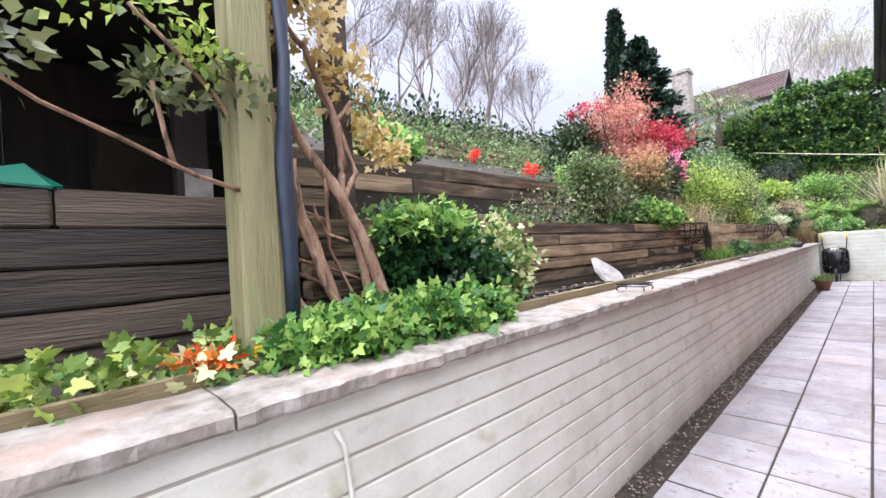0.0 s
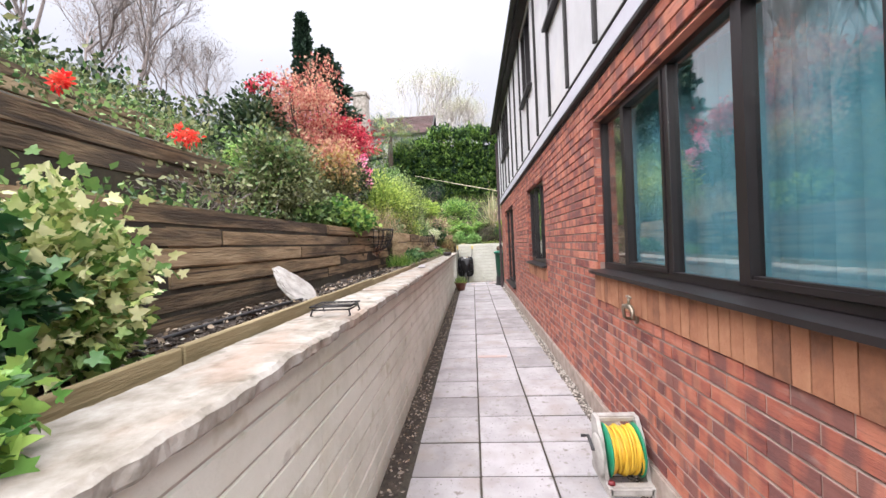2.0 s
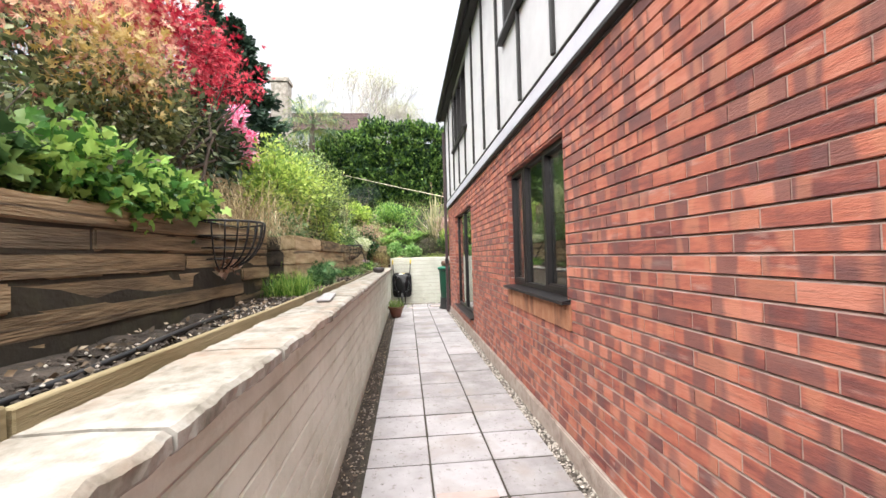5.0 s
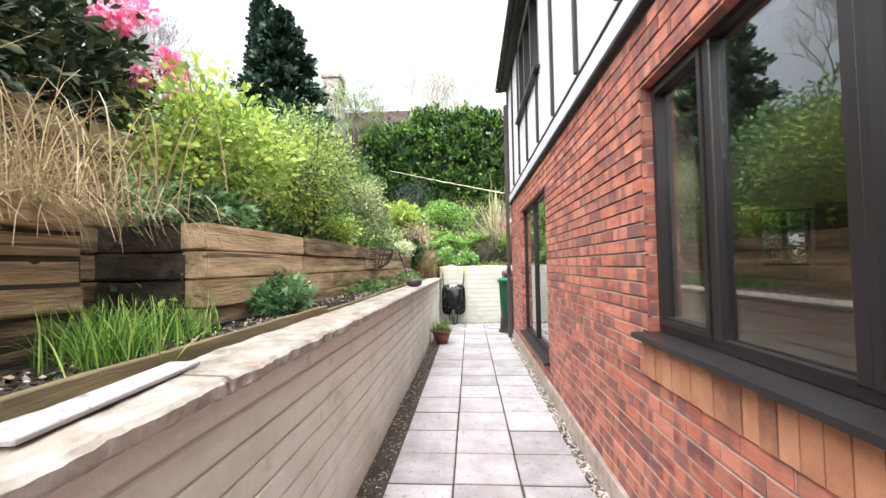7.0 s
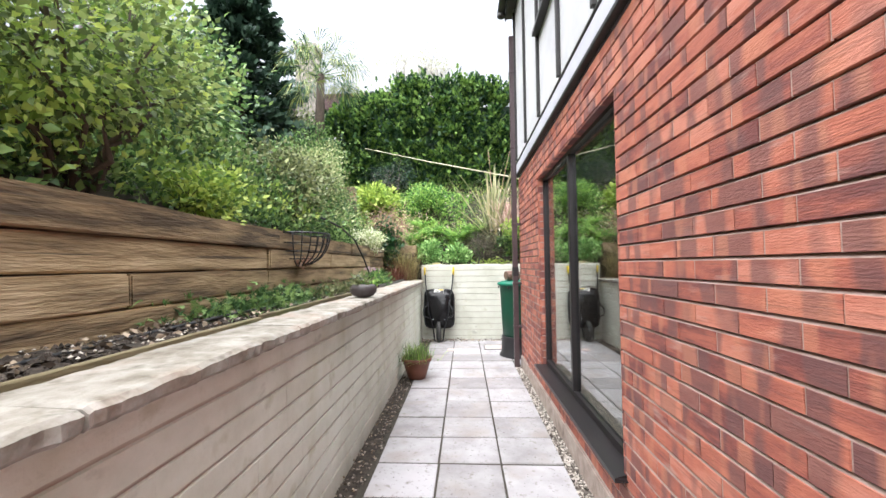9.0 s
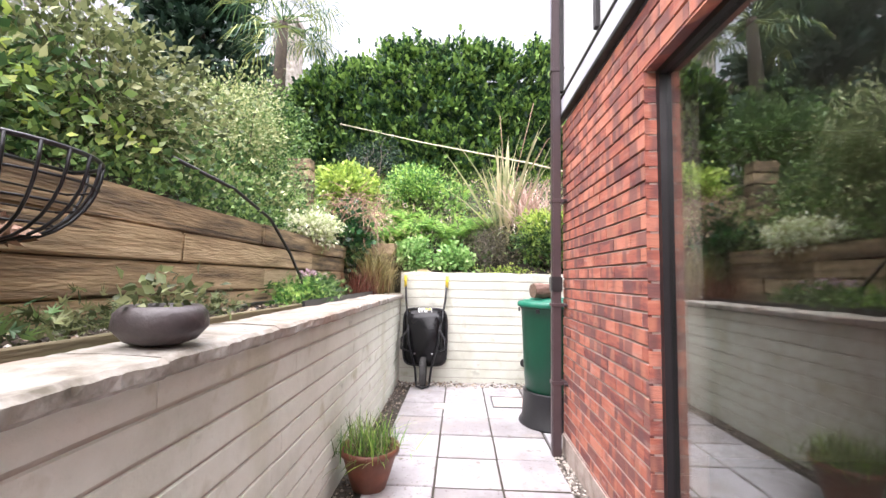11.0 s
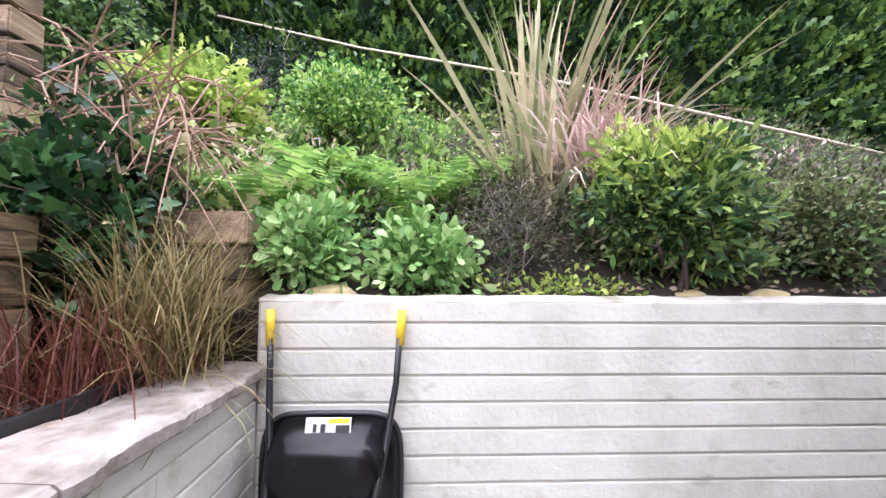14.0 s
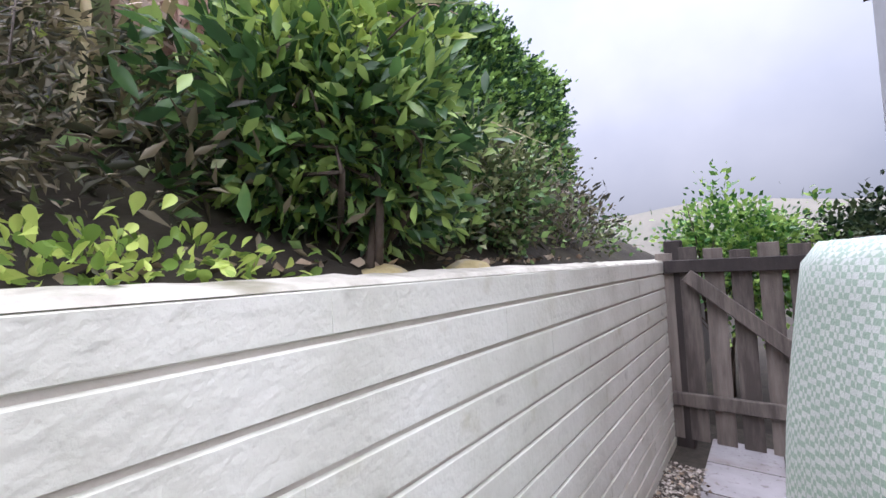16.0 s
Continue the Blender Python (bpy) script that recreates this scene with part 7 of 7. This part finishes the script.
wheel = put("wheel", lathe([(0.1, -0.028), (0.15, -0.038), (0.172, -0.02), (0.176, 0.0), (0.172, 0.02), (0.15, 0.038), (0.1, 0.028)], 28), M_RUBBER, wb, "black rubber wheel", True, (-0.15, 0, 0.2), (90, 0, 0))
put("rim", lathe([(0.02, -0.03), (0.1, -0.024), (0.1, 0.024), (0.02, 0.03)], 20), M_BLKPL, wheel, "dark wheel rim")
for k in range(26):
    a = 2 * math.pi * k / 26
    v, f = box_vf(-0.007, 0.007, -0.003, 0.004, -0.03, 0.03)
    ob = put("tread", (v, f), M_RUBBER, wheel, "", False)
    ob.matrix_basis = Matrix.Rotation(a, 4, "Z") @ Matrix.Translation((0, 0.173, 0))
lab = ob_of("sticker", bev_box("sticker", -0.152, -0.149, -0.09, 0.09, -0.035, 0.035, M_LABEL, 0.001, 1), wb, "white and yellow product sticker")
lab.location = (0.135, 0, 0.9)
lab.rotation_euler = (0, radians(18), 0)
for k, (a, b, c, d, mm) in enumerate(((-0.085, 0.0, 0.012, 0.03, M_YELLOW), (-0.085, -0.03, -0.03, 0.006, M_BLKPL), (0.01, 0.03, -0.03, 0.01, M_BLKPL), (0.045, 0.06, -0.02, 0.01, M_BLKPL))):
    ob_of("mark", bev_box("mark", -0.1535, -0.1515, a, b, c, d, mm, 0, 1), lab)

# water butt on its stand
butt = thing("water_butt", pose(15.72, -0.62, 0.0), "green plastic water butt on black stand", "water butt")
put("stand", lathe([(0.33, 0.0), (0.33, 0.02), (0.3, 0.06), (0.285, 0.3), (0.29, 0.31), (0.25, 0.31)], 36), M_BLKPL, butt, "black plastic stand")
put("body", lathe([(0.26, 0.31), (0.268, 0.32), (0.285, 0.6), (0.302, 1.0), (0.31, 1.09), (0.318, 1.095), (0.318, 1.13), (0.3, 1.13)], 48), M_BUTT, butt)
put("lid", lathe([(0.335, 1.11), (0.345, 1.115), (0.345, 1.145), (0.33, 1.16), (0.305, 1.163), (0.3, 1.154), (0.29, 1.154), (0.285, 1.176), (0.245, 1.179), (0.24, 1.168), (0.23, 1.168), (0.225, 1.19), (0.18, 1.193), (0.175, 1.182), (0.165, 1.182), (0.16, 1.198), (0.02, 1.202)], 48), M_LID, butt, "paler green ridged lid")
for k in range(6):
    a = 2 * math.pi * k / 6 + 0.4
    ob = ob_of("lid_clip", bev_box("lid_clip", 0.318, 0.335, -0.02, 0.02, 1.06, 1.1, M_BLKPL, 0.004, 1), butt)
    ob.rotation_euler = (0, 0, a)


def log(m, L, R, label):
    t = thing("log", m, label, "log")
    V, F = [], []
    nr, ns = 14, 26
    for i in range(nr + 1):
        for s in range(ns):
            a = 2 * math.pi * s / ns
            rr = R * (1 + 0.1 * noise.noise(Vector((i * 0.35, math.cos(a) * 2.2, math.sin(a) * 2.2))) + 0.07 * math.sin(a * 9 + i * 0.3))
            V.append((-L / 2 + L * i / nr + 0.012 * noise.noise(Vector((math.cos(a) * 3, math.sin(a) * 3, i))), rr * math.cos(a), rr * math.sin(a)))
    for i in range(nr):
        for s in range(ns):
            q = (s + 1) % ns
            F.append((i * ns + s, i * ns + q, (i + 1) * ns + q, (i + 1) * ns + s))
    put("bark", (V, F), M_LOG, t)
    for x in (-L / 2, L / 2):
        put("cut_end", lathe([(0.001, -0.004), (R * 0.97, -0.002), (R * 0.97, 0.002), (0.001, 0.004)], 24), M_LOGEND, t, "dark cut end", False, (x, 0, 0), (0, 90, 0))
    return t


log(pose(15.6, -0.5, 1.268, 0, 0, -70), 0.22, 0.068, "short reddish-brown log lying on the lid")

# dark composter with a cloth and a log
bin2 = thing("compost_bin", pose(15.98, -1.5, 0.0), "dark grey ribbed plastic compost bin", "compost bin")
put("body", lathe([(0.44, 0.0), (0.45, 0.02), (0.43, 0.6), (0.41, 1.2), (0.4, 1.4), (0.37, 1.455), (0.34, 1.47), (0.02, 1.475)], 40), M_GREYPL, bin2)
for z in (0.35, 0.7, 1.05):
    put("ridge", lathe([(0.43, z), (0.45, z + 0.01), (0.45, z + 0.04), (0.42, z + 0.05)], 40), M_GREYPL, bin2)
log(pose(15.98, -1.4, 1.575, 0, 0, -75), 0.46, 0.095, "thick pale pinkish log on the compost bin")
V, F = [], []
nu, nv = 26, 22
for i in range(nu):
    for j in range(nv):
        u, v = i / (nu - 1), j / (nv - 1)
        a = -0.45 + 2.2 * u
        if v < 0.35:
            R0, z = 0.05 + 0.37 * v / 0.35, 1.483 - 0.012 * (v / 0.35)
        else:
            t = (v - 0.35) / 0.65
            R0, z = 0.43 + 0.06 * math.sin(t * 2.6) + 0.025 * math.sin(a * 9 + 0.6) * t, 1.47 - t * (0.85 + 0.2 * math.sin(u * 7.1))
        V.append((R0 * math.cos(a), R0 * math.sin(a), z + 0.006 * math.sin(a * 17 + v * 9)))
F = [(i * nv + j, (i + 1) * nv + j, (i + 1) * nv + j + 1, i * nv + j + 1) for i in range(nu - 1) for j in range(nv - 1)]
cl = ob_of("checked_cloth", mesh_of("checked_cloth", V, F, M_CLOTH, True), None, "pale green and white checked cloth draped over the bin", "cloth", m=pose(15.98, -1.5, 0.0))
sol = cl.modifiers.new("thick", "SOLIDIFY")
sol.thickness = 0.004

# pipe hole, rock and debris
drain = thing("drain_outlet", pose(17.116, -0.56, 0.28), "round black drain outlet in the painted wall", "drain")
put("pipe_ring", lathe([(0.052, -0.004), (0.056, 0.0), (0.052, 0.008), (0.042, 0.008), (0.04, -0.004)], 24), M_BLKPL, drain, "", True, None, (0, -90, 0))
# flat black disc stands in for the shade inside the pipe
put("dark_bore", lathe([(0.001, 0.001), (0.043, 0.001), (0.043, 0.003), (0.001, 0.003)], 24), M_BLACK, drain, "", False, None, (0, -90, 0))
for k, (x, y, z, s) in enumerate(((17.34, 0.82, 1.44, 0.09), (17.33, -1.4, 1.44, 0.07), (17.38, -1.0, 1.44, 0.06))):
    bm = bmesh.new()
    bmesh.ops.create_icosphere(bm, subdivisions=3, radius=s)
    for v in bm.verts:
        v.co *= 1 + 0.35 * noise.noise(v.co * 14 + Vector((k * 5, 0, 0)))
        v.co.z *= 0.65
        v.co.y *= 1.5
    me = bpy.data.meshes.new("rock")
    bm.to_mesh(me)
    bm.free()
    me.materials.append(M_ROCK)
    ob_of("rock", me, None, "mossy ochre rock on the bank edge", "rock", "bank rocks", m=pose(x, y, z))


def litter(name, label, xr, yr, z, n, size, material, seed):
    r = np.random.RandomState(seed)
    p = np.stack([r.uniform(*xr, n), r.uniform(*yr, n), np.full(n, z) + r.uniform(0, 0.02, n)], 1)
    nr = np.stack([r.normal(0, 1, n), r.normal(0, 1, n), np.abs(r.normal(0, 0.2, n))], 1)
    nr /= np.linalg.norm(nr, axis=1, keepdims=True)
    V, F = leaves(p, nr, "oval", size, seed, 0.1)
    return ob_of(name, raw_mesh(name, V, F, material), None, label, "leaf litter", kind="stuff")


litter("leaf_litter", "dry leaves and chips scattered on the bed soil", (2.4, 16.28), (1.45, 1.84), 1.155, 1500, 0.032, M_LITTER, 951)
litter("leaf_litter", "small leaves and grit in the wall-side strip", (-0.5, 17.08), (0.93, 1.09), -0.012, 900, 0.022, M_LITTER, 952)
litter("leaf_litter", "dead leaves along the foot of the end wall", (16.86, 17.12), (-3.4, 1.08), 0.0, 500, 0.035, M_LITTER, 953)
litter("leaf_litter", "dead brown leaves under the bank shrubs", (17.34, 18.08), (-2.6, 0.4), 1.47, 900, 0.04, M_LITTER, 954)

# gate
gate = thing("garden_gate", pose(16.08, GATE_Y, 0.0), "grey weathered picket gate with diagonal brace", "gate")
for k in range(13):
    x = -1.0 + k * 0.165
    ob_of("picket", bev_box("picket", x, x + 0.125, -0.012, 0.012, 0.06, 1.5 + 0.02 * ((k * 7) % 3), M_FENCE, 0.004, 1), gate)
for z in (0.32, 1.34):
    ob_of("rail", bev_box("rail", -1.02, 1.04, 0.012, 0.055, z, z + 0.1, M_FENCE if z < 1 else M_DKWOOD, 0.005, 1), gate)
br = ob_of("brace", bev_box("brace", -0.68, 0.68, 0.057, 0.09, -0.05, 0.05, M_FENCE, 0.005, 1), gate)
br.location = (0.38, 0, 0.87)
br.rotation_euler = (0, radians(-42), 0)
ob_of("gate_post", bev_box("gate_post", -0.06, 0.06, -0.06, 0.06, -0.05, 1.6, M_DKWOOD, 0.01, 1), None, "dark timber gate post", "post", m=pose(17.06, GATE_Y - 0.05, 0))


# ---------- pieces of paving and walls ----------
P = 0.457
rp = random.Random(11)
paving = ob_of("pavement", mesh_of("pavement", *joined([box_vf(-6, WX1 + 0.003, HY + 0.02, 0.965, -0.055, -0.025), box_vf(-5.9, WX1, -0.448, 0.909, -0.0245, -0.007)]), M_JOINT), label="path bed with dark soil joints under concrete slabs", category="pavement", kind="structure")
slab_me = [bev_box("slab", 0, P - 0.018, 0, P - 0.013, -0.045, 0.0, M_SLAB, 0.006, 1) for _ in range(1)][0]
X_ROW = 3.889 - 30 * P
k = 0
x = X_ROW
while x < 16.98:
    for c in range(3):
        if x < -5.5:
            continue
        y = -P + c * P
        o = ob_of("slab", slab_me, paving)
        o.location = (x + 0.006 + rp.uniform(-0.003, 0.003), y + 0.006, rp.uniform(-0.004, 0.003))
        o.rotation_euler = (rp.uniform(-0.004, 0.004), rp.uniform(-0.004, 0.004), rp.uniform(-0.006, 0.006))
    x += P
# a sunk brown mortar patch across the middle column
ob_of("slab_patch", bev_box("slab_patch", 6.62, 6.7, 0.06, 0.44, -0.02, 0.0055, M_SLAB_PINK, 0.003, 1, cuts=5, wobble=0.004), paving, "brown mortar patch in a slab")
# inspection cover set in the paving near the water butt
cover_thing = empty("inspection_cover", pose(16.31, -0.27, 0.002), "pinkish inset inspection cover with a thin dark frame", "cover")
ob_of("frame", mesh_of("frame", *joined([box_vf(-0.2, 0.2, -0.2, -0.185, 0, 0.008), box_vf(-0.2, 0.2, 0.185, 0.2, 0, 0.008), box_vf(-0.2, -0.185, -0.185, 0.185, 0, 0.008), box_vf(0.185, 0.2, -0.185, 0.185, 0, 0.008)]), M_GREYPL), cover_thing)
ob_of("plate", bev_box("plate", -0.18, 0.18, -0.18, 0.18, 0, 0.006, M_SLAB_PINK, 0.002, 1), cover_thing)
ob_of("slab_patch", bev_box("slab_patch", 16.02, 16.2, 0.36, 0.56, -0.02, 0.005, M_SLAB_PINK, 0.003, 1, cuts=4, wobble=0.004, seed=5), paving, "pinkish mortar patch round a small drain")
# slabs round the corner behind the house
x = 15.08
for i in range(5):
    for j in range(8):
        xx, yy = 15.1 + i * P, -0.46 - (j + 1) * P
        if xx < 16.88:
            o = ob_of("slab", slab_me, paving)
            o.location = (xx, yy, rp.uniform(-0.004, 0.003))
ob_of("yard_bed", mesh_of("yard_bed", *box_vf(15.04, WX1 + 0.003, GATE_Y - 0.6, HY + 0.018, -0.055, -0.008), M_JOINT), label="dark bedding under the corner slabs", category="pavement", kind="structure")


def blocks(origin, length, rows, hgt, blen, along, out, parent, seed, limit_lo, limit_hi, top):
    """Painted blocks with recessed joints; those between the limits are parts of their own."""
    r = random.Random(seed)
    rest = []
    count = 0
    for k in range(rows):
        u = -r.uniform(0, blen)
        while u < length:
            L = blen * r.uniform(0.85, 1.15)
            a, b = max(0.0, u), min(length, u + L)
            if b - a > 0.03:
                o = r.uniform(-0.0012, 0.0012)
                d = 0.0035
                zb, zt = k * hgt + 0.006 - 0.05 * (k == 0), min((k + 1) * hgt - 0.006, top - origin[2])
                vs = [(a, -0.004, zb - 0.002), (b, -0.004, zb - 0.002), (b, -0.004, zt + 0.002), (a, -0.004, zt + 0.002),
                      (a, 0.009 + o, zb + d), (b, 0.009 + o, zb + d), (b, 0.009 + o, zt - d), (a, 0.009 + o, zt - d)]
                W = [(origin[0] + along[0] * p[0] + out[0] * p[1], origin[1] + along[1] * p[0] + out[1] * p[1], origin[2] + p[2]) for p in vs]
                fs = [(4, 5, 6, 7), (0, 1, 5, 4), (1, 2, 6, 5), (2, 3, 7, 6), (3, 0, 4, 7)]
                if limit_lo <= a and b <= limit_hi and count < 290:
                    ob_of("block", mesh_of("block", W, fs, M_PAINT), parent)
                    count += 1
                else:
                    rest.append((W, fs))
            u += L
    if rest:
        ob_of("block_rest", mesh_of("block_rest", *joined(rest), M_PAINTI), parent, kind="stuff")


blocks((WX0, WY + 0.007, 0.003), WX1 - WX0 - 0.001, 10, 0.1115, 0.45, (1, 0), (0, -1), low_wall, 31, 5.0, 18.5, 1.096)
blocks((WX1 + 0.007, WY - 0.012, -0.0526), WY - GATE_Y, 13, 0.1158, 0.45, (0, -1), (-1, 0), end_block, 33, 0.0, 4.9, 1.43)

# house bricks
rb = random.Random(17)
H = 0.0762
rest = []
made = 0
sills = [(w[0] - 0.06, w[1] + 0.06, round((w[2] - 0.225) / H) * H + 0.01, w[2] - 0.005) for w in (W1, W2)]
lows = HOLES + sills
Z_OFF = 0.014
bed = []
for k in range(1, 36):
    z = k * H + Z_OFF
    u = HX0 + (0.1125 if k % 2 else 0)
    if z + H > HZ + 0.03:
        break
    # struck bed joint over the course: flush with the brick below, deep under the brick above
    for s, e in cut_spans(HX0, HX1, z + H - 0.002, lows):
        bed.append(([(s, HY - 0.003, z + H - 0.009), (e, HY - 0.003, z + H - 0.009), (e, HY - 0.0175, z + H + 0.004), (s, HY - 0.0175, z + H + 0.004)], [(3, 2, 1, 0)]))
    while u < HX1:
        for s, e in cut_spans(u, min(u + 0.225, HX1), z + H / 2, lows):
            o = rb.uniform(-0.0015, 0.0025)
            vs = [(s + 0.0025, HY - 0.018, z + 0.003), (e - 0.0025, HY - 0.018, z + 0.003), (e - 0.0025, HY - 0.018, z + H - 0.008), (s + 0.0025, HY - 0.018, z + H - 0.008)]
            vs += [(s + 0.004, HY + o, z + 0.0045), (e - 0.004, HY + o, z + 0.0045), (e - 0.004, HY + o, z + H - 0.0095), (s + 0.004, HY + o, z + H - 0.0095)]
            fs = [(4, 5, 6, 7)[::-1], (0, 1, 5, 4)[::-1], (1, 2, 6, 5)[::-1], (2, 3, 7, 6)[::-1], (3, 0, 4, 7)[::-1]]
            bed.append(([(e - 0.004, HY - 0.003, z + 0.003), (min(e + 0.004, u + 0.229), HY - 0.003, z + 0.003), (min(e + 0.004, u + 0.229), HY - 0.003, z + H - 0.008), (e - 0.004, HY - 0.003, z + H - 0.008)], [(3, 2, 1, 0)]) if abs(e - u - 0.225) < 1e-6 else ([], []))
            if 8.9 < s and e < 11.2 and made < 298:
                ob_of("brick", mesh_of("brick", vs, fs, M_BRICKO), brick_wall)
                made += 1
            else:
                rest.append((vs, fs))
        u += 0.225
ob_of("brick_rest", mesh_of("brick_rest", *joined(rest), M_BRICK), brick_wall, kind="stuff")
ob_of("mortar_joint", mesh_of("mortar_joint", *joined(bed), M_MORTAR), brick_wall, kind="stuff")
# brick-on-edge sills
for i, (a, b, c, d) in enumerate(sills):
    n = int((b - a) / 0.0755)
    pitch = (b - a) / n
    for k in range(n):
        s, e = a + k * pitch, a + (k + 1) * pitch
        ob_of("sill_brick", mesh_of("sill_brick", *box_vf(s + 0.0025, e - 0.0025, HY - 0.03, HY + 0.012 + rb.uniform(-0.002, 0.002), c + 0.004, d), M_SOLDIER), brick_wall)
# reveals: brick returns at the sides and heads of the openings
rev = []
for a, b, c, d in HOLES:
    for k in range(int(c / H) + 1, int(d / H) + 1):
        z = k * H
        for xx, sx in ((a, 1), (b, -1)):
            rev.append(box_vf(xx - 0.004 if sx > 0 else xx - 0.004, xx + 0.004, -0.665, HY - 0.001, z + 0.003, min(d, z + H - 0.008)))
    rev.append(box_vf(a + 0.005, b - 0.005, -0.604, HY - 0.002, d - 0.007, d + 0.002))
ob_of("brick_reveal", mesh_of("brick_reveal", *joined(rev), M_BRICK), brick_wall, kind="stuff")
# gable bricks
rest = []
for k in range(0, 36):
    z = k * H
    if z + H > HZ + 0.03:
        break
    u = house_back + (0.1125 if k % 2 else 0)
    while u < HY - 0.02:
        s, e = u, min(u + 0.225, HY - 0.003)
        if e - s > 0.02 and not (-6.36 < s < -5.28 and 1.3 < z < 2.45):
            rest.append(([(HX1 - 0.012, s + 0.004, z + 0.003), (HX1 - 0.012, e - 0.004, z + 0.003), (HX1 - 0.012, e - 0.004, z + H - 0.008), (HX1 - 0.012, s + 0.004, z + H - 0.008),
                          (HX1, s + 0.006, z + 0.005), (HX1, e - 0.006, z + 0.005), (HX1, e - 0.006, z + H - 0.01), (HX1, s + 0.006, z + H - 0.01)],
                         [(4, 5, 6, 7), (0, 1, 5, 4), (1, 2, 6, 5), (2, 3, 7, 6), (3, 0, 4, 7)]))
        u += 0.225
ob_of("gable_brick_rest", mesh_of("gable_brick_rest", *joined(rest), M_BRICK), end_wall, kind="stuff")


# gravel in the two strips
def gravel(name, x0, x1, y0, y1, n, seed, label, size=0.012, z=-0.02, material=M_GRAVEL):
    r = np.random.RandomState(seed)
    oct_v = np.array([(1, 0, 0), (-1, 0, 0), (0, 1, 0), (0, -1, 0), (0, 0, 1), (0, 0, -1)], float)
    oct_f = np.array([(0, 2, 4), (2, 1, 4), (1, 3, 4), (3, 0, 4), (2, 0, 5), (1, 2, 5), (3, 1, 5), (0, 3, 5)])
    c = np.stack([r.uniform(x0, x1, n), r.uniform(y0, y1, n), z + r.uniform(0, 0.016, n)], 1)
    sc = r.uniform(0.5, 1.5, (n, 1, 3)) * size
    ang = r.uniform(0, 6.28, n)
    v = oct_v[None] * sc
    ca, sa = np.cos(ang)[:, None], np.sin(ang)[:, None]
    v = np.stack([v[..., 0] * ca - v[..., 1] * sa, v[..., 0] * sa + v[..., 1] * ca, v[..., 2] * 0.7], 2) + c[:, None]
    f = (oct_f[None] + (np.arange(n) * 6)[:, None, None]).reshape(-1, 3)
    return ob_of(name, mesh_of(name, v.reshape(-1, 3), f, material), label=label, category="gravel", kind="stuff")


ob_of("strip_soil", mesh_of("strip_soil", *box_vf(-6, WX1, 0.966, WY + 0.005, -0.055, -0.022), M_SOIL), label="dark damp soil strip at the foot of the wall", category="soil", kind="structure")
gravel("gravel_wall_side", -1, 17.08, 0.93, 1.098, 1900, 41, "sparse pebbles and debris in dark soil by the wall", 0.011, -0.022, M_GRIT)
gravel("gravel_house_side", -1, 14.98, -0.545, -0.45, 6500, 42, "pale pebble strip between slabs and house", 0.012, -0.015)
gravel("bed_clods", 2.3, 16.6, 1.43, 1.82, 5200, 44, "dark crumbled soil clods in the raised bed", 0.016, 1.145, M_SOIL)
gravel("bed_chips", 2.3, 13.5, 1.42, 1.8, 900, 45, "pale chips and stones scattered on the bed soil", 0.008, 1.16, M_GRAVEL)
gravel("gravel_end", 16.9, 17.12, -3.5, 1.09, 3600, 43, "loose pale gravel and leaves at the end wall", 0.013, -0.012)
